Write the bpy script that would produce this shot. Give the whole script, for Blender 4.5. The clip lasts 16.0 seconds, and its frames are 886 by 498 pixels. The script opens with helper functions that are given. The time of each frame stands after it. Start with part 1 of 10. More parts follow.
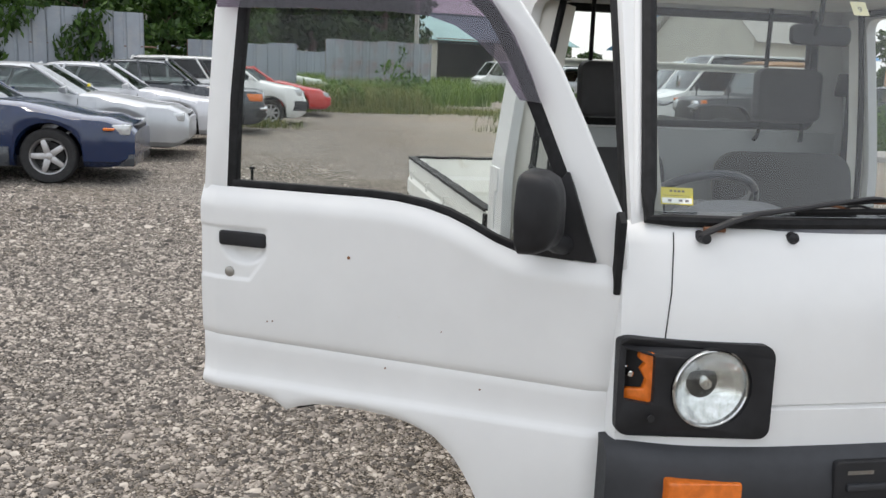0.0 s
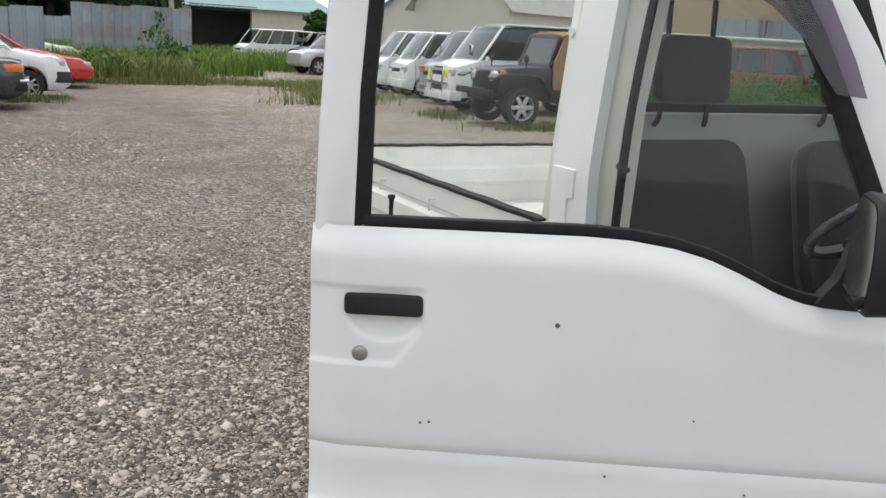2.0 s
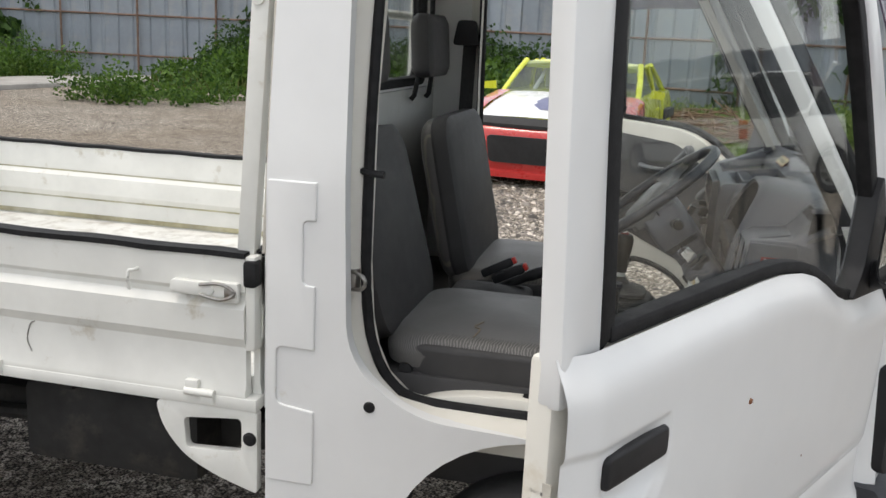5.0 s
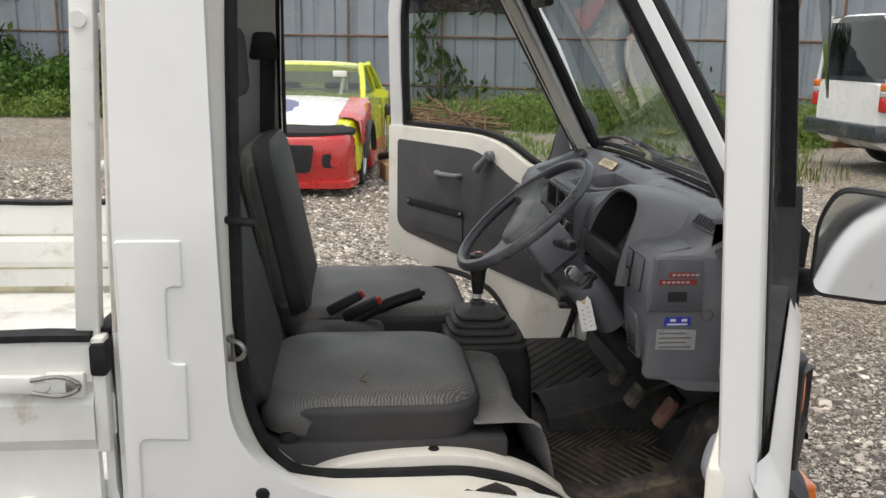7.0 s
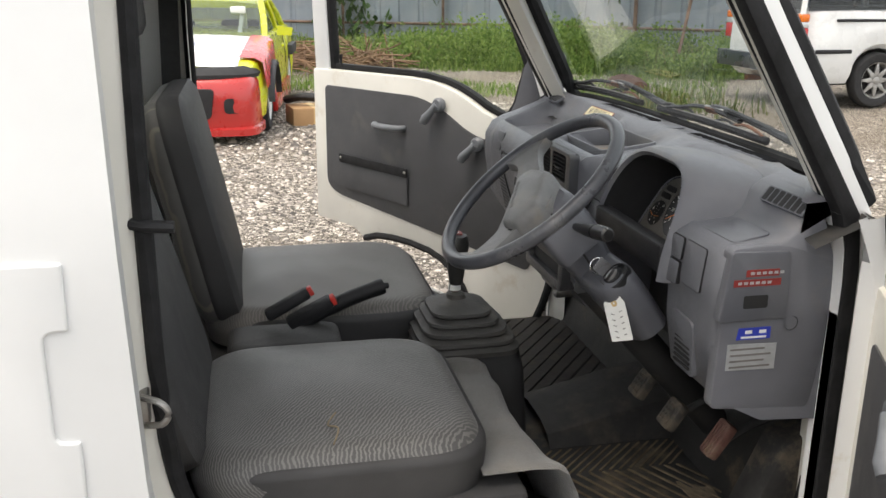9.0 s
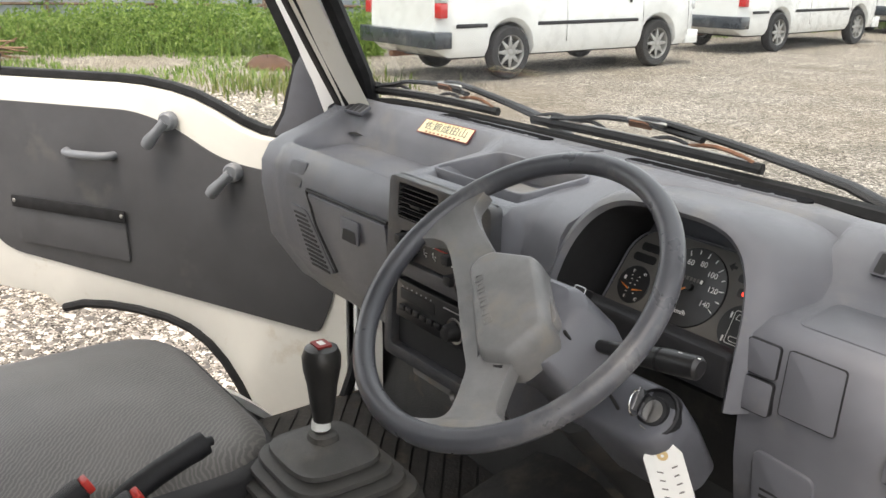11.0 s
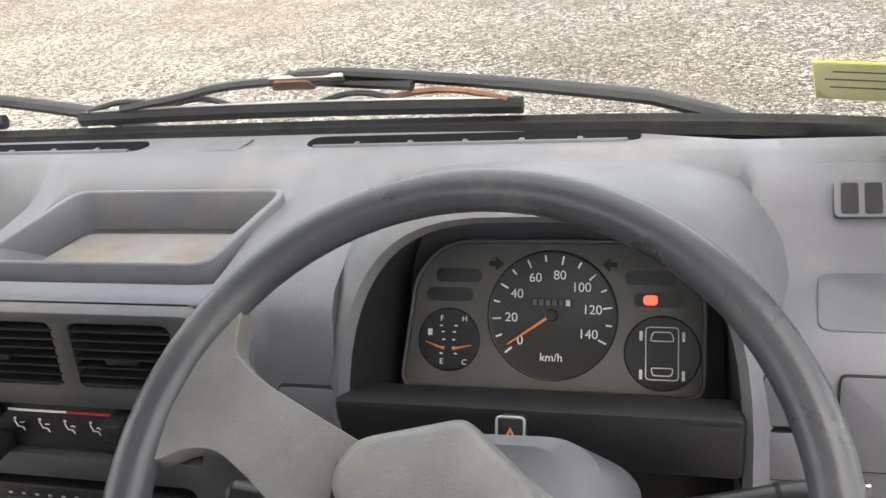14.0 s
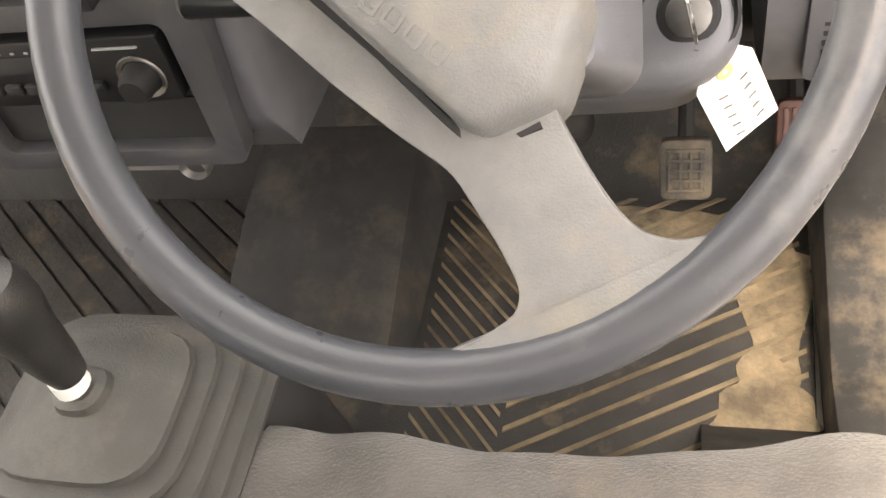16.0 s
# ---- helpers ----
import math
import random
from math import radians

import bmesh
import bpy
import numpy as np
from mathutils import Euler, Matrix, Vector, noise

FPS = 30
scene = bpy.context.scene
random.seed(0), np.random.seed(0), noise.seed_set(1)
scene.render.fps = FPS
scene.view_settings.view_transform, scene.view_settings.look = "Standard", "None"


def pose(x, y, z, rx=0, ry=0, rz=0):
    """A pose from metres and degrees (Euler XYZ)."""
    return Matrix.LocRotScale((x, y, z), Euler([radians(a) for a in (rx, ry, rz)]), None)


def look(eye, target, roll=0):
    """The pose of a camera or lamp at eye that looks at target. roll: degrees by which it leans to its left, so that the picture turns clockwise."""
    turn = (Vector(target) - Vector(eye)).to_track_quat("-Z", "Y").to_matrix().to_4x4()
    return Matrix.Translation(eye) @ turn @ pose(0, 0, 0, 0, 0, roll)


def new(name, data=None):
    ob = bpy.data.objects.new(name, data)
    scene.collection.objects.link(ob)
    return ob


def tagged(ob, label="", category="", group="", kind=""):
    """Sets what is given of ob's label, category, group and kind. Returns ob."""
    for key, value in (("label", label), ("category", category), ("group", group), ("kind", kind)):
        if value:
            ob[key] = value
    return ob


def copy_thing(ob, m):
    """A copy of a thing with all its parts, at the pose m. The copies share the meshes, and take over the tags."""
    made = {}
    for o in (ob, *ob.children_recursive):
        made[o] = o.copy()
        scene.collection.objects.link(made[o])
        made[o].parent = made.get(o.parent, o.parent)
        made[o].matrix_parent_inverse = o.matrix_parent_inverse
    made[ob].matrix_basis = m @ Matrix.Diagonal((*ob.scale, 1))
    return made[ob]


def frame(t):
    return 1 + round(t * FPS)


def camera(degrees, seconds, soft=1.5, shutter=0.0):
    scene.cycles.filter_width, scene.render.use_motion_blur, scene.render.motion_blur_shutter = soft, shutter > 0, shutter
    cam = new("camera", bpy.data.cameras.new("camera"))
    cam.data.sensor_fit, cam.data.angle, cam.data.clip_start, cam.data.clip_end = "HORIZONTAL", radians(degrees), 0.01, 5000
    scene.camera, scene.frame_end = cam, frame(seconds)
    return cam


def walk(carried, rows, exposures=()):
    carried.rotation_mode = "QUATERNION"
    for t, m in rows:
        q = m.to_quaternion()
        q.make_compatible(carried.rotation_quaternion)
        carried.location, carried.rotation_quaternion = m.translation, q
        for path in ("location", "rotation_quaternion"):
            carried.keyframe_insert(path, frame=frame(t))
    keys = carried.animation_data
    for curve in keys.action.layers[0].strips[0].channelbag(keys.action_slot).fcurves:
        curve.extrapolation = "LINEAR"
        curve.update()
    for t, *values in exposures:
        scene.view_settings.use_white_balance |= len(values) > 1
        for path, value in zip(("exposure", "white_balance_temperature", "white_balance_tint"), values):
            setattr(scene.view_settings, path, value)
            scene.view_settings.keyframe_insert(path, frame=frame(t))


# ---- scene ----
cam = camera(51.9, 16.0)
EXPOSURES = [(0, 0.12, 6750, 10), (5.0, -0.02, 6850, 10), (8.2, 0.15, 7050, 10), (10.3, 1.10, 7150, 10), (11.0, 1.10, 7200, 11), (11.5, 1.32, 7200, 11), (12.0, 1.22, 7250, 12), (13.0, 1.38, 7250, 12), (14.0, 1.55, 7250, 12), (14.5, 1.54, 7300, 12), (15.0, 2.02, 8000, 13), (16, 2.48, 8200, 14)]
PATH = [
    (0, (1.441, 1.721, 1.489), (1.068, -0.204, 1.096), 2.3),
    (0.5, (1.601, 1.436, 1.476), (1.110, -0.464, 1.091), 3.5),
    (1, (1.791, 1.226, 1.473), (1.166, -0.631, 1.071), 2.6),
    (1.5, (1.977, 1.041, 1.492), (1.224, -0.760, 1.057), 1.7),
    (2, (2.069, 0.774, 1.470), (1.201, -0.974, 1.033), 2.7),
    (2.5, (2.153, 0.571, 1.461), (1.078, -1.050, 0.996), 3.0),
    (3, (2.318, 0.339, 1.483), (1.020, -1.110, 1.019), 2.2),
    (3.5, (2.366, 0.108, 1.460), (0.900, -1.178, 1.020), 2.2),
    (4, (2.364, -0.142, 1.459), (0.716, -1.193, 1.034), 3.3),
    (4.5, (2.445, -0.390, 1.474), (0.632, -1.107, 1.026), 3.1),
    (5, (2.410, -0.575, 1.461), (0.511, -1.009, 1.009), 2.8),
    (5.2, (2.363, -0.648, 1.466), (0.445, -1.003, 1.025), 2.9),
    (7.3, (2.187, -0.958, 1.490), (0.252, -0.725, 1.044), 0.8),
    (7.5, (2.152, -0.964, 1.484), (0.219, -0.719, 1.033), 0.8),
    (8, (2.018, -0.974, 1.486), (0.092, -0.714, 1.011), 0.4),
    (8.2, (1.961, -0.986, 1.483), (0.045, -0.697, 0.987), 0.3),
    (10.3, (1.236, -1.087, 1.449), (-0.524, -0.322, 0.885), 0.8),
    (10.5, (1.155, -1.103, 1.459), (-0.560, -0.235, 0.907), 0.7),
    (11, (0.958, -1.126, 1.445), (-0.590, -0.013, 0.841), 0.8),
    (11.5, (0.793, -1.050, 1.434), (-0.601, 0.256, 0.842), 0.3),
    (12, (0.635, -0.987, 1.441), (-0.572, 0.460, 0.773), -2.2),
    (12.5, (0.517, -0.973, 1.425), (-0.480, 0.626, 0.754), -5.2),
    (13, (0.451, -0.904, 1.417), (-0.192, 0.816, 0.625), -5.3),
    (13.5, (0.412, -0.890, 1.418), (-0.086, 0.855, 0.577), -5.3),
    (14, (0.411, -0.897, 1.423), (-0.106, 0.845, 0.587), -6.6),
    (14.5, (0.412, -0.892, 1.418), (-0.128, 0.768, 0.443), -8.2),
    (15, (0.410, -0.887, 1.396), (-0.173, 0.636, 0.238), -11.6),
    (15.5, (0.410, -0.883, 1.364), (-0.142, 0.500, 0.029), -14.5),
    (16, (0.415, -0.884, 1.336), (-0.123, 0.302, -0.182), -18.4),
]
walk(cam, [(t, look(eye, target, roll)) for t, eye, target, roll in PATH], EXPOSURES)

# ---- world and light ----
world = bpy.data.worlds.new("sky")
scene.world = world
world.use_nodes = True
_n = world.node_tree.nodes
_sky = _n.new("ShaderNodeTexSky")
_sky.sky_type, _sky.sun_disc = "NISHITA", False
_sky.sun_elevation, _sky.sun_rotation = radians(62), radians(150)
_sky.air_density, _sky.dust_density = 1.0, 3.0
_mix = _n.new("ShaderNodeMixRGB")
_mix.inputs[0].default_value = 0.62
_mix.inputs[2].default_value = (8.3, 8.6, 9.0, 1)
world.node_tree.links.new(_sky.outputs[0], _mix.inputs[1])
world.node_tree.links.new(_mix.outputs[0], _n["Background"].inputs[0])
_n["Background"].inputs[1].default_value = 0.18
_sun = new("sun", bpy.data.lights.new("sun", "SUN"))
_sun.data.energy, _sun.data.angle, _sun.data.color = 1.3, radians(14), (1, 0.96, 0.9)
_sun.matrix_world = look((2, -6, 20), (0, 0, 0))


# ---- materials ----
def mat(name, colour, rough=0.5, metal=0.0, var=0.12, scale=6.0, bump=0.0, bscale=200.0, dirt=None, dscale=2.5, damt=0.35,
        coat=0.0, spec=0.5, spread=0.0, sheen=0.0):
    """A surface with variation at two scales, fine relief, and stains of a colour of their own."""
    m = bpy.data.materials.new(name)
    m.use_nodes = True
    t = m.node_tree
    b = t.nodes["Principled BSDF"]
    co = t.nodes.new("ShaderNodeTexCoord")
    link = t.links.new

    def noise_tex(s, detail=4.0, rgh=0.6):
        n = t.nodes.new("ShaderNodeTexNoise")
        n.inputs["Scale"].default_value, n.inputs["Detail"].default_value, n.inputs["Roughness"].default_value = s, detail, rgh
        link(co.outputs["Object"], n.inputs["Vector"])
        return n.outputs["Fac"]

    def ramp(src, a, c, ca=(0, 0, 0, 1), cb=(1, 1, 1, 1)):
        r = t.nodes.new("ShaderNodeValToRGB")
        r.color_ramp.elements[0].position, r.color_ramp.elements[1].position = a, c
        r.color_ramp.elements[0].color, r.color_ramp.elements[1].color = ca, cb
        link(src, r.inputs[0])
        return r.outputs[0]

    lo = tuple(v * (1 - var) for v in colour) + (1,)
    hi = tuple(min(1, v * (1 + var)) for v in colour) + (1,)
    col = ramp(noise_tex(scale), 0.35, 0.65, lo, hi)
    if spread:
        oi = t.nodes.new("ShaderNodeObjectInfo")
        hs = t.nodes.new("ShaderNodeHueSaturation")
        mr = t.nodes.new("ShaderNodeMapRange")
        mr.inputs[3].default_value, mr.inputs[4].default_value = 1 - spread, 1 + spread
        link(oi.outputs["Random"], mr.inputs[0])
        link(mr.outputs[0], hs.inputs["Value"])
        link(col, hs.inputs["Color"])
        col = hs.outputs[0]
    if dirt:
        mx = t.nodes.new("ShaderNodeMixRGB")
        mx.inputs[2].default_value = (*dirt, 1)
        mk = ramp(noise_tex(dscale, 8, 0.68), 0.62 - damt * 0.3, 0.78)
        link(mk, mx.inputs[0])
        link(col, mx.inputs[1])
        col = mx.outputs[0]
    link(col, b.inputs["Base Color"])
    rr = t.nodes.new("ShaderNodeMapRange")
    rr.inputs[3].default_value, rr.inputs[4].default_value = max(0.02, rough - 0.1), min(1, rough + 0.1)
    link(noise_tex(scale * 3), rr.inputs[0])
    link(rr.outputs[0], b.inputs["Roughness"])
    b.inputs["Metallic"].default_value = metal
    b.inputs["Specular IOR Level"].default_value = spec
    b.inputs["Coat Weight"].default_value = coat
    b.inputs["Coat Roughness"].default_value = 0.06
    b.inputs["Sheen Weight"].default_value = sheen
    if bump:
        bp = t.nodes.new("ShaderNodeBump")
        bp.inputs["Strength"].default_value, bp.inputs["Distance"].default_value = min(1, bump), 0.003
        link(noise_tex(bscale, 3), bp.inputs["Height"])
        link(bp.outputs[0], b.inputs["Normal"])
    return m


def glass(name, tint=(0.93, 0.95, 0.94), gloss=0.014, rough=0.02):
    """A thin pane: clear through, with a sheen that grows towards grazing view."""
    m = bpy.data.materials.new(name)
    m.use_nodes = True
    t = m.node_tree
    t.nodes.remove(t.nodes["Principled BSDF"])
    tr, gl, mx, lw = (t.nodes.new("ShaderNode" + k) for k in ("BsdfTransparent", "BsdfGlossy", "MixShader", "LayerWeight"))
    pw, mr = t.nodes.new("ShaderNodeMath"), t.nodes.new("ShaderNodeMapRange")
    tr.inputs[0].default_value = (*tint, 1)
    gl.inputs[0].default_value = (1, 1, 1, 1)
    gl.inputs["Roughness"].default_value = rough
    lw.inputs[0].default_value = 0.5
    pw.operation, pw.inputs[1].default_value = "POWER", 5.0
    mr.inputs[3].default_value, mr.inputs[4].default_value = gloss, 1.0
    t.links.new(lw.outputs["Facing"], pw.inputs[0])
    t.links.new(pw.outputs[0], mr.inputs[0])
    t.links.new(mr.outputs[0], mx.inputs[0])
    t.links.new(tr.outputs[0], mx.inputs[1])
    t.links.new(gl.outputs[0], mx.inputs[2])
    t.links.new(mx.outputs[0], t.nodes["Material Output"].inputs[0])
    return m


def glow(name, colour, strength):
    m = bpy.data.materials.new(name)
    m.use_nodes = True
    b = m.node_tree.nodes["Principled BSDF"]
    b.inputs["Base Color"].default_value = b.inputs["Emission Color"].default_value = (*colour, 1)
    b.inputs["Emission Strength"].default_value = strength
    return m


M_WHITE = mat("white_paint", (0.78, 0.785, 0.78), 0.32, var=0.03, scale=3, dirt=(0.62, 0.58, 0.50), dscale=5, damt=-0.22, coat=0.35)
M_BEDPAINT = mat("worn_white_paint", (0.77, 0.77, 0.73), 0.42, var=0.06, scale=5, dirt=(0.45, 0.39, 0.28), dscale=9, damt=0.09)
M_CREAM = mat("inner_door_paint", (0.72, 0.70, 0.64), 0.42, var=0.05, scale=4, dirt=(0.5, 0.42, 0.3), dscale=6, damt=0.15)
M_RUBBER = mat("black_rubber", (0.014, 0.014, 0.015), 0.68, var=0.3, scale=30, bump=0.2, bscale=400, spec=0.25)
M_PLASTIC = mat("black_plastic", (0.017, 0.017, 0.019), 0.48, var=0.25, scale=12, bump=0.25, bscale=900, spec=0.3)
M_BUMPER = mat("grey_bumper_plastic", (0.030, 0.032, 0.037), 0.6, var=0.15, scale=9, bump=0.25, bscale=700)
M_DASH = mat("grey_dash_vinyl", (0.130, 0.133, 0.150), 0.36, var=0.16, scale=5, bump=0.30, bscale=1300, dirt=(0.21, 0.195, 0.175), dscale=7, damt=0.30)
M_DASH2 = mat("smooth_grey_plastic", (0.112, 0.115, 0.130), 0.36, var=0.12, scale=8, bump=0.15, bscale=900)
M_WHEEL = mat("worn_steering_vinyl", (0.062, 0.064, 0.073), 0.30, var=0.12, scale=9, bump=0.07, bscale=900, dirt=(0.17, 0.165, 0.16), dscale=9, damt=0.2)
M_PAD = mat("worn_pad_vinyl", (0.170, 0.168, 0.167), 0.36, var=0.13, scale=30, bump=0.22, bscale=750, dirt=(0.23, 0.205, 0.165), dscale=18, damt=0.36)
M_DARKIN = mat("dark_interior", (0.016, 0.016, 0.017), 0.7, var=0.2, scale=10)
M_GLASS = glass("clear_glass")
M_SCREEN = glass("windscreen_glass", (0.79, 0.83, 0.83), gloss=0.07)
M_TINT = glass("tinted_glass", (0.42, 0.46, 0.46))
M_VISOR = glass("purple_visor", (0.46, 0.40, 0.47), gloss=0.05, rough=0.10)
M_CHROME = mat("chrome", (0.72, 0.72, 0.72), 0.12, 1.0, var=0.05, scale=20)
M_STEEL = mat("dull_steel", (0.36, 0.35, 0.33), 0.42, 0.9, var=0.2, scale=25, dirt=(0.2, 0.1, 0.05), dscale=18, damt=0.3)
M_TYRE = mat("tyre_rubber", (0.019, 0.019, 0.020), 0.75, var=0.25, scale=14, bump=0.4, bscale=160, dirt=(0.10, 0.09, 0.075), dscale=9, damt=0.05)
M_ORANGE = mat("amber_lens", (0.72, 0.17, 0.02), 0.18, var=0.15, scale=40, coat=0.5)
M_RUST = mat("rusty_steel", (0.21, 0.09, 0.045), 0.8, 0.2, var=0.4, scale=30, bump=0.4, bscale=120)
M_UNDER = mat("underbody_black", (0.018, 0.018, 0.018), 0.75, var=0.3, scale=9, dirt=(0.07, 0.06, 0.05), dscale=8, damt=0.3)


# ---- mesh helpers ----
def thing(name, label, category, at=(0, 0, 0), turn=0.0, group="", kind=""):
    ob = new(name)
    ob.matrix_basis = pose(*at, 0, 0, turn)
    ob.empty_display_size = 0.1
    return tagged(ob, label, category, group, kind)


def part(name, bm, material, parent, label="", sharp=38, m=None):
    """Links a bmesh as one mesh object under a thing or a part."""
    bmesh.ops.recalc_face_normals(bm, faces=bm.faces)
    me = bpy.data.meshes.new(name)
    bm.to_mesh(me)
    bm.free()
    me.polygons.foreach_set("use_smooth", [True] * len(me.polygons))
    me.set_sharp_from_angle(angle=radians(sharp))
    for k in (material if isinstance(material, (list, tuple)) else (material,)):
        me.materials.append(k)
    ob = new(name, me)
    ob.parent = parent
    if m is not None:
        ob.matrix_basis = m
    if label:
        ob["label"] = label
    return ob


def bev(bm, w, seg=2, ang=30, geom=None):
    edges = [e for e in (geom or bm.edges) if len(e.link_faces) == 2 and e.calc_face_angle(0) > radians(ang)]
    if edges and w > 0:
        bmesh.ops.bevel(bm, geom=edges, offset=w, offset_type="OFFSET", segments=seg, profile=0.5, affect="EDGES", clamp_overlap=True)
    return bm


def box(x0, x1, y0, y1, z0, z1, b=0.004, seg=2, bm=None):
    one = bmesh.new()
    bmesh.ops.create_cube(one, size=1, matrix=Matrix.LocRotScale(((x0 + x1) / 2, (y0 + y1) / 2, (z0 + z1) / 2), None, (abs(x1 - x0), abs(y1 - y0), abs(z1 - z0))))
    bev(one, b, seg)
    return join(bm, one)


def join(bm, other):
    if bm is None:
        return other
    me = bpy.data.meshes.new("tmp")
    other.to_mesh(me)
    other.free()
    bm.from_mesh(me)
    bpy.data.meshes.remove(me)
    return bm


def loft(rings, closed=True, caps=True, bm=None, loop=False):
    """A skin over rings of equal length."""
    bm = bm or bmesh.new()
    vs = [[bm.verts.new(p) for p in r] for r in rings]
    n = len(rings[0])
    pairs = list(zip(vs, vs[1:])) + ([(vs[-1], vs[0])] if loop else [])
    for a, b in pairs:
        for i in range(n if closed else n - 1):
            j = (i + 1) % n
            bm.faces.new((a[i], a[j], b[j], b[i]))
    if caps and closed and not loop:
        bm.faces.new(list(reversed(vs[0])))
        bm.faces.new(vs[-1])
    return bm


def rounded(pts, r, seg=4):
    """A closed 2D outline with its corners rounded. r: a radius or one for each corner."""
    out, n = [], len(pts)
    for i in range(n):
        p, a, b = Vector(pts[i]), Vector(pts[i - 1]), Vector(pts[(i + 1) % n])
        rr = r[i] if isinstance(r, (list, tuple)) else r
        da, db = (a - p), (b - p)
        k = min(rr, da.length * 0.48, db.length * 0.48)
        if k < 1e-5:
            out.append(tuple(p))
            continue
        s, e = p + da.normalized() * k, p + db.normalized() * k
        for j in range(seg + 1):
            q = j / seg
            out.append(tuple((s * (1 - q) ** 2) + (p * 2 * q * (1 - q)) + (e * q * q)))
    return out


def slab(outline, place, c0, c1, holes=(), b=0.0, seg=2, bm=None):
    """A 2D outline (with holes) given thickness; place(a, b, c) says where its points go."""
    one = bmesh.new()
    caps = []
    for c in (c0, c1):
        edges = []
        for lp in (outline, *holes):
            vs = [one.verts.new(place(p[0], p[1], c)) for p in lp]
            edges += [one.edges.new((vs[i], vs[(i + 1) % len(vs)])) for i in range(len(vs))]
            caps.append(vs)
        if holes:
            bmesh.ops.triangle_fill(one, use_beauty=True, use_dissolve=False, edges=edges)
        else:
            one.faces.new(caps[-1])
    k = len(caps) // 2
    for lo, hi in zip(caps[:k], caps[k:]):
        n = len(lo)
        for i in range(n):
            one.faces.new((lo[i], lo[(i + 1) % n], hi[(i + 1) % n], hi[i]))
    bmesh.ops.recalc_face_normals(one, faces=one.faces)
    if b:
        bev(one, b, seg, 50)
    return join(bm, one)


def XY(a, b, c): return Vector((a, b, c))
def XZ(a, b, c): return Vector((a, c, b))
def YZ(a, b, c): return Vector((c, a, b))


def circle(r, n=24, c=(0, 0), a0=0.0, a1=2 * math.pi):
    full = abs(a1 - a0 - 2 * math.pi) < 1e-6
    return [(c[0] + r * math.cos(a0 + (a1 - a0) * i / (n if full else n - 1)), c[1] + r * math.sin(a0 + (a1 - a0) * i / (n if full else n - 1))) for i in range(n)]


def smooth_path(pts, n=6, closed=False):
    """Catmull-Rom through the points."""
    p = [Vector(q) for q in pts]
    out, k = [], len(p)
    for i in range(k if closed else k - 1):
        a, b, c, d = (p[(i + j) % k] if closed else p[min(max(i + j, 0), k - 1)] for j in (-1, 0, 1, 2))
        for j in range(n):
            t = j / n
            out.append(0.5 * (2 * b + (c - a) * t + (2 * a - 5 * b + 4 * c - d) * t * t + (3 * b - a - 3 * c + d) * t ** 3))
    if not closed:
        out.append(p[-1])
    return out


def tube(pts, r, n=8, closed=False, bm=None, flat=1.0, up=(0, 0, 1)):
    """A bar along a line. flat squashes it along the direction up."""
    pts = [Vector(p) for p in pts]
    rings, k = [], len(pts)
    ref = Vector(up)
    for i, p in enumerate(pts):
        d = (pts[(i + 1) % k] - pts[i - 1]) if closed else (pts[min(i + 1, k - 1)] - pts[max(i - 1, 0)])
        d.normalize()
        s = d.cross(ref)
        if s.length < 1e-3:
            s = d.cross(Vector((1, 0.2, 0)))
        s.normalize()
        u = s.cross(d)
        rr = r[i] if isinstance(r, (list, tuple)) else r
        rings.append([p + s * (rr * math.cos(2 * math.pi * j / n)) + u * (rr * flat * math.sin(2 * math.pi * j / n)) for j in range(n)])
    return loft(rings, True, not closed, bm, loop=closed)


def lathe(profile, axis="x", n=32, c=(0, 0, 0), bm=None):
    """A turned body: profile of (radius, along)."""
    rings = []
    for i in range(n):
        a = 2 * math.pi * i / n
        ring = []
        for r, h in profile:
            p = (r * math.cos(a), r * math.sin(a))
            q = {"x": (h, p[0], p[1]), "y": (p[0], h, p[1]), "z": (p[0], p[1], h)}[axis]
            ring.append(Vector(c) + Vector(q))
        rings.append(ring)
    bm = loft(rings, False, False, bm, loop=True)
    bmesh.ops.remove_doubles(bm, verts=bm.verts, dist=1e-5)
    return bm


def lerp(a, b, t): return a + (b - a) * t


def curve_at(pts, x):
    """The value at x of a smooth line through (x, value) points."""
    if x <= pts[0][0]: return pts[0][1]
    for (a, va), (b, vb) in zip(pts, pts[1:]):
        if x <= b:
            t = (x - a) / (b - a)
            return lerp(va, vb, t * t * (3 - 2 * t))
    return pts[-1][1]


def line_at(pts, x):
    if x <= pts[0][0]: return pts[0][1]
    for (a, va), (b, vb) in zip(pts, pts[1:]):
        if x <= b: return lerp(va, vb, (x - a) / (b - a))
    return pts[-1][1]


def step(a, b, x):
    t = min(1, max(0, (x - a) / (b - a)))
    return t * t * (3 - 2 * t)


def words(text, size, m, material, parent, name="lettering", depth=0.0003, align="CENTER"):
    """Lettering in the built-in font, as a mesh."""
    cu = bpy.data.curves.new("t", "FONT")
    cu.body, cu.size, cu.extrude, cu.align_x, cu.align_y = text, size, depth, align, "CENTER"
    ob = new("t", cu)
    bpy.context.view_layer.update()
    me = bpy.data.meshes.new_from_object(ob.evaluated_get(bpy.context.evaluated_depsgraph_get()))
    bpy.data.objects.remove(ob)
    me.name = name
    me.materials.clear()
    me.materials.append(material)
    o = new(name, me)
    o.parent, o.matrix_basis = parent, m
    return o


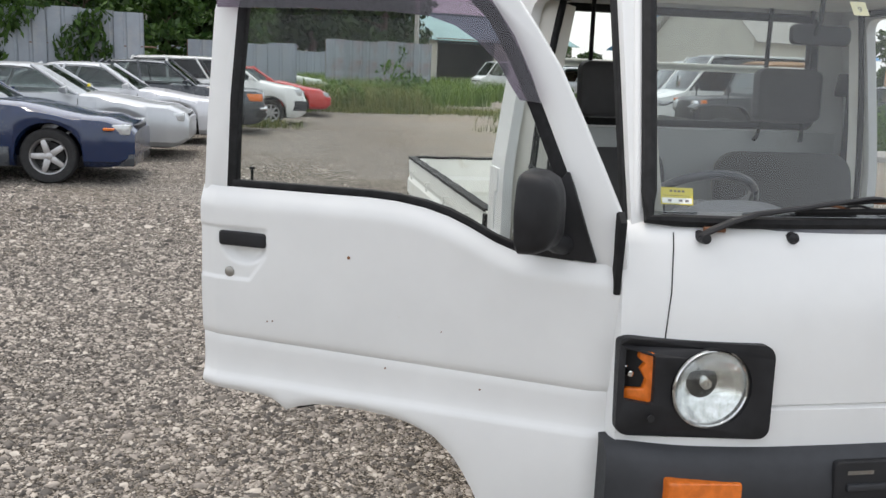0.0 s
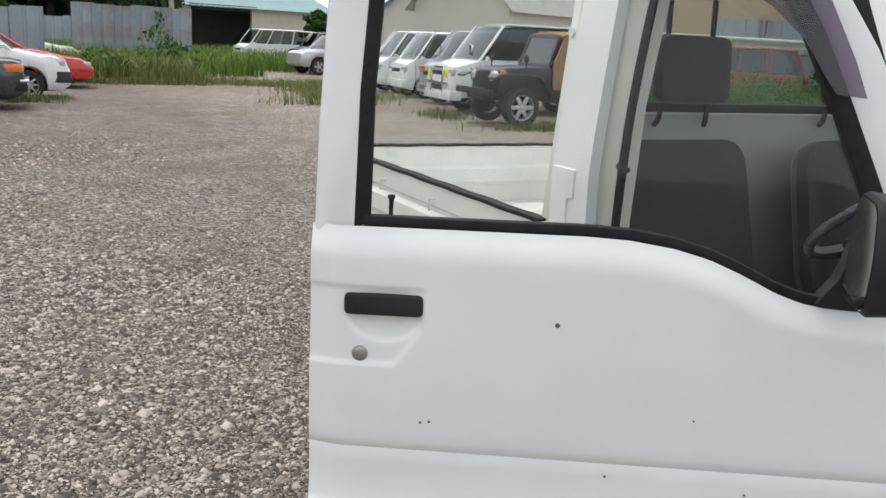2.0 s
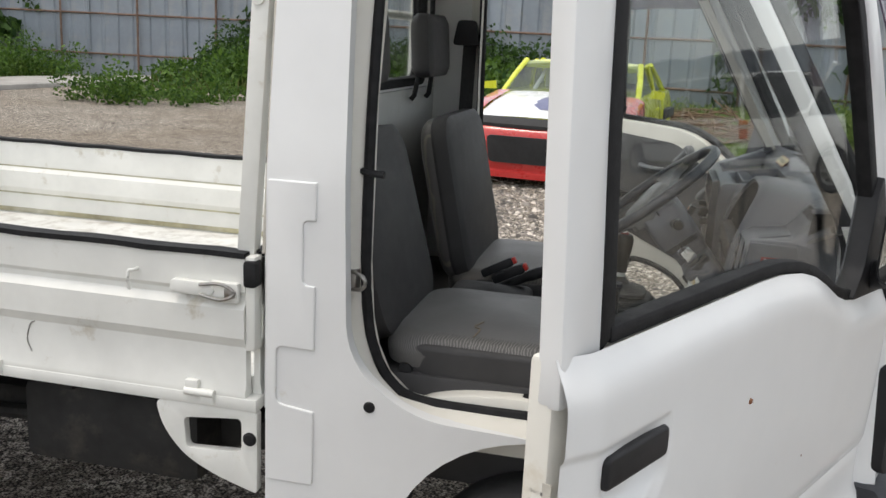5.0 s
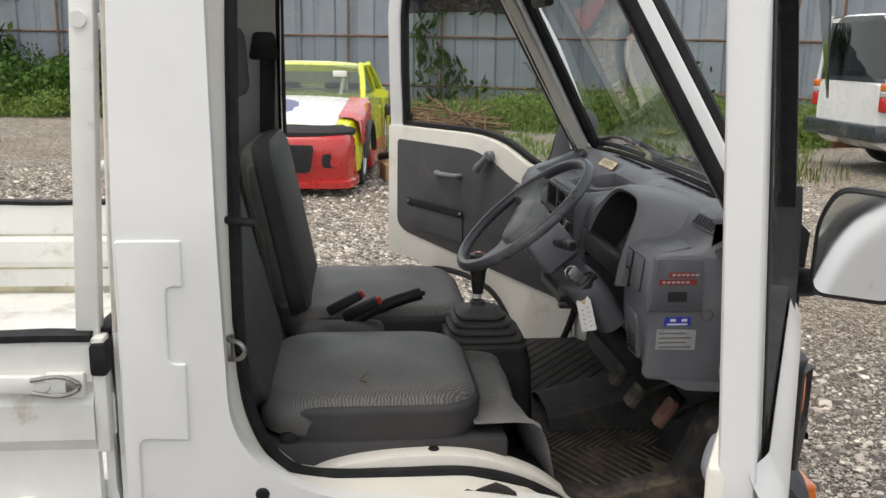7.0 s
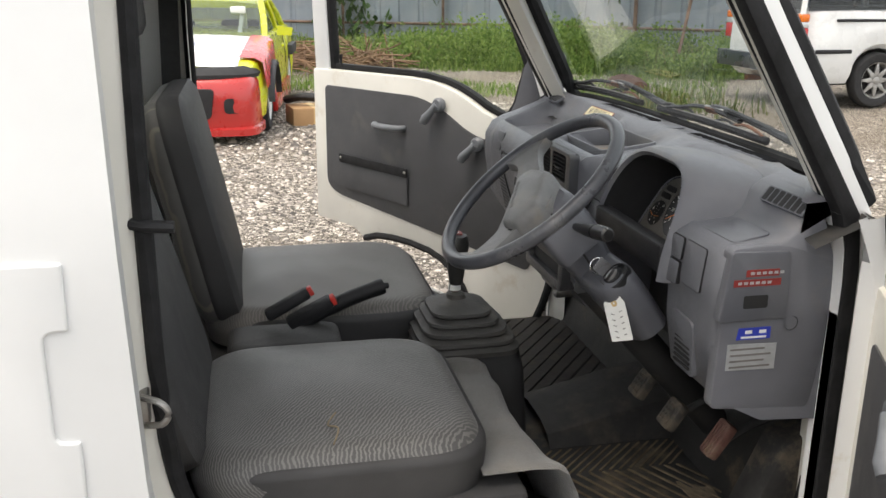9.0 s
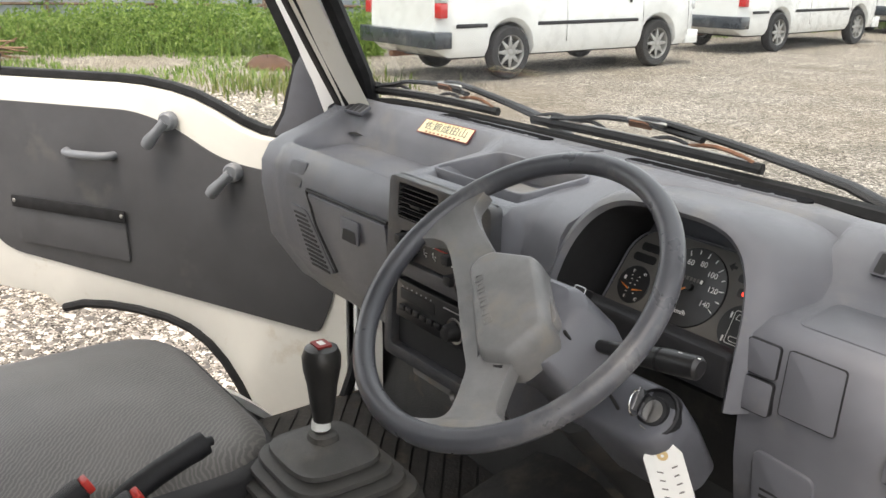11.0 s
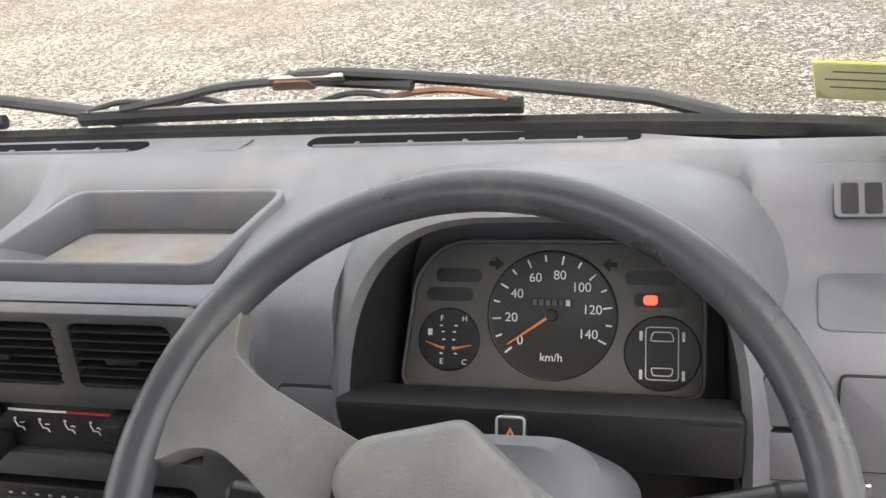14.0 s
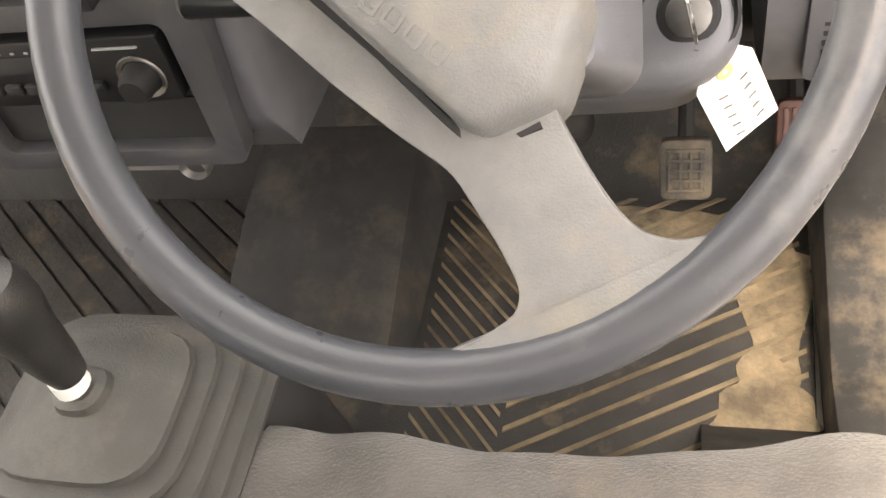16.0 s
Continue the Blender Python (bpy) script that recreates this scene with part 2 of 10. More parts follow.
def axes(origin, right, up):
    """A pose whose x goes right, y up, z out of the face."""
    r, u = Vector(right).normalized(), Vector(up).normalized()
    n = r.cross(u)
    return Matrix(((r.x, u.x, n.x, origin[0]), (r.y, u.y, n.y, origin[1]), (r.z, u.z, n.z, origin[2]), (0, 0, 0, 1)))


# ---- more materials ----
M_MIRROR = mat("mirror", (0.9, 0.9, 0.9), 0.02, 1.0, var=0.0)
M_TRIM = mat("door_trim_vinyl", (0.060, 0.060, 0.064), 0.6, var=0.10, scale=7, bump=0.4, bscale=800, dirt=(0.12, 0.115, 0.105), dscale=6, damt=0.15)
M_GREYPL = mat("grey_lever_plastic", (0.17, 0.18, 0.195), 0.42, var=0.08, scale=30)
M_PLATE = mat("printed_plate", (0.55, 0.52, 0.46), 0.5, var=0.15, scale=60, dirt=(0.3, 0.25, 0.18), dscale=30, damt=0.3)
M_PRINT = mat("print_ink", (0.16, 0.15, 0.14), 0.6, var=0.1)
M_RIM = mat("rusting_silver_rim", (0.36, 0.335, 0.305), 0.45, 0.55, var=0.15, scale=20, dirt=(0.20, 0.10, 0.055), dscale=14, damt=0.55)
M_DISC = mat("silver_wheel_disc", (0.60, 0.58, 0.55), 0.38, 0.7, var=0.12, scale=16, dirt=(0.24, 0.15, 0.10), dscale=14, damt=0.25)
M_LENS = glass("ribbed_lens", (0.92, 0.94, 0.93), gloss=0.06, rough=0.04)
M_REFLECTOR = mat("silvered_bowl", (0.86, 0.87, 0.86), 0.24, 1.0, var=0.2, scale=30)
M_FELT = mat("grey_felt_carpet", (0.135, 0.126, 0.117), 0.95, var=0.18, scale=18, bump=0.8, bscale=420, dirt=(0.23, 0.19, 0.14), dscale=7, damt=0.3, sheen=0.4)
M_BEDFLOOR = mat("scratched_bed_floor", (0.72, 0.72, 0.69), 0.42, var=0.08, scale=6, dirt=(0.30, 0.27, 0.22), dscale=11, damt=0.42)
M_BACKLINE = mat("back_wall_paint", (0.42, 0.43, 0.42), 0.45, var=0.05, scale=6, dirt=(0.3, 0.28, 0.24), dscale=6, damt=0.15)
M_PEDAL = mat("worn_pedal_rubber", (0.045, 0.042, 0.038), 0.75, var=0.2, scale=30, dirt=(0.16, 0.125, 0.085), dscale=26, damt=0.6, spec=0.3)
M_BELT = mat("belt_webbing", (0.03, 0.03, 0.031), 0.75, var=0.15, scale=60, bump=0.5, bscale=700)
M_BLUEGREY = mat("worn_blue_patch", (0.10, 0.115, 0.15), 0.7, var=0.2, scale=12)


# ================= the small white truck: front at y = 0, right side at x = +0.69 =================
truck = thing("pickup_truck", "small white cab-over pickup truck with both doors open on gravel", "truck", (0, 0, 0.042))


def lean(z):
    """How far the cab's sides lean in above the belt line."""
    return -0.085 * max(0.0, (z - 1.10) / 0.62) ** 1.15


def taper(y):
    """How far the cab's sides draw in towards the nose."""
    return -0.046 * step(-0.85, -0.16, y)


def front_y(x, z):
    """The rounded nose of the cab, seen from above, at a height."""
    base = line_at([(0.35, -0.040), (0.62, -0.034), (0.86, -0.040), (0.98, -0.056), (1.085, -0.097), (1.72, -0.484)], z)
    k = line_at([(0.6, 0.075), (0.86, 0.080), (1.0, 0.080), (1.11, 0.070), (1.72, 0.055)], z)
    return base - k * min(1.0, abs(x) / 0.66) ** 4.2


def dense(pts, d):
    """The same closed outline with points at most d apart."""
    out = []
    for i, p in enumerate(pts):
        q = pts[(i + 1) % len(pts)]
        k = max(1, math.ceil(math.dist(p, q) / d))
        out += [(lerp(p[0], q[0], j / k), lerp(p[1], q[1], j / k)) for j in range(k)]
    return out


# ---- doors ----
SILL = [(-0.03, 1.026), (0.05, 1.028), (0.15, 1.031), (0.20, 1.034), (0.24, 1.040), (0.285, 1.055), (0.35, 1.086), (0.40, 1.106), (0.458, 1.121), (0.53, 1.131), (0.60, 1.134), (1.06, 1.132)]
BELLY = [(-0.03, 0.36), (0.275, 0.36), (0.303, 0.426), (0.332, 0.475), (0.365, 0.520), (0.415, 0.562), (0.475, 0.585), (0.53, 0.595), (0.60, 0.600), (0.68, 0.600), (0.735, 0.594),
         (0.78, 0.582), (0.811, 0.568), (0.832, 0.583), (0.852, 0.594), (0.885, 0.599), (1.06, 0.604)]


def door_skin(side, n0, relief):
    """The pressed outer sheet of a door below the window: a fine grid between the wheel arch and the window line."""
    us = sorted(set([-0.028 + 0.0125 * i for i in range(71)] + [0.85 + 0.0045 * i for i in range(45)] + [1.052]))
    bm, cols = bmesh.new(), []
    for u in us:
        zb, zs = line_at(BELLY, u), line_at(SILL, u)
        zc, zl = lerp(0.731, 0.748, u / 1.05), lerp(0.630, 0.636, u / 1.05)
        knots = [(zb, 3), (max(zb + 0.004, zl - 0.012), 4), (max(zb + 0.008, zl + 0.016), 4), (max(zb + 0.012, zc - 0.004), 1), (max(zb + 0.016, zc - 0.001), 1), (max(zb + 0.018, zc + 0.002), 8),
                 (0.88, 34), (max(1.0, min(1.045, zs - 0.06)), 6), (zs - 0.028, 5), (zs, 0)]
        zs_list = []
        for (a, k), (b, _) in zip(knots, knots[1:]):
            zs_list += [lerp(a, b, j / k) for j in range(k)]
        zs_list.append(zs)
        col = []
        for z in zs_list:
            n = 0.0
            if relief:
                n += 0.012 + 0.012 * step(0.60, 0.92, z)                                             # gentle crown
                n += 0.011 * (1 - step(zl - 0.012, zl + 0.018, z))                                  # flared foot
                n -= 0.0045 * (1 - step(zc - 0.003, zc + 0.001, z)) * step(zl + 0.016, zl + 0.05, z)
                n -= 0.006 * math.exp(-((z - zc) / 0.0035) ** 2)                                    # pressed line
                n -= 0.020 * step(zs - 0.060, zs + 0.010, z) ** 1.5                                         # rounded shoulder
                n -= 0.022 * (1 - step(-0.035, 0.06, u)) + 0.012 * step(1.00, 1.05, u)
                n -= 0.012 * (1 - step(zb, zb + 0.016, z))
                # dished plate round the pull
                edge = min(1.034 - z, z - 0.902, (u - 0.862) - max(0, 0.965 - z) * 0.75)
                n -= 0.0045 * step(-0.003, 0.004, edge)
                q = ((u - 0.926) / 0.066) ** 2 + ((z - 0.990) / 0.052) ** 2
                n -= 0.016 * step(1.0, 0.35, q) * (1 - step(1.0, 1.03, z)) if q < 1.2 else 0
            col.append(bm.verts.new((side * (n0 + n), -u, z)))
        cols.append(col)
    for a, b in zip(cols, cols[1:]):
        for i in range(len(a) - 1):
            bm.faces.new((a[i], b[i], b[i + 1], a[i + 1]))
    return bm


MIRROR_TURN = -8


def truck_door(side, angle, label):
    thin = 0.72 if side > 0 else 0.9

    def P(u, z, n): return Vector((side * ((n * thin if n < 0 else n) + 0.5 * lean(z)), -u, z))
    m = pose(side * 0.678, -0.150, 0, 0, 0, side * angle)
    bm = door_skin(side, 0.0, True)
    body = part("door", bm, M_WHITE, truck, label, m=m, sharp=50)
    # inner pressing, edge and window frame
    foot = [(u, line_at(BELLY, u)) for u in [-0.024, 0.275, 0.303, 0.332, 0.365, 0.415, 0.475, 0.53, 0.60, 0.68, 0.735, 0.78, 0.811, 0.832, 0.852, 0.885, 1.049]]
    top = [(u, line_at(SILL, u) - 0.002) for u in [1.049, 0.8, 0.6, 0.53, 0.458, 0.40, 0.35, 0.285, 0.24, 0.15, -0.020]]
    part("inner_panel", slab(foot + top, P, -0.052, -0.010, b=0.006), M_CREAM, body, "cream painted inner door pressing")
    outer = [(1.050, 1.08), (1.046, 1.30), (1.034, 1.56), (1.005, 1.68), (0.94, 1.715), (0.55, 1.725), (0.40, 1.71), (0.30, 1.642), (0.218, 1.534), (0.163, 1.454), (0.098, 1.332), (0.042, 1.222), (-0.006, 1.125), (-0.016, 1.07), (-0.020, 1.02)]
    inner = [(0.062, 1.02), (0.075, 1.065), (0.108, 1.16), (0.140, 1.236), (0.200, 1.364), (0.258, 1.48), (0.315, 1.57), (0.395, 1.645), (0.50, 1.672), (0.90, 1.66), (0.945, 1.63), (0.962, 1.55), (0.974, 1.35), (0.976, 1.12), (0.976, 1.08)]
    part("window_frame", slab(dense(outer + inner, 0.05), P, -0.040, 0.0, b=0.006), M_WHITE, body)
    # black seals: along the sill, up the rear edge and up the slanting front edge
    sill_line = [(u, line_at(SILL, u) + 0.004) for u in [0.968, 0.93, 0.8, 0.6, 0.53, 0.458, 0.40, 0.35, 0.285, 0.24, 0.20, 0.10]]
    band = [(u, z - 0.005) for u, z in sill_line] + [(u, z + 0.013) for u, z in reversed(sill_line)]
    part("window_seal", slab(band, P, -0.026, 0.004, b=0.003), M_RUBBER, body, "black rubber window seal")
    rear = [(0.984, 1.125), (0.981, 1.35), (0.968, 1.56), (0.952, 1.64), (0.925, 1.65), (0.944, 1.56), (0.957, 1.35), (0.958, 1.14)]
    part("window_seal", slab(rear, P, -0.032, 0.002, b=0.003), M_RUBBER, body)
    frnt = [(u - 0.006, z) for u, z in inner[1:9]] + [(0.92, 1.662), (0.92, 1.64), (0.51, 1.650), (0.412, 1.625), (0.337, 1.556), (0.282, 1.47), (0.224, 1.357), (0.166, 1.232), (0.134, 1.156), (0.105, 1.06)]
    part("window_seal", slab(frnt, P, -0.032, 0.002, b=0.003), M_RUBBER, body)
    pane = [(u, line_at(SILL, u) + 0.01) for u in [0.970, 0.8, 0.6, 0.53, 0.458, 0.40, 0.35, 0.285, 0.24, 0.20, 0.10]] + [(0.150, 1.232), (0.212, 1.36), (0.27, 1.475), (0.326, 1.562), (0.402, 1.636), (0.51, 1.662), (0.92, 1.652), (0.960, 1.5)]
    g = part("window_pane", slab(pane, P, -0.020, -0.017), M_GLASS, body)
    g.visible_shadow = False
    part("lock_button", lathe([(0.0, 0.034), (0.006, 0.034), (0.007, 0.030), (0.004, 0.026), (0.0035, 0.0), (0.0, 0.0)], "z", 12, P(0.925, 1.148, -0.028)), M_RUBBER, body)
    # outer pull and lock
    hb = slab(rounded([(0.863, 0.986), (0.994, 0.986), (0.994, 1.023), (0.863, 1.023)], 0.010), P, -0.004, 0.026, b=0.005, seg=3)
    part("door_handle", hb, M_PLASTIC, body, "black plastic pull handle")
    part("lock_cylinder", lathe([(0.0, 0.024), (0.007, 0.024), (0.0125, 0.022), (0.0145, 0.017), (0.0145, 0.005)], "x", 24, (0, -0.966, 0.918)) if side > 0 else
         lathe([(0.0, -0.024), (0.0125, -0.022), (0.0145, -0.017), (0.0145, -0.005)], "x", 24, (0, -0.966, 0.918)), M_STEEL, body, "round metal lock")
    # mirror on its triangular foot
    part("mirror_foot", slab(rounded([(0.048, 1.030), (0.225, 1.038), (0.190, 1.085), (0.150, 1.20), (0.126, 1.232), (0.112, 1.20), (0.075, 1.10)], 0.008), P, -0.03, 0.012, b=0.006), M_PLASTIC, body)
    part("mirror_cover", slab(rounded([(0.052, 1.034), (0.205, 1.042), (0.176, 1.090), (0.146, 1.190), (0.126, 1.222), (0.112, 1.19), (0.078, 1.10)], 0.01), P, -0.038, -0.030, b=0.003), M_DASH2, body, "grey inner mirror cover")
    part("mirror_arm", tube([P(0.125, 1.065, 0.0), P(0.135, 1.07, 0.03), P(0.150, 1.085, 0.07)], [0.026, 0.024, 0.020], 10), M_PLASTIC, body)
    rings = []
    shell = rounded([(0.032, 1.060), (0.165, 1.060), (0.180, 1.150), (0.165, 1.236), (0.060, 1.243), (0.034, 1.185)], 0.026, 5)
    cx, cz = 0.105, 1.15
    for depth, gth in ((0.200, 0.94), (0.193, 1.0), (0.160, 0.97), (0.135, 0.84), (0.122, 0.60), (0.117, 0.3)):
        rings.append([Vector((side * (cx + (n - cx) * gth), -depth, cz + (z - cz) * gth)) for n, z in shell])
    turn = Matrix.Translation((side * cx, -0.16, 0)) @ Matrix.Rotation(radians(MIRROR_TURN * side), 4, "Z") @ Matrix.Translation((-side * cx, 0.16, 0))
    part("mirror_housing", loft(rings), M_PLASTIC, body, "black door mirror housing", m=turn)
    mg = bmesh.new()
    mg.faces.new([mg.verts.new((side * (cx + (n - cx) * 0.90), -0.2012, cz + (z - cz) * 0.91)) for n, z in shell])
    part("mirror_glass", mg, M_MIRROR, body, m=turn)
    # tinted rain visor along the top
    vis = [(1.015, 1.60), (1.00, 1.566), (0.76, 1.568), (0.55, 1.564), (0.46, 1.556), (0.40, 1.538), (0.345, 1.505), (0.295, 1.460), (0.262, 1.41), (0.240, 1.381), (0.193, 1.377),
           (0.215, 1.43), (0.262, 1.52), (0.325, 1.60), (0.40, 1.668), (0.55, 1.69), (0.98, 1.68)]
    part("rain_visor", slab(vis, lambda a, b, c: P(a, b, c + 0.012 + 0.03 * step(1.70, 1.52, b)), 0.0, 0.003), M_VISOR, body, "purple tinted plastic rain visor")
    # inside: trim board, crank, opener, pull, pocket
    board = rounded([(0.985, 1.078), (0.985, 0.735), (0.93, 0.705), (0.55, 0.660), (0.10, 0.605), (0.060, 0.70), (0.060, 0.960), (0.24, 0.968), (0.33, 0.985), (0.44, 1.045), (0.54, 1.076)],
                    [0.02, 0.06, 0.06, 0.2, 0.02, 0.05, 0.02, 0.04, 0.06, 0.08, 0.05], 5)
    part("trim_board", slab(board, P, -0.058, -0.0525, b=0.002), M_TRIM, body, "dark grey vinyl door trim board")

    def lever(name, u, z, du, dz, rise):
        a, b = P(u, z, -0.057), P(u, z, -0.085)
        bm = lathe([(0.0, 0.0), (0.021, 0.0), (0.021, 0.016), (0.016, 0.022), (0.0, 0.022)], "x", 20, a if side > 0 else a)
        for v in bm.verts:
            v.co.x = a.x - side * abs(v.co.x - a.x)
        tube([P(u, z, -0.078), P(u + du * 0.4, z + dz * 0.4, -0.084), P(u + du * 0.8, z + dz * 0.8, -0.086), P(u + du, z + dz, -0.084)], [0.012, 0.011, 0.015, 0.013], 12, bm=bm, flat=1.0)
        return part(name, bm, M_GREYPL, body, "grey plastic door lever")
    lever("window_crank", 0.448, 1.060, 0.05, -0.055, 0)
    lever("inner_opener", 0.292, 0.958, 0.05, -0.05, 0)
    part("pull_handle", tube(smooth_path([P(0.605, 0.970, -0.056), P(0.61, 0.970, -0.075), P(0.635, 0.970, -0.086), P(0.70, 0.970, -0.086), P(0.728, 0.970, -0.075), P(0.733, 0.970, -0.056)], 4), 0.010, 10), M_GREYPL, body)
    part("door_pocket", slab(rounded([(0.583, 0.715), (0.900, 0.735), (0.905, 0.843), (0.587, 0.838)], 0.01), P, -0.066, -0.0565, b=0.004), M_TRIM, body)
    part("pocket_strap", slab(rounded([(0.583, 0.812), (0.908, 0.823), (0.908, 0.853), (0.583, 0.842)], 0.006), P, -0.072, -0.0645, b=0.003), M_RUBBER, body)
    for u, z in ((0.592, 0.83), (0.898, 0.840)):
        part("screw", lathe([(0, 0.003), (0.004, 0.002), (0.005, 0)], "x", 10, P(u, z, -0.072)), M_STEEL, body)
    # rubber lip round the wheel arch, rubber plug and maker's plate on the rear edge
    part("arch_lip", tube([P(u, line_at(BELLY, u) - 0.004, -0.05) for u in [0.290, 0.315, 0.35, 0.39, 0.44, 0.50, 0.58, 0.66, 0.74, 0.80]], 0.012, 8), M_RUBBER, body)
    part("data_plate", slab(rounded([(-0.029, 0.90), (-0.003, 0.90), (-0.003, 1.005), (-0.029, 1.005)], 0.002), lambda a, b, c: Vector((side * a, -c, b)), 1.0465, 1.0485), M_PLATE, body, "worn silver data plate on the door edge")
    for i in range(9):
        part("plate_line", slab([(-0.027, 0.907 + i * 0.0105), (-0.006 - 0.003 * (i % 3), 0.907 + i * 0.0105), (-0.006 - 0.003 * (i % 3), 0.9105 + i * 0.0105), (-0.027, 0.9105 + i * 0.0105)], lambda a, b, c: Vector((side * a, -c, b)), 1.0484, 1.049), M_PRINT, body)
    part("rubber_stop", lathe([(0.0, -0.004), (0.008, -0.004), (0.011, 0.0), (0.011, 0.006)], "y", 16, (side * -0.018, -1.05, 0.86)), M_RUBBER, body)
    return body



right_door = truck_door(1, 62.2, "open white driver's door with a dented outer sheet")
left_door = truck_door(-1, 54.2, "open white passenger door seen from inside")
part("dent", lathe([(0.0, 0.0035), (0.003, 0.003), (0.0045, 0.0)], "x", 10, (0.0235, -0.640, 0.986)), M_RUST, right_door, "small chipped dent")
for du, dz in ((0.845, 0.802), (0.86, 0.80), (0.40, 0.83), (0.30, 0.70), (0.54, 0.72)):
    part("paint_chip", lathe([(0.0, 0.001), (0.0018, 0.0006), (0.0026, -0.002)], "x", 7, (0.0215, -du, dz)), M_RUST, right_door)


# ---- cab shell ----
def mir(bm):
    for v in bm.verts:
        v.co.x = -v.co.x
    return bm


def cab_side():
    arch = [(-0.735 + 0.335 * math.cos(a), 0.285 + 0.335 * math.sin(a)) for a in [math.radians(12 + 156 * i / 20) for i in range(21)]]
    out = [(-1.348, 0.30), (-1.348, 1.73), (-0.60, 1.76), (-0.535, 1.73), (-0.190, 1.12), (-0.176, 1.04), (-0.170, 0.80), (-0.168, 0.62), (-0.168, 0.36)] + arch
    hole = rounded([(-1.195, 1.66), (-0.63, 1.69), (-0.55, 1.67), (-0.235, 1.12), (-0.222, 1.02), (-0.222, 0.46), (-0.36, 0.43), (-0.46, 0.54), (-0.56, 0.606), (-0.75, 0.628), (-1.02, 0.636), (-1.165, 0.745)],
                   [0.05, 0.05, 0.04, 0.1, 0.1, 0.03, 0.03, 0.06, 0.06, 0.1, 0.10, 0.12], 6)
    return slab(dense(out, 0.06), lambda a, b, c: Vector((c + lean(b) + taper(a), a, b)), 0.655, 0.688, [dense(hole, 0.06)], b=0.0)


def jamb():
    """The slanting inner face of the rear door post, and the step along the sill."""
    out_l = [(-1.225, 1.68), (-1.226, 1.3), (-1.226, 0.95), (-1.220, 0.82), (-1.205, 0.755), (-1.175, 0.700), (-1.11, 0.650), (-1.0, 0.632), (-0.87, 0.630), (-0.72, 0.626), (-0.60, 0.606), (-0.50, 0.555), (-0.42, 0.485), (-0.37, 0.43)]
    in_l = [(-1.150, 1.66), (-1.158, 1.3), (-1.155, 0.95), (-1.146, 0.82), (-1.132, 0.758), (-1.105, 0.700), (-1.057, 0.656), (-0.98, 0.643), (-0.87, 0.642), (-0.73, 0.640), (-0.62, 0.615), (-0.53, 0.565), (-0.46, 0.50), (-0.43, 0.45)]
    r1 = [Vector((0.6865 + lean(z), y, z)) for y, z in out_l]
    r2 = [Vector((0.655 + lean(z), lerp(a[0], b[0], 0.30), lerp(a[1], b[1], 0.25))) for a, b, z in zip(out_l, in_l, [q[1] for q in out_l])]
    r3 = [Vector((0.612 + lean(b[1]), lerp(a[0], b[0], 0.8), lerp(a[1], b[1], 0.8))) for a, b in zip(out_l, in_l)]
    r4 = [Vector((0.600 + lean(z), y, z)) for y, z in in_l]
    r5 = [Vector((0.560 + lean(z), y, z - 0.01)) for y, z in in_l]
    return loft([r1, r2, r3, r4, r5], False, False)


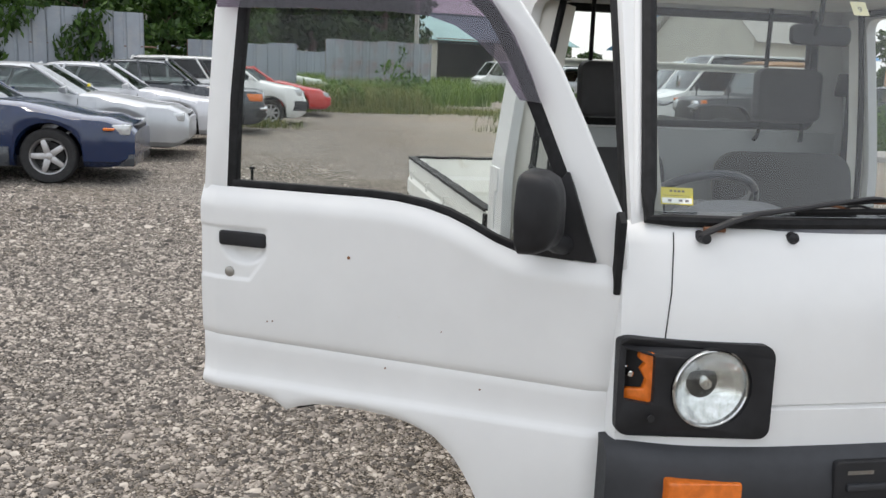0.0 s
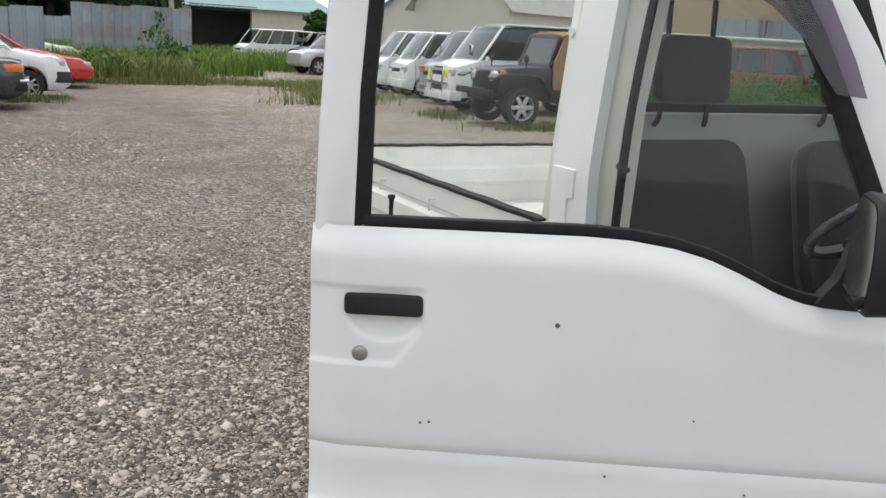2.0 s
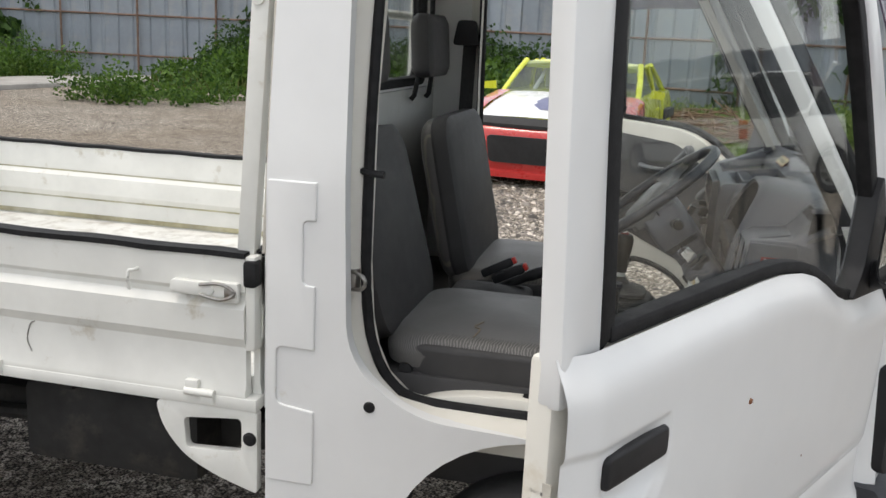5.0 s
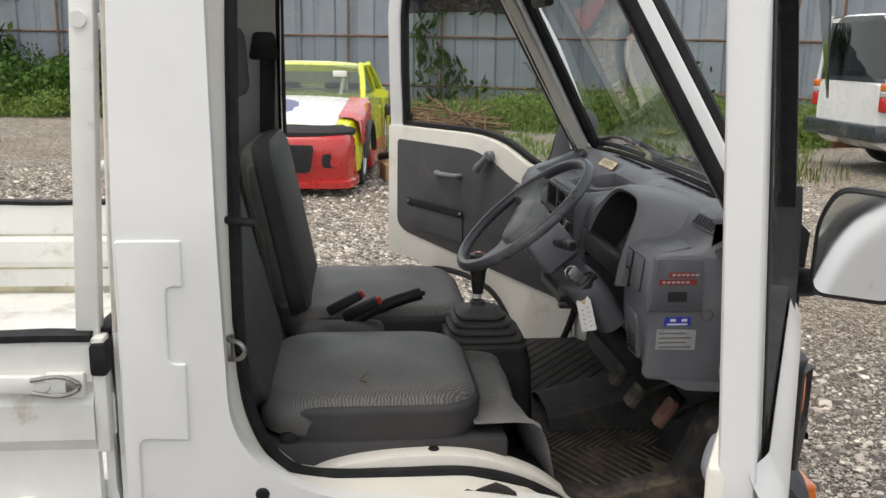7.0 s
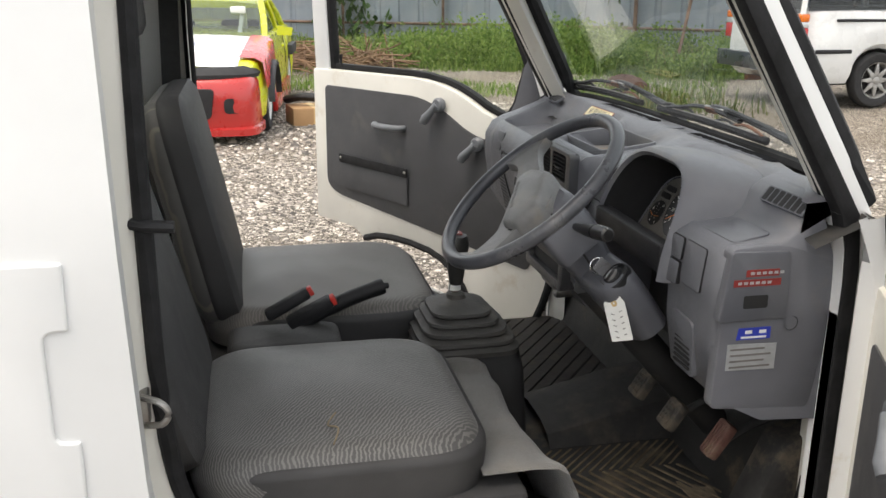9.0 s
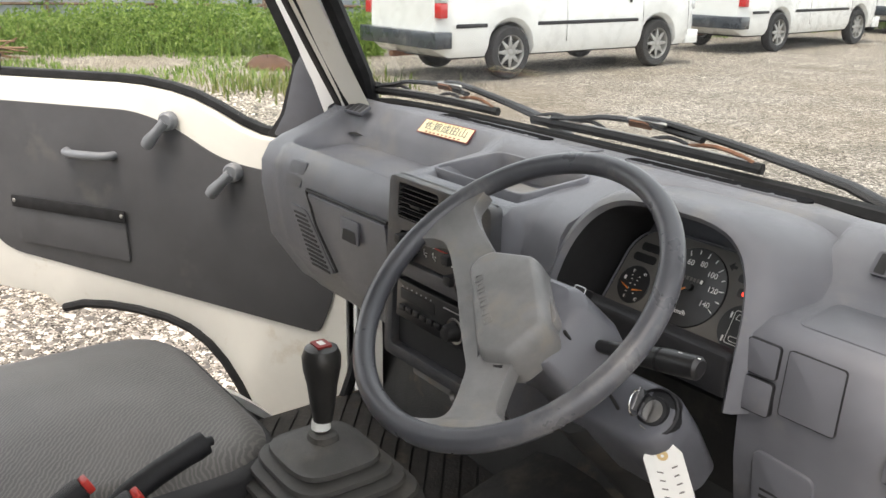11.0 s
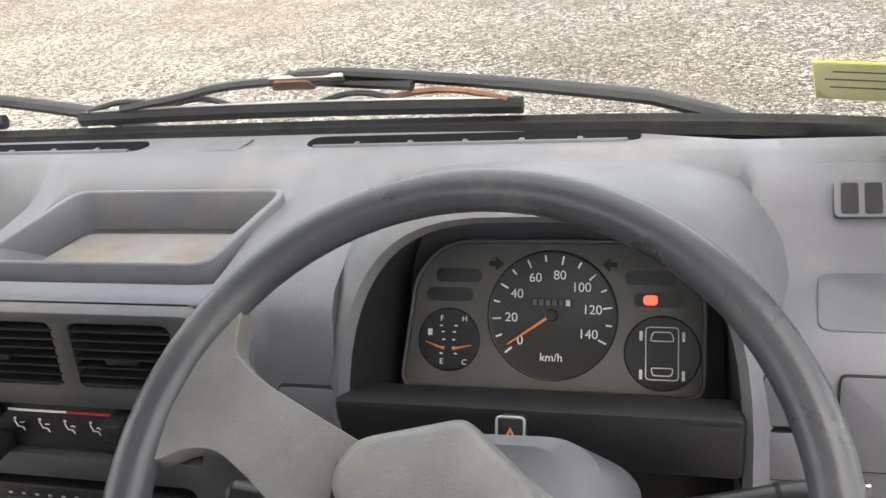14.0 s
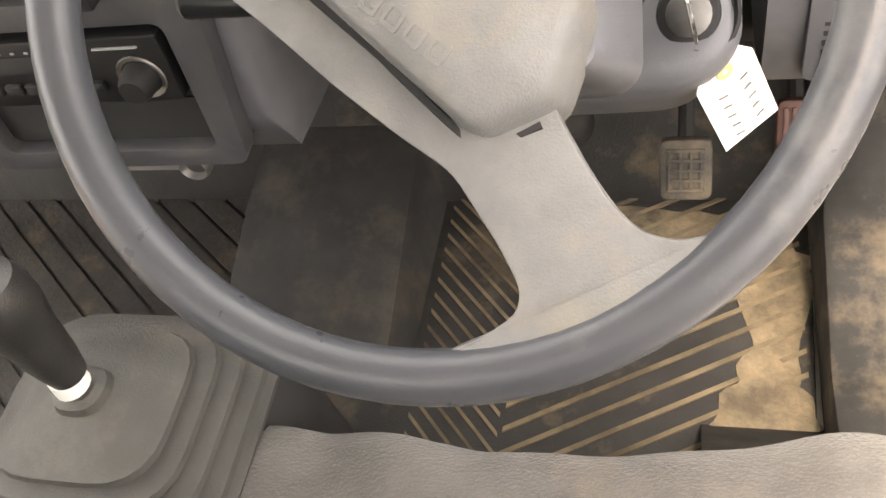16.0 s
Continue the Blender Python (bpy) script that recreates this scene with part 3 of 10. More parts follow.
for s in (1, -1):
    bm = cab_side()
    part("cab_side", bm if s > 0 else mir(bm), M_WHITE, truck, "white cab side with the door opening", sharp=30)
    bm = jamb()
    part("door_jamb", bm if s > 0 else mir(bm), M_CREAM, truck, "dusty cream door jamb and sill")
    line = [(-1.150, 1.66), (-1.158, 1.3), (-1.155, 0.95), (-1.146, 0.82), (-1.132, 0.758), (-1.105, 0.700), (-1.057, 0.656), (-0.98, 0.643), (-0.87, 0.642), (-0.73, 0.640), (-0.62, 0.615), (-0.53, 0.565), (-0.46, 0.50), (-0.38, 0.455), (-0.27, 0.48),
            (-0.205, 0.70), (-0.208, 1.02), (-0.226, 1.12), (-0.380, 1.39), (-0.53, 1.645), (-0.64, 1.675), (-1.10, 1.675)]
    bm = tube(smooth_path([(0.604 + lean(z) + 0.5 * taper(y) + 0.026 * step(-0.75, -0.45, y), y, z) for y, z in line], 5, True), 0.012, 8, True)
    part("door_seal", bm if s > 0 else mir(bm), M_RUBBER, truck, "black rubber door seal")
    # raised pressings on the rear post
    low = [(-1.346, 0.45), (-1.346, 1.120), (-1.236, 1.120), (-1.236, 1.040), (-1.264, 1.040), (-1.264, 0.902), (-1.236, 0.902), (-1.236, 0.760), (-1.322, 0.764), (-1.322, 0.632), (-1.236, 0.622), (-1.236, 0.45)]
    radii = [0.004, 0.01, 0.004, 0.004, 0.016, 0.016, 0.004, 0.004, 0.018, 0.018, 0.004, 0.004]
    for o, rad, th in ((low, radii, 0.0050),):
        bm = slab(dense(rounded(o, rad, 3), 0.06), lambda a, b, c: Vector((c + lean(b), a, b)), 0.68, 0.688 + th, b=0.0035)
        part("post_skin", bm if s > 0 else mir(bm), M_WHITE, truck, sharp=20)
    bm = slab([(-1.357, 0.96), (-1.357, 1.72), (-1.349, 1.72), (-1.349, 0.96)], lambda a, b, c: Vector((c + lean(b), a, b)), 0.64, 0.690, b=0.002)
    part("rear_moulding", bm if s > 0 else mir(bm), M_PLATE, truck, "grimy beige corner moulding")
    part("rubber_plug", lathe([(0, 0.006), (0.010, 0.005), (0.013, 0), (0.013, -0.01)], "x", 16, (s * 0.688, -1.112, 0.650)), M_RUBBER, truck)
    bm = box(0.60, 0.64, -1.225, -1.165, 0.885, 0.93, 0.003)
    bm = tube(smooth_path([(0.634, -1.178, 0.89), (0.650, -1.150, 0.895), (0.652, -1.140, 0.91), (0.650, -1.150, 0.925), (0.634, -1.178, 0.928)], 4), 0.0045, 8, bm=bm)
    for v in bm.verts: v.co.x *= s
    part("door_striker", bm, M_STEEL, truck, "steel door striker loop")

wall = [(-0.655, 0.60), (0.655, 0.60), (0.655, 1.10), (0.575, 1.73), (-0.575, 1.73), (-0.655, 1.10)]
win = rounded([(-0.50, 1.285), (0.50, 1.285), (0.475, 1.66), (-0.475, 1.66)], 0.05)
part("cab_back", slab(wall, XZ, -1.365, -1.335, [win], b=0.0), M_WHITE, truck, "white cab back panel")
o = [(x * 1.03, 1.47 + (z - 1.47) * 1.09) for x, z in win]
part("rear_window_seal", slab(o, XZ, -1.372, -1.328, [[(x * 0.975, 1.47 + (z - 1.47) * 0.95) for x, z in win]], b=0.004), M_RUBBER, truck)
g = part("rear_window_pane", slab(win, XZ, -1.352, -1.348), M_GLASS, truck)
g.visible_shadow = False
rings = []
for y, dz, w in ((-1.365, -0.03, 0.575), (-1.33, 0.0, 0.59), (-1.0, 0.012, 0.595), (-0.70, 0.008, 0.59), (-0.60, -0.01, 0.575), (-0.55, -0.04, 0.565)):
    rings.append([(x * w, y, 1.745 + dz + 0.035 * (1 - x ** 4)) for x in (-1, -0.92, -0.7, -0.35, 0, 0.35, 0.7, 0.92, 1)] + [(x * w, y, 1.715 + dz) for x in (0.98, 0, -0.98)])
part("cab_roof", loft(rings), M_WHITE, truck)
part("roof_lining", box(-0.55, 0.55, -1.32, -0.62, 1.69, 1.705, 0.003), M_CREAM, truck)

# nose below the windscreen: one sheet with the lamps' openings filled by the lamp units
xs = [-0.672 + 1.344 * i / 44 for i in range(45)]
rows_n = []
for z in (0.60, 0.66, 0.718, 0.725, 0.732, 0.74, 0.80, 0.86, 0.92, 0.98, 1.03, 1.075, 1.102, 1.122):
    rows_n.append([Vector((x, front_y(x, z) - (0.011 if z == 0.725 else 0) - 0.02 * step(1.102, 1.122, z), z)) for x in xs])
bm = loft(rows_n, False, False)
bmesh.ops.delete(bm, geom=[f for f in bm.faces if 0.352 < abs(f.calc_center_median().x) < 0.662 and 0.66 < f.calc_center_median().z < 0.862], context="FACES")
part("nose_panel", bm, M_WHITE, truck, "rounded white nose panel")
for s in (1, -1):
    side = [[Vector((s * 0.672, front_y(0.672, z), z)), Vector((s * 0.679, front_y(0.672, z) - 0.02, z)), Vector((s * 0.682, front_y(0.672, z) - 0.05, z)), Vector((s * 0.668, -0.215, z))] for z in (0.36, 0.6, 0.74, 0.86, 0.98, 1.06, 1.122)]
    part("nose_corner", loft(side, False, False), M_WHITE, truck)
    part("nose_seam", tube([(s * lerp(0.583, 0.558, (z - 0.865) / 0.25), front_y(lerp(0.583, 0.558, (z - 0.865) / 0.25), z) + 0.0008, z) for z in (0.865, 0.92, 0.98, 1.03, 1.075, 1.105)], 0.0014, 6), M_RUBBER, truck)
    # black slab fills the gap between the door's front edge and the nose
    part("hinge_gap", slab([(0.962, -0.138), (1.128, -0.128), (1.150, -0.150), (1.128, -0.196), (0.98, -0.170)], lambda a, b, c: Vector((s * c, b, a)), 0.674, 0.690, b=0.003), M_RUBBER, truck, "black piece at the door hinge")

# windscreen, its seal and the black posts' inner lining
def screen(x, k):
    z = lerp(1.130, 1.715, k)
    w = lerp(0.606, 0.518, k)
    return Vector((x * w, front_y(x * w, z) - 0.002, z))
ks = [i / 10 for i in range(11)]
bm = loft([[screen(-1 + 2 * i / 30, k) for i in range(31)] for k in ks], False, False)
g = part("windscreen", bm, M_SCREEN, truck, "clear windscreen")
g.visible_shadow = False
rim = [screen(-1 + 2 * i / 24, 0) for i in range(25)] + [screen(1, k) for k in ks[1:]] + [screen(1 - 2 * i / 24, 1) for i in range(1, 25)] + [screen(-1, k) for k in reversed(ks[1:-1])]
part("windscreen_seal", tube(rim, [0.014 if p.z < 1.14 else 0.018 for p in rim], 8, True), M_RUBBER, truck, "black windscreen seal")
for s in (1, -1):
    path = [screen(s, k) + Vector((s * 0.017, -0.024, 0.0)) for k in ks]
    path[0] += Vector((0, 0, -0.03))
    part("screen_post", tube(path, 0.013, 10), M_WHITE, truck, "white painted windscreen post")
    # wide black weatherstrip up the front post and the white jamb behind it
    edge = [(-0.222, 0.47), (-0.222, 1.02), (-0.226, 1.07), (-0.240, 1.12), (-0.316, 1.249), (-0.434, 1.455), (-0.556, 1.665)]
    strip = edge + [(y + 0.030, z) for y, z in reversed(edge[3:])] + [(-0.200, 1.04), (-0.198, 0.47)]
    part("weatherstrip", slab(dense(strip, 0.06), lambda a, b, c: Vector((s * (c + lean(b) + taper(a)), a, b)), 0.664, 0.694, b=0.004), M_RUBBER, truck, "black rubber door weatherstrip")
    part("front_jamb", loft([[Vector((s * (x + lean(z) + taper(y)), y + d, z)) for y, z in edge] for x, d in ((0.689, 0.001), (0.655, 0.004), (0.622, 0.012), (0.600, 0.030))], False, False), M_CREAM, truck, "dusty cream front door jamb")
    for hz in (0.66, 0.98):
        part("door_hinge", box(s * 0.650, s * 0.668, -0.200, -0.150, hz - 0.03, hz + 0.03, 0.004), M_CREAM, truck, "cream painted door hinge")
part("screen_cowl", loft([[Vector((x, front_y(x, 1.125) + d, 1.122 + h)) for x in xs] for d, h in ((-0.022, -0.002), (-0.03, -0.012), (-0.10, -0.04))], False, False), M_UNDER, truck)

# bumper, lamps
rings = []
for x in [-0.697, -0.692, -0.667, -0.6, -0.45, -0.25, 0, 0.25, 0.45, 0.6, 0.667, 0.692, 0.697]:
    f = front_y(min(0.66, abs(x)) * 0.99, 0.6) + 0.050 - (0.03 if abs(x) > 0.68 else 0)
    rings.append([(x, f - 0.03, 0.36), (x, f - 0.004, 0.375), (x, f, 0.42), (x, f, 0.55), (x, f - 0.006, 0.60), (x, f - 0.03, 0.630), (x, f - 0.10, 0.640), (x, f - 0.13, 0.60), (x, f - 0.13, 0.40), (x, f - 0.08, 0.36)])
part("front_bumper", loft(rings), M_BUMPER, truck, "dark grey moulded front bumper", sharp=50)
fb = front_y(0.1, 0.6) + 0.050
intake = part("bumper_intake", slab(rounded([(-0.185, 0.40), (0.185, 0.40), (0.200, 0.612), (-0.200, 0.612)], 0.02), XZ, fb - 0.02, fb + 0.004, b=0.003), M_PLASTIC, truck, "black slatted bumper intake")
for z in (0.425, 0.465, 0.505, 0.545):
    part("intake_slat", box(-0.165, 0.165, fb + 0.002, fb + 0.012, z, z + 0.016, 0.003), M_BUMPER, intake)
part("badge_bar", box(0.10, 0.165, fb + 0.003, fb + 0.0052, 0.583, 0.592, 0), M_STEEL, intake)
for s in (1, -1):
    f = front_y(0.48, 0.6) + 0.046
    part("bumper_lamp", slab(rounded([(s * 0.412, 0.484), (s * 0.583, 0.484), (s * 0.583, 0.575), (s * 0.412, 0.569)], 0.008), lambda a, b, c: Vector((a, c - 0.10 * max(0, abs(a) - 0.5), b)), f - 0.03, f + 0.018, b=0.005), M_ORANGE, truck, "amber indicator lens")
    # headlamp unit
    def H(a, b, c): return Vector((s * a, -0.035 - 0.10 * (a - 0.332) - 0.85 * max(0, a - 0.622) + c, b))
    o = rounded([(0.342, 0.656), (0.676, 0.652), (0.678, 0.878), (0.362, 0.874), (0.346, 0.854)], [0.03, 0.02, 0.02, 0.03, 0.03], 5)
    hole = circle(0.092, 36, (0.484, 0.773))
    mk = rounded([(0.612, 0.736), (0.665, 0.734), (0.667, 0.852), (0.616, 0.850)], 0.008)
    unit = part("headlamp_unit", slab(o, H, -0.03, 0.010, [hole, mk], b=0.004), M_PLASTIC, truck, "black headlamp surround")
    part("lamp_bowl", lathe([(0.0, -0.046), (0.02, -0.044), (0.04, -0.038), (0.06, -0.027), (0.076, -0.013), (0.087, 0.0), (0.092, 0.008)], "y", 40, H(0.484, 0.773, 0)), M_REFLECTOR, unit, "silvered lamp bowl")
    part("lamp_glass", lathe([(0.0, 0.022), (0.04, 0.019), (0.07, 0.011), (0.081, 0.003), (0.083, -0.008)], "y", 36, H(0.484, 0.773, 0.006)), M_LENS, unit, "ribbed round headlamp glass")
    part("bulb_shield", lathe([(0.0, 0.002), (0.012, 0.0), (0.016, -0.012), (0.016, -0.04)], "y", 18, H(0.484, 0.775, -0.014)), M_CHROME, unit)
    for i in range(7):
        x = -0.054 + 0.018 * i
        hgt = math.sqrt(max(0.0, 0.078 ** 2 - x * x))
        z0, z1 = ((0.55, 0.05), (0.75, -0.2), (0.95, -0.35), (0.2, 0.6), (0.9, -0.1), (0.7, 0.1), (0.5, 0.3))[i]
        part("lens_rib", box(s * (0.484 + x) - 0.0007, s * (0.484 + x) + 0.0007, H(0.484 + x, 0.75, 0.018 - 1.6 * x * x).y, H(0.484 + x, 0.75, 0.0195 - 1.6 * x * x).y, 0.773 - hgt * z0, 0.773 + hgt * z1, 0), M_LENS, unit)
    for dz in (0.030, -0.004):
        part("lens_bar", box(s * 0.484 - 0.055, s * 0.484 + 0.055, H(0.484, 0.75, 0.016).y, H(0.484, 0.75, 0.019).y, 0.773 + dz, 0.7736 + dz, 0), M_LENS, unit)
    part("lamp_ring", lathe([(0.0845, -0.012), (0.0845, 0.006), (0.087, 0.009), (0.0895, 0.006), (0.0905, -0.012)], "y", 36, H(0.484, 0.773, 0.002)), M_CHROME, unit, "thin bright lamp rim")
    part("marker_socket", slab(mk, H, -0.040, -0.028), M_DARKIN, unit, "broken marker lamp socket")
    part("marker_lens", slab([(0.613, 0.850), (0.638, 0.851), (0.640, 0.832), (0.628, 0.824), (0.636, 0.808), (0.625, 0.787), (0.629, 0.764), (0.666, 0.756), (0.667, 0.734), (0.613, 0.734)], H, -0.022, -0.004, b=0.002), M_ORANGE, unit, "broken amber lens")
    part("bulb", lathe([(0, 0.012), (0.007, 0.010), (0.010, 0.0), (0.010, -0.012), (0.013, -0.014), (0.013, -0.02)], "y", 14, H(0.652, 0.793, -0.015)), M_CHROME, unit)
    # near-black disc on the surround, coloured as the shade in a hole
    part("adjuster_hole", lathe([(0.0, 0.0112), (0.008, 0.0112), (0.009, 0.009)], "y", 14, H(0.615, 0.703, 0)), M_DARKIN, unit)

# wipers outside, just above the lower edge of the glass
def W(x, up, out=0.014):
    z = 1.094 + up + 0.030 * step(0.006, 0.03, up)
    return Vector((x, front_y(x, z) + out, z))


for xa, xb, rivet, pivot in ((-0.176, 0.272, 0.056, 0.500), (-0.650, -0.265, -0.415, -0.085)):
    L = xb - xa
    mid = rivet + 0.03
    arm = [(pivot, 0.008, 0.012), (lerp(pivot, mid, 0.05), 0.015, 0.024), (lerp(pivot, mid, 0.42), 0.036, 0.034), (lerp(pivot, mid, 0.75), 0.054, 0.036), (mid, 0.066, 0.034), (rivet - 0.01, 0.062, 0.032)]
    wiper = part("wiper", tube([W(*p) for p in smooth_path(arm, 3)], [0.0145, 0.014, 0.0135, 0.013, 0.0125, 0.012, 0.0115, 0.011, 0.0105, 0.010, 0.0095, 0.009, 0.0085, 0.008, 0.0075, 0.007][:len(smooth_path(arm, 3))], 8, flat=0.55), M_PLASTIC, truck, "black windscreen wiper")
    blade = part("wiper_blade", tube([W(lerp(xa, xb, i / 12), 0.031 + 0.003 * math.sin(math.pi * i / 12), 0.008) for i in range(13)], 0.0062, 6, flat=1.3), M_RUBBER, wiper)
    part("blade_spine", tube([W(lerp(xa + 0.01, xb - 0.02, i / 12), 0.0385 + 0.003 * math.sin(math.pi * i / 12), 0.010) for i in range(13)], 0.0016, 5), M_STEEL, blade)
    hump = [(xa + 0.05, 0.040, 0.012), (xa + 0.26 * L, 0.049, 0.020), (xa + 0.36 * L, 0.057, 0.026), (rivet, 0.060, 0.028), (xa + 0.68 * L, 0.054, 0.026), (xa + 0.78 * L, 0.052, 0.020)]
    part("wiper_bow", tube([W(*p) for p in smooth_path(hump, 3)], 0.0064, 6, flat=0.7), M_PLASTIC, wiper, "chipped black wiper bow")
    for q, d in ((0.13, 0.11), (0.30, 0.09), (0.66, 0.10), (0.83, 0.14)):
        part("wiper_claw", tube([W(xa + L * (q - d + 2 * d * i / 6), 0.037 + 0.010 * math.sin(math.pi * i / 6), 0.010 + 0.008 * math.sin(math.pi * i / 6)) for i in range(7)], 0.0030, 6), M_RUST if q > 0.8 else M_PLASTIC, wiper)
    part("rivet_plate", slab(rounded([(-0.020, -0.006), (0.026, -0.006), (0.020, 0.006), (-0.014, 0.006)], 0.004), XY, -0.003, 0.003), M_RUST, wiper, "rusty orange rivet plate", m=axes(W(rivet, 0.058, 0.024), (1, 0, 0), (0, -0.6, 0.8)))
    part("worn_paint", slab(rounded([(-0.030, -0.004), (0.044, -0.004), (0.044, 0.004), (-0.030, 0.004)], 0.003), XY, -0.002, 0.002), M_STEEL, wiper, "bare worn metal", m=axes(W(rivet + 0.01, 0.062, 0.026), (1, 0, 0), (0, -0.6, 0.8)))
    part("wiper_rivet", lathe([(0, 0.004), (0.004, 0.003), (0.0055, 0)], "y", 12, W(rivet, 0.0635, 0.032)), M_CHROME, wiper)
    part("wiper_cap", lathe([(0, 0.03), (0.011, 0.028), (0.013, 0.0), (0.013, -0.02)], "y", 14, W(pivot, 0.004, 0.0)), M_PLASTIC if pivot > 0 else M_RUST, wiper, "worn pivot cap")
    part("arm_knuckle", tube([W(pivot - 0.05, 0.014, 0.012), W(pivot - 0.005, 0.014, 0.010)], 0.010, 8, flat=0.6), M_RUST, wiper, "rust on the arm's knuckle")
part("washer_nozzle", lathe([(0, 0.022), (0.006, 0.020), (0.008, 0.012), (0.013, 0.008), (0.014, -0.006)], "y", 14, (0.290, front_y(0.290, 1.100), 1.100)), M_PLASTIC, truck)


# ---- wheels and underside ----
def road_wheel(y, s, x=0.685):
    t = part("wheel", lathe([(0.158, -0.120), (0.175, -0.140), (0.235, -0.145), (0.262, -0.135), (0.274, -0.115), (0.276, -0.073), (0.274, -0.030), (0.262, -0.010), (0.235, -0.001), (0.200, -0.003), (0.175, -0.008), (0.162, -0.016), (0.155, -0.03)],
                            "x", 48, (0, 0, 0)), M_TYRE, truck, "worn black tyre on a steel rim", m=pose(s * x, y, 0.232, 0, 0, 0 if s > 0 else 180))
    rim = lathe([(0.162, -0.016), (0.166, -0.010), (0.158, -0.008), (0.150, -0.020), (0.143, -0.045), (0.128, -0.052), (0.118, -0.046)], "x", 40)
    disc_o = circle(0.1185, 40)
    holes = [circle(0.0135, 12, (0.097 * math.cos(a), 0.097 * math.sin(a))) for a in [math.pi / 4 * i for i in range(8)]]
    r = part("rim", rim, M_RIM, t, "rust-brown outer rim edge")
    dome = lambda a, b, c: Vector((c + 0.016 * max(0.0, 1 - ((math.hypot(a, b) - 0.092) / 0.030) ** 2), a, b))
    part("rim_disc", slab(disc_o, dome, -0.046, -0.042, holes + [circle(0.061, 32)]), M_DISC, r, "silver steel wheel disc with round holes", sharp=50)
    # near-black disc added behind the holes so they read as deep shade
    part("brake_drum", lathe([(0, -0.075), (0.112, -0.075), (0.114, -0.09)], "x", 32), M_DARKIN, r)
    part("hub", lathe([(0, -0.006), (0.022, -0.006), (0.027, -0.012), (0.028, -0.042), (0.055, -0.036), (0.062, -0.044)], "x", 24), M_UNDER, r)
    for i in range(4):
        a = math.pi / 4 + math.pi / 2 * i
        part("wheel_nut", lathe([(0, -0.022), (0.007, -0.023), (0.0095, -0.028), (0.0095, -0.044)], "x", 6, (0, 0.050 * math.cos(a), 0.050 * math.sin(a))), M_STEEL, r)
    return t


for y in (-0.735, -2.66):
    for s in (1, -1):
        road_wheel(y, s)
for s in (1, -1):
    bm = loft([[Vector((x, -0.735 + 0.345 * math.cos(a), 0.285 + 0.345 * math.sin(a))) for a in [math.pi * i / 18 for i in range(19)]] for x in (s * 0.66, s * 0.42)], False, False)
    part("wheel_well", bm, M_UNDER, truck)
bm = box(-0.40, 0.40, -3.2, -0.2, 0.36, 0.44, 0.01)
frame_part = part("chassis", bm, M_UNDER, truck, "black dirty chassis and axles")
for x in (-0.26, 0.26):
    part("chassis_rail", box(x - 0.04, x + 0.04, -3.2, -1.2, 0.44, 0.60, 0.005), M_UNDER, frame_part)
part("rear_axle", box(-0.55, 0.55, -2.70, -2.53, 0.24, 0.33, 0.03), M_UNDER, frame_part)
part("engine", box(-0.25, 0.25, -3.15, -2.75, 0.26, 0.60, 0.04), M_UNDER, frame_part)
for y in (-1.5, -1.9, -2.3, -2.9, -3.15):
    part("cross_member", box(-0.62, 0.62, y - 0.025, y + 0.025, 0.555, 0.61, 0.004), M_UNDER, frame_part)
part("fuel_tank", box(0.10, 0.52, -2.1, -1.6, 0.30, 0.52, 0.03), M_UNDER, frame_part)
part("fuel_pipe", tube([(0.40, -2.3, 0.36), (0.45, -2.0, 0.40), (0.42, -1.6, 0.48)], 0.02, 8), M_UNDER, frame_part)

# ---- load bed ----
SIDE = [(0.690, 0.952), (0.690, 0.872), (0.683, 0.862), (0.683, 0.850), (0.696, 0.832), (0.696, 0.768), (0.684, 0.745), (0.684, 0.655), (0.690, 0.640), (0.690, 0.628), (0.654, 0.628),
        (0.660, 0.660), (0.660, 0.745), (0.648, 0.768), (0.648, 0.832), (0.660, 0.850), (0.660, 0.952)]


def gate(name, a0, a1, place, label):
    rings = [[place(a, d, z) for d, z in SIDE] for a in (a0, a1)]
    bm = loft(rings)
    bev(bm, 0.003, 1, 40)
    g = part(name, bm, M_BEDPAINT, truck, label, sharp=25)
    cap = [(0.694, 0.945), (0.694, 0.957), (0.656, 0.957), (0.656, 0.945)]
    part("edge_tape", loft([[place(a, d + (0.002 if k % 2 else 0) * (1 if d > 0.67 else -1), z + 0.0015 * math.sin(k * 1.7)) for d, z in cap] for k, a in enumerate([lerp(a0, a1, i / 24) for i in range(25)])]), M_RUBBER, g, "black rubber edge strip")
    return g


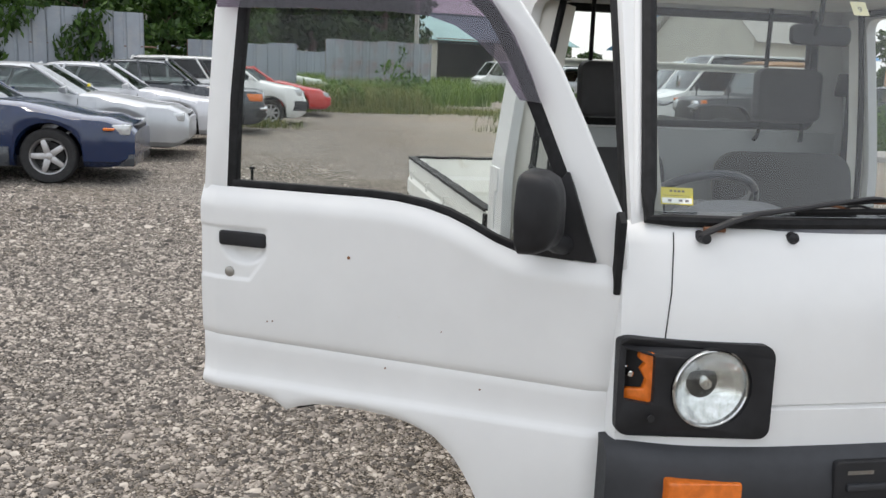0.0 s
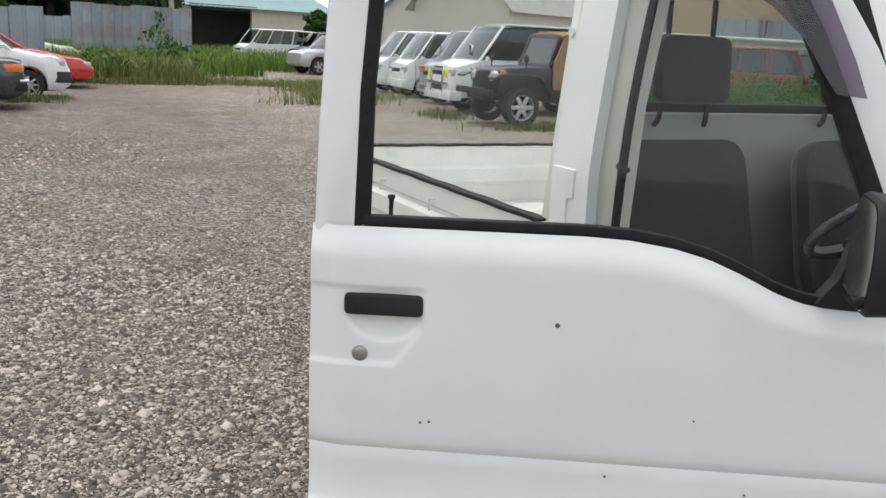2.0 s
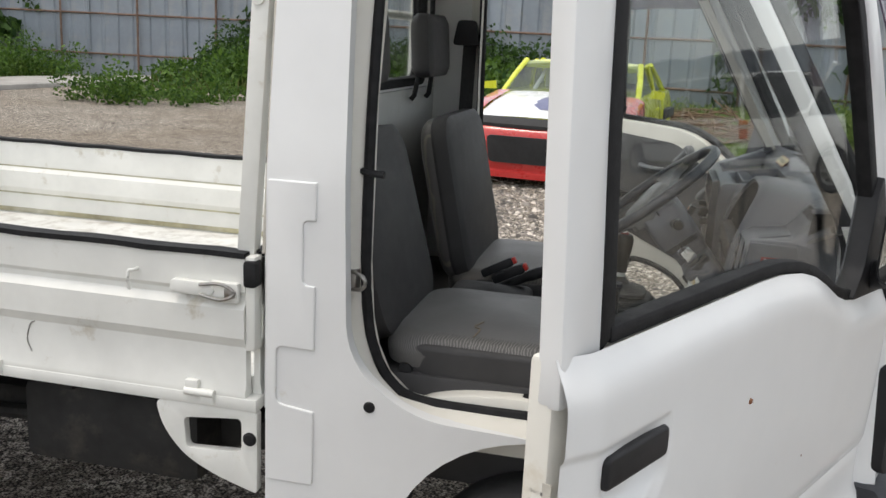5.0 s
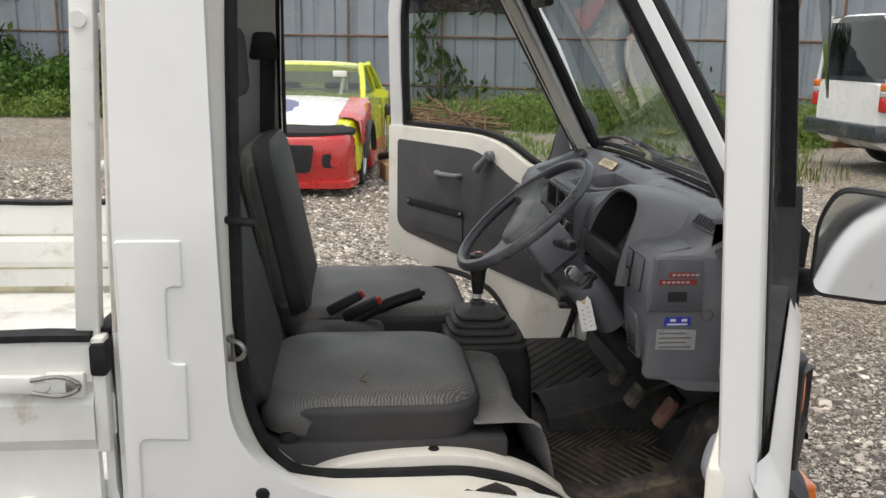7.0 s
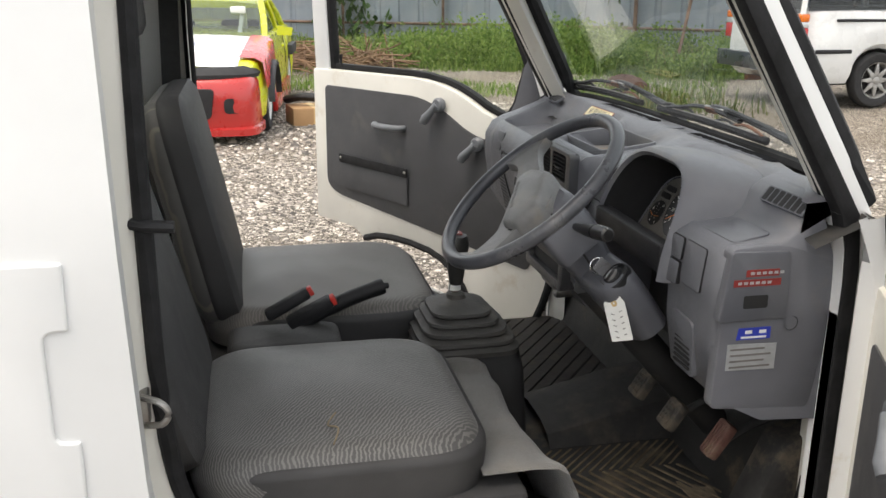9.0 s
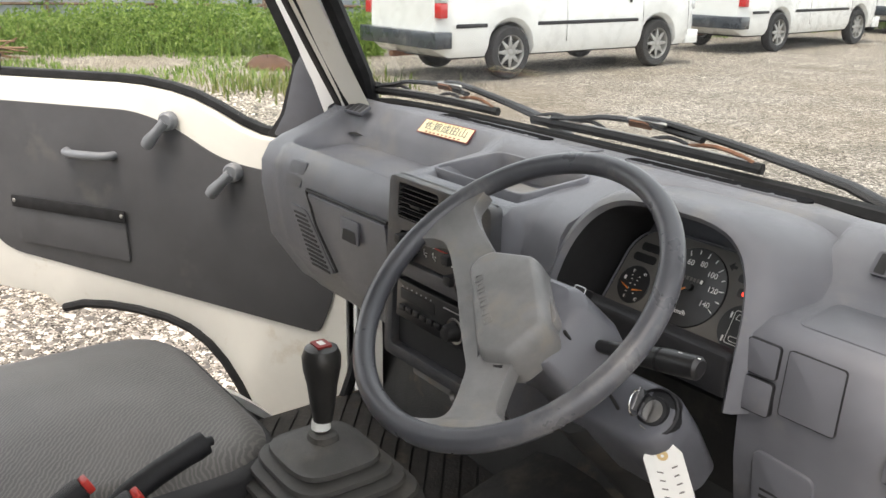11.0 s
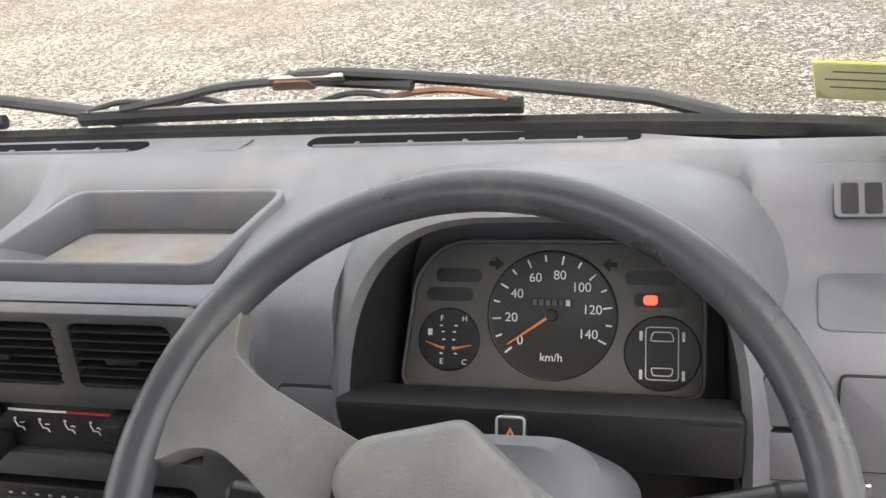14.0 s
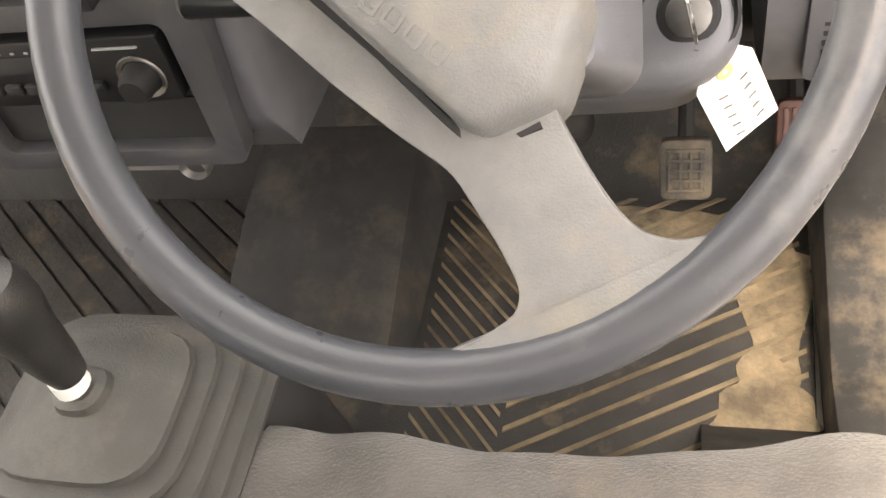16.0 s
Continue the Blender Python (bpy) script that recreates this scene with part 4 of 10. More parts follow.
for s in (1, -1):
    gt = gate("bed_side", -1.395, -3.232, lambda a, d, z: Vector((s * d, a, z)), "ribbed white drop side of the load bed")
    for y in (-1.50, -2.04, -2.60, -3.16):
        bm = tube([(s * 0.698, y - 0.035, 0.634), (s * 0.698, y + 0.035, 0.634)], 0.009, 10)
        box(s * 0.686, s * 0.700, y - 0.034, y - 0.004, 0.634, 0.660, 0.002, bm=bm)
        box(s * 0.686, s * 0.700, y + 0.004, y + 0.034, 0.608, 0.634, 0.002, bm=bm)
        part("bed_hinge", bm, M_BEDPAINT, gt)
    for y in (-1.66, -2.095, -2.55, -3.02):
        part("rope_hook", tube(smooth_path([(s * 0.690, y + 0.012, 0.898), (s * 0.704, y + 0.010, 0.898), (s * 0.708, y, 0.894), (s * 0.708, y, 0.862), (s * 0.704, y, 0.856)], 3), 0.0042, 8), M_BEDPAINT, gt)
    bm = slab(rounded([(-1.565, 0.860), (-1.470, 0.856), (-1.455, 0.872), (-1.470, 0.888), (-1.560, 0.890)], 0.012), lambda a, b, c: Vector((s * c, a, b)), 0.690, 0.708, b=0.004)
    box(s * 0.688, s * 0.704, -1.47, -1.405, 0.848, 0.892, 0.003, bm=bm)
    latch = part("side_latch", bm, M_BEDPAINT, gt, "white side latch lever")
    bm = box(s * 0.700, s * 0.708, -1.435, -1.412, 0.860, 0.880, 0.002)
    tube(smooth_path([(s * 0.71, -1.49, 0.884), (s * 0.712, -1.44, 0.89), (s * 0.71, -1.41, 0.872), (s * 0.712, -1.44, 0.856), (s * 0.71, -1.49, 0.862)], 4), 0.004, 8, bm=bm)
    part("latch_bail", bm, M_STEEL, latch)
    # sill rail below the side and its worn edge
    part("bed_rail", slab([(-1.368, 0.600), (-3.24, 0.600), (-3.24, 0.626), (-1.368, 0.630)], lambda a, b, c: Vector((s * c, a, b)), 0.60, 0.692, b=0.004), M_BEDPAINT, truck)
    part("end_cap", slab([(-1.372, 0.74), (-1.395, 0.74), (-1.395, 0.95), (-1.372, 0.95)], lambda a, b, c: Vector((s * c, a, b)), 0.64, 0.690, b=0.004), M_BEDPAINT, truck)
    part("rubber_buffer", slab(rounded([(-1.366, 0.885), (-1.395, 0.885), (-1.395, 0.942), (-1.366, 0.942)], 0.008), lambda a, b, c: Vector((s * c, a, b)), 0.665, 0.700, b=0.003), M_RUBBER, truck)
    # guard with a slot, ahead of the rear wheel
    o = rounded([(-1.368, 0.405), (-1.368, 0.60), (-1.615, 0.60), (-1.600, 0.54), (-1.550, 0.475), (-1.47, 0.435)], [0.01, 0.01, 0.02, 0.04, 0.06, 0.06], 4)
    h = rounded([(-1.405, 0.500), (-1.405, 0.580), (-1.545, 0.565), (-1.540, 0.492)], 0.014)
    part("tank_guard", slab(o, lambda a, b, c: Vector((s * c, a, b)), 0.665, 0.688, [h], b=0.003), M_BEDPAINT, truck, "white guard plate with a slot")
    part("rubber_plug", lathe([(0, 0.008), (0.012, 0.006), (0.016, 0), (0.016, -0.01)], "x", 16, (s * 0.69, -1.385, 0.535)), M_RUBBER, truck)
    bm = slab([(-2.475, 0.60), (-2.335, 0.425), (-2.200, 0.475), (-2.16, 0.60)], lambda a, b, c: Vector((s * c, a, b)), 0.655, 0.665, b=0.002)
    slab([(-2.475, 0.60), (-2.335, 0.425), (-2.310, 0.425), (-2.445, 0.60)], lambda a, b, c: Vector((s * c, a, b)), 0.50, 0.668, b=0.003, bm=bm)
    part("splash_guard", bm, M_BEDPAINT, truck, "white splash guard")
    bm = slab([(-2.90, 0.60), (-2.885, 0.44), (-2.905, 0.44), (-2.94, 0.60)], lambda a, b, c: Vector((s * c, a, b)), 0.52, 0.672, b=0.003)
    part("splash_bracket", bm, M_BEDPAINT, truck)
    part("mud_flap", slab([(-2.905, 0.50), (-2.915, 0.30), (-2.922, 0.30), (-2.915, 0.50)], lambda a, b, c: Vector((s * c, a, b)), 0.50, 0.67, b=0.001), M_RUBBER, truck, "black mud flap")
    bm = box(s * 0.60, s * 0.69, -3.24, -3.10, 0.50, 0.60, 0.01)
    part("tail_lamp_bracket", bm, M_BEDPAINT, truck)
    # guard frame posts behind the cab
    part("guard_post", slab([(-0.020, 0.0), (0.020, 0.0), (0.020, 1.0), (-0.020, 1.0)], lambda a, b, c: Vector((s * lerp(0.668, 0.600, b) - s * c, -1.405 + a + 0.02 * b, lerp(0.94, 1.76, b))), 0.0, 0.035, b=0.004), M_BEDPAINT, truck, "white guard frame post")
gate("tailgate", -0.655, 0.655, lambda a, d, z: Vector((a, -3.255 + (0.69 - d), z)), "ribbed white tailgate")
gate("bed_front", -0.655, 0.655, lambda a, d, z: Vector((a, -1.372 - (0.69 - d) * 0.6, z)), "ribbed white bed front board")
for z in (1.22, 1.48, 1.74):
    part("guard_bar", tube([(-0.63, -1.395, z), (0.63, -1.395, z)], 0.014, 10), M_BEDPAINT, truck)
prof = []
for i in range(27):
    y = -0.65 + 1.3 * i / 26
    prof.append((y, 0.665 + (0.004 if i % 4 in (1, 2) else 0)))
bm = loft([[Vector((x, y, z)) for x, z in prof] + [Vector((0.65, y, 0.635)), Vector((-0.65, y, 0.635))] for y in (-1.39, -3.235)])
part("bed_floor", bm, M_BEDFLOOR, truck, "scratched white bed floor", sharp=20)
M_GRIME = mat("olive_bed_grime", (0.40, 0.37, 0.24), 0.8, var=0.3, scale=8, dirt=(0.66, 0.65, 0.58), dscale=5, damt=0.55)
for s in (1, -1):
    for z0, z1, x in ((0.668, 0.686, 0.6585), (0.742, 0.748, 0.6582), (0.848, 0.853, 0.6582)):
        part("grime_line", slab([(-1.40, z0), (-3.22, z0), (-3.22, z1), (-1.40, z1)], lambda a, b, c: Vector((s * (x - c), a, b)), 0.0, 0.0008), M_GRIME, truck, "yellowed grime along the rib")
# corner fittings: hooks and a rusty chain
for s in (1, -1):
    bm = box(s * 0.600, s * 0.66, -3.222, -3.205, 0.665, 0.945, 0.003)
    part("corner_post", bm, M_BEDPAINT, truck)
    part("gate_catch", tube(smooth_path([(s * 0.63, -3.20, 0.90), (s * 0.60, -3.17, 0.895), (s * 0.585, -3.15, 0.88), (s * 0.60, -3.15, 0.855)], 4), 0.008, 8), M_STEEL, truck)
    ch = None
    for k in range(9):
        z = 0.895 - k * 0.026
        c = Vector((s * 0.645, -3.165 + 0.006 * math.sin(k), z))
        pts = [c + (Vector((0, 0.007 * math.cos(a), 0.017 * math.sin(a))) if k % 2 else Vector((0.007 * math.cos(a), 0, 0.017 * math.sin(a)))) for a in [2 * math.pi * i / 10 for i in range(10)]]
        ch = tube(pts, 0.003, 6, True, bm=ch)
    part("chain", ch, M_RUST, truck, "short rusty chain")
for k in range(3):
    p0 = Vector((0.6975, -1.93 - 0.55 * k, 0.70))
    part("scratch", tube(smooth_path([p0 + Vector((-0.0125, 0.0, -0.03)), p0 + Vector((-0.0125, -0.01, 0.0)), p0 + Vector((-0.0125, 0.0, 0.035)), p0 + Vector((-0.0125, 0.012, 0.044))], 4), 0.0016, 5), M_STEEL, truck)


# ================= inside the cab =================
def cushion(x0, x1, y0, y1, z0, z1, r=0.05, dome=0.012, n=10, corner=0.34):
    """A padded block with soft edges and a slightly domed top."""
    rings = []
    hx, hy, cx, cy = (x1 - x0) / 2, (y1 - y0) / 2, (x0 + x1) / 2, (y0 + y1) / 2
    levels = [(z0, 0.02), (z0 + 0.01, 0.004)] + [(z1 - r + r * math.sin(a), r * (1 - math.cos(a))) for a in [math.pi / 2 * i / n for i in range(n + 1)]]
    shape = rounded([(-1, -1), (1, -1), (1, 1), (-1, 1)], corner, 8)
    for z, inset in levels:
        rings.append([Vector((cx + a * (hx - inset), cy + b * (hy - inset), z)) for a, b in shape])
    for k in (0.75, 0.5, 0.25):
        rings.append([Vector((cx + (p.x - cx) * k, cy + (p.y - cy) * k, z1 + dome * (1 - k * k))) for p in rings[len(levels) - 1]])
    return loft(rings)


def seat_mat(name, way, scale, wander, lo, hi, line, base=(0.092, 0.089, 0.086)):
    """Dark grey woven seat cloth with thin wavering stripes."""
    m = mat(name, base, 0.50, var=0.18, scale=5, bump=0.12, bscale=500, sheen=0.15)
    t = m.node_tree
    b = t.nodes["Principled BSDF"]
    src = b.inputs["Base Color"].links[0].from_socket
    co, wv, rp, mx = (t.nodes.new("ShaderNode" + k) for k in ("TexCoord", "TexWave", "ValToRGB", "MixRGB"))
    wv.bands_direction = way
    wv.inputs["Scale"].default_value, wv.inputs["Distortion"].default_value, wv.inputs["Detail"].default_value = scale, wander, 3
    rp.color_ramp.elements[0].position, rp.color_ramp.elements[1].position = lo, hi
    t.links.new(co.outputs["Object"], wv.inputs["Vector"])
    t.links.new(wv.outputs["Fac"], rp.inputs[0])
    t.links.new(rp.outputs[0], mx.inputs[0])
    t.links.new(src, mx.inputs[1])
    mx.inputs[2].default_value = (*line, 1)
    t.links.new(mx.outputs[0], b.inputs["Base Color"])
    return m


M_DARKSTEEL = mat("tarnished_lock_steel", (0.16, 0.155, 0.15), 0.45, 0.7, var=0.2, scale=40)
M_STACK = mat("grimy_dark_grey_plastic", (0.058, 0.059, 0.065), 0.42, var=0.2, scale=9, bump=0.2, bscale=900, dirt=(0.10, 0.085, 0.065), dscale=8, damt=0.3)
M_GAITER = mat("gaiter_rubber", (0.075, 0.072, 0.068), 0.6, var=0.12, scale=14, bump=0.3, bscale=500, dirt=(0.15, 0.13, 0.11), dscale=8, damt=0.3)
M_ACCEL = mat("worn_red_brown_rubber", (0.13, 0.060, 0.048), 0.55, var=0.2, scale=30, dirt=(0.2, 0.16, 0.11), dscale=20, damt=0.4)
M_DUSTMAT = mat("dried_mud", (0.24, 0.19, 0.125), 0.95, var=0.3, scale=30, bump=0.6, bscale=180, dirt=(0.05, 0.045, 0.04), dscale=14, damt=0.55)
M_STICKER = mat("thin_yellow_sticker", (0.90, 0.78, 0.10), 0.45, var=0.06)
m = M_STICKER.node_tree.nodes["Principled BSDF"]
m.inputs["Transmission Weight"].default_value = 0.2
_t = M_STICKER.node_tree
_tr, _mx = _t.nodes.new("ShaderNodeBsdfTranslucent"), _t.nodes.new("ShaderNodeMixShader")
_tr.inputs[0].default_value, _mx.inputs[0].default_value = (0.90, 0.86, 0.42, 1), 0.45
_t.links.new(_t.nodes["Principled BSDF"].outputs[0], _mx.inputs[1])
_t.links.new(_tr.outputs[0], _mx.inputs[2])
_t.links.new(_mx.outputs[0], _t.nodes["Material Output"].inputs[0])
M_SEAT = seat_mat("grey_hatched_seat_cloth", "DIAGONAL", 92, 5.0, 0.42, 0.80, (0.150, 0.145, 0.138), (0.066, 0.064, 0.062))
# passenger cloth: browner, its base also raised to stand for sky light
M_SEATPALE = seat_mat("pale_brown_grey_seat_cloth", "DIAGONAL", 88, 5.0, 0.45, 0.9, (0.165, 0.152, 0.138), (0.100, 0.092, 0.085))
M_SEATBACK = seat_mat("grey_pinstripe_seat_cloth", "X", 9, 3.0, 0.90, 0.99, (0.165, 0.150, 0.125))
M_SEATSIDE = mat("seat_side_vinyl", (0.042, 0.041, 0.042), 0.6, var=0.12, scale=8, bump=0.3, bscale=700)
M_MAT = mat("rubber_floor_mat", (0.030, 0.029, 0.028), 0.6, var=0.25, scale=12, bump=0.3, bscale=300, dirt=(0.20, 0.155, 0.10), dscale=9, damt=0.26)
M_DUST = mat("dusty_mat_rib", (0.185, 0.145, 0.095), 0.9, var=0.4, scale=14, dirt=(0.05, 0.045, 0.04), dscale=11, damt=0.35)
M_MATRIB = mat("rubber_mat_rib", (0.040, 0.037, 0.034), 0.5, var=0.35, scale=16, bump=0.5, bscale=120, dirt=(0.14, 0.11, 0.075), dscale=12, damt=0.25)
M_LEVER = mat("rusty_lever_steel", (0.10, 0.065, 0.04), 0.45, 0.6, var=0.3, scale=60)
M_SILLTRIM = mat("dusty_sill_trim", (0.030, 0.029, 0.028), 0.7, var=0.25, scale=20, dirt=(0.17, 0.13, 0.085), dscale=10, damt=0.42, spec=0.25)
M_KNOB = mat("worn_black_leather", (0.030, 0.029, 0.028), 0.32, var=0.2, scale=20, bump=0.15, bscale=600)
M_VOID = mat("unlit_slot", (0.006, 0.006, 0.007), 0.95, var=0.1, spec=0.08)
M_TROUGH = mat("dusty_black_ledge", (0.030, 0.029, 0.028), 0.6, var=0.25, scale=16, bump=0.2, bscale=700, dirt=(0.10, 0.085, 0.065), dscale=14, damt=0.4)
M_BLACKGLOSS = mat("black_gauge_face", (0.012, 0.012, 0.013), 0.35, var=0.1)
M_CLUSTER = mat("grey_gauge_panel", (0.118, 0.112, 0.104), 0.5, var=0.06, scale=20, bump=0.15, bscale=1500)
M_PRINTW = mat("white_print", (0.78, 0.78, 0.76), 0.5, var=0.02)
M_NEEDLE = mat("orange_needle", (0.75, 0.22, 0.05), 0.4, var=0.05)
M_REDLAMP = glow("lit_red_lamp", (1.0, 0.05, 0.03), 1.6)
M_RED = mat("red_plastic", (0.55, 0.04, 0.03), 0.4, var=0.1)
M_REDLABEL = mat("red_label", (0.24, 0.025, 0.022), 0.45, var=0.15, scale=60)
M_BLUE = mat("blue_label", (0.03, 0.05, 0.38), 0.35, var=0.1)
M_SILVERLABEL = mat("silver_label", (0.42, 0.43, 0.44), 0.4, 0.3, var=0.1, scale=60)
M_CARD = mat("white_card", (0.80, 0.80, 0.77), 0.75, var=0.03, scale=30)
M_TAN = mat("tan_eyelet", (0.62, 0.45, 0.22), 0.6, var=0.1)
M_LEMON = mat("pale_lemon_paper", (0.86, 0.84, 0.46), 0.6, var=0.06, scale=30)
M_YELLOW = mat("yellow_sticker", (0.85, 0.68, 0.02), 0.45, var=0.06)
M_CREAMLABEL = mat("cream_sticker", (0.80, 0.72, 0.46), 0.4, var=0.06, scale=30)
M_STAIN = mat("tray_stained_plastic", (0.23, 0.225, 0.22), 0.6, var=0.22, scale=14, bump=0.2, bscale=900, dirt=(0.24, 0.15, 0.075), dscale=17, damt=0.42)

CABIN_START = set(truck.children)
# floor, bulkhead, seat box
bm = box(-0.60, 0.60, -0.62, -0.10, 0.47, 0.498, 0.004)
part("cab_floor", bm, M_CREAM, truck)
bm = loft([[Vector((x, front_y(x, 0.9) - 0.045, z)) for x in [-0.62 + 1.24 * i / 20 for i in range(21)]] for z in (0.36, 0.7, 1.05)], False, False)
part("bulkhead", bm, M_UNDER, truck)
slope = [(-0.10, 0.50), (-0.10, 0.80), (-0.115, 0.80), (-0.21, 0.50)]
part("toe_board", slab(slope, YZ, -0.60, 0.60, b=0.004), M_MAT, truck)
part("seat_box", box(-0.56, 0.56, -1.335, -0.64, 0.44, 0.688, 0.012), M_SEATSIDE, truck, "dark grey seat platform")
felt = []
for y, z, amp in ((-0.545, 0.505, 0.002), (-0.566, 0.54, 0.004), (-0.580, 0.60, 0.005), (-0.590, 0.650, 0.006), (-0.603, 0.682, 0.007), (-0.620, 0.694, 0.007), (-0.655, 0.700, 0.006), (-0.74, 0.700, 0.003)):
    felt.append([Vector((0.14 + 0.45 * i / 44, y + 0.45 * amp * (math.sin(i * 0.23 + z * 9) + 0.5 * math.sin(i * 0.61 + z * 30)) + 0.022 * step(26, 44, i), z + 0.5 * amp * math.sin(i * 0.37 + y * 34) + 0.012 * step(32, 44, i) + 0.012 * step(5, 1, i))) for i in range(45)])
part("seat_box_felt", loft(felt, False, False), M_FELT, truck, "crumpled grey felt over the seat box")
part("seat_box_front", loft([[Vector((x, y, z)) for x in (-0.58, -0.2, 0.16)] for y, z in ((-0.56, 0.500), (-0.60, 0.53), (-0.632, 0.60), (-0.640, 0.66), (-0.66, 0.689))], False, False), M_SEATSIDE, truck, "dark vinyl over the seat box")
part("kick_panel", slab(rounded([(-0.56, 0.50), (-0.19, 0.50), (-0.19, 0.76), (-0.25, 0.74), (-0.31, 0.60), (-0.46, 0.565), (-0.56, 0.585)], 0.01), YZ, 0.575, 0.640, b=0.006), M_SILLTRIM, truck, "dusty black sill trim")
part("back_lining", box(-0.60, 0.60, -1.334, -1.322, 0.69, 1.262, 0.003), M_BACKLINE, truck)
mat_ob = part("floor_mat", slab(rounded([(-0.555, -0.60), (0.565, -0.60), (0.58, -0.19), (-0.565, -0.19)], 0.04), XY, 0.499, 0.507, b=0.002), M_MAT, truck, "dirty ribbed black rubber floor mat")
for xa, xb, slope, pitch, w, z1, mt in ((0.285, 0.565, 0.55, 0.026, 0.0055, 0.5095, M_DUST), (0.188, 0.280, -1.08, 0.021, 0.0050, 0.5095, M_DUST), (-0.545, -0.065, -0.80, 0.040, 0.034, 0.5115, M_MATRIB)):
    for i in range(40):
        y = -0.92 + i * pitch + (0.5 if slope < 0 else 0.0) * 0.6
        xs = [x for x in (xa, xb, xa + (-0.585 - y) / slope, xa + (-0.205 - y) / slope) if xa - 1e-6 <= x <= xb + 1e-6 and -0.586 <= y + slope * (x - xa) <= -0.204]
        if len(xs) > 1 and max(xs) - min(xs) > 0.03:
            x0, x1 = min(xs), max(xs)
            y0, y1 = y + slope * (x0 - xa), y + slope * (x1 - xa)
            part("mat_rib", slab([(x0, y0), (x1, y1), (x1, y1 + w), (x0, y0 + w)], XY, 0.507, z1), mt, mat_ob)
for k, (cx, cy, rx, ry) in enumerate(((0.538, -0.36, 0.030, 0.14), (0.505, -0.30, 0.060, 0.045), (0.43, -0.25, 0.08, 0.030), (0.525, -0.46, 0.042, 0.05))):
    o = [(cx + rx * math.cos(a) * (1 + 0.28 * math.sin(3 * a + k) + 0.14 * math.sin(7 * a)), cy + ry * math.sin(a) * (1 + 0.22 * math.cos(4 * a + 2 * k))) for a in [2 * math.pi * i / 36 for i in range(36)]]
    part("dust_drift", slab(o, XY, 0.5072, 0.5090 + 0.0002 * k), M_DUSTMAT, mat_ob, "dried tan mud on the mat")
part("tunnel_cover", loft([[Vector((x, y, z)) for x, z in ((-0.05, 0.505), (-0.035, h), (0.02, h + 0.012), (0.11, h + 0.012), (0.16, h), (0.178, 0.505))] for y, h in ((-0.13, 0.60), (-0.28, 0.575), (-0.40, 0.545), (-0.47, 0.53))], False, False), M_TROUGH, truck, "smooth black tunnel cover")

# pedals
for name, x, y, z, w, h, mt in (("brake_pedal", 0.454, -0.352, 0.712, 0.043, 0.052, M_PEDAL), ("clutch_pedal", 0.330, -0.352, 0.712, 0.043, 0.052, M_PEDAL), ("accelerator_pedal", 0.544, -0.314, 0.708, 0.034, 0.066, M_ACCEL)):
    pm = axes((x, y, z), (1, 0, 0), (0, 0.55, 0.83))
    p = part(name, slab(rounded([(-w / 2, -h / 2), (w / 2, -h / 2), (w / 2, h / 2), (-w / 2, h / 2)], 0.008), XY, -0.012, 0.006, b=0.003), mt, truck, "worn rubber pedal", m=pm)
    for i in range(4 if mt is M_ACCEL else 0):
        part("pedal_rib", box(-w / 2 + 0.005 + i * (w - 0.014) / 3, -w / 2 + 0.009 + i * (w - 0.014) / 3, -h / 2 + 0.006, h / 2 - 0.006, 0.006, 0.0085, 0.001), mt, p)
    for i in range(0 if mt is M_ACCEL else 5):
        part("pedal_rib", box(-w / 2 + 0.006, w / 2 - 0.006, -h / 2 + 0.007 + i * (h - 0.018) / 4, -h / 2 + 0.0105 + i * (h - 0.018) / 4, 0.006, 0.0085, 0.001), mt, p)
    for i in range(0 if mt is M_ACCEL else 4):
        part("pedal_rib", box(-w / 2 + 0.007 + i * (w - 0.0175) / 3, -w / 2 + 0.0105 + i * (w - 0.0175) / 3, -h / 2 + 0.007, h / 2 - 0.0075, 0.006, 0.0082, 0.001), mt, p)
    part("pedal_arm", tube([(0, 0, -0.012), (0, 0.05, -0.04), (0, 0.12, -0.10), (0, 0.2, -0.12)], 0.007, 8), M_UNDER, p)


# seats
def seat(x0, x1, tip, label):
    y0 = -0.700 if x0 > 0 else -0.650
    c = part("seat_cushion", cushion(x0, x1, -1.150, y0, 0.690, 0.778, 0.050, 0.026, corner=0.46), M_SEAT if x0 > 0 else M_SEATPALE, truck, label)
    part("seat_side", cushion(x0 - 0.002, x1 + 0.002, -1.12, y0 + 0.002, 0.672, 0.757, 0.016, 0.0, corner=0.46), M_SEATSIDE, c)
    bm = cushion(x0 + 0.01, x1 - 0.01, 0.0, 0.47, -0.045, 0.045, 0.035, 0.014, corner=0.38)
    k = pose(0, -1.165 if x0 > 0 else -1.110, 0.735, 90 + tip, 0, 0)
    b = part("seat_backrest", bm, M_SEATBACK, truck, "upright backrest in grey striped cloth", m=k)
    part("backrest_side", cushion(x0 + 0.006, x1 - 0.006, -0.004, 0.474, -0.05, 0.012, 0.02, 0.0, corner=0.38), M_SEATSIDE, b)
    return c


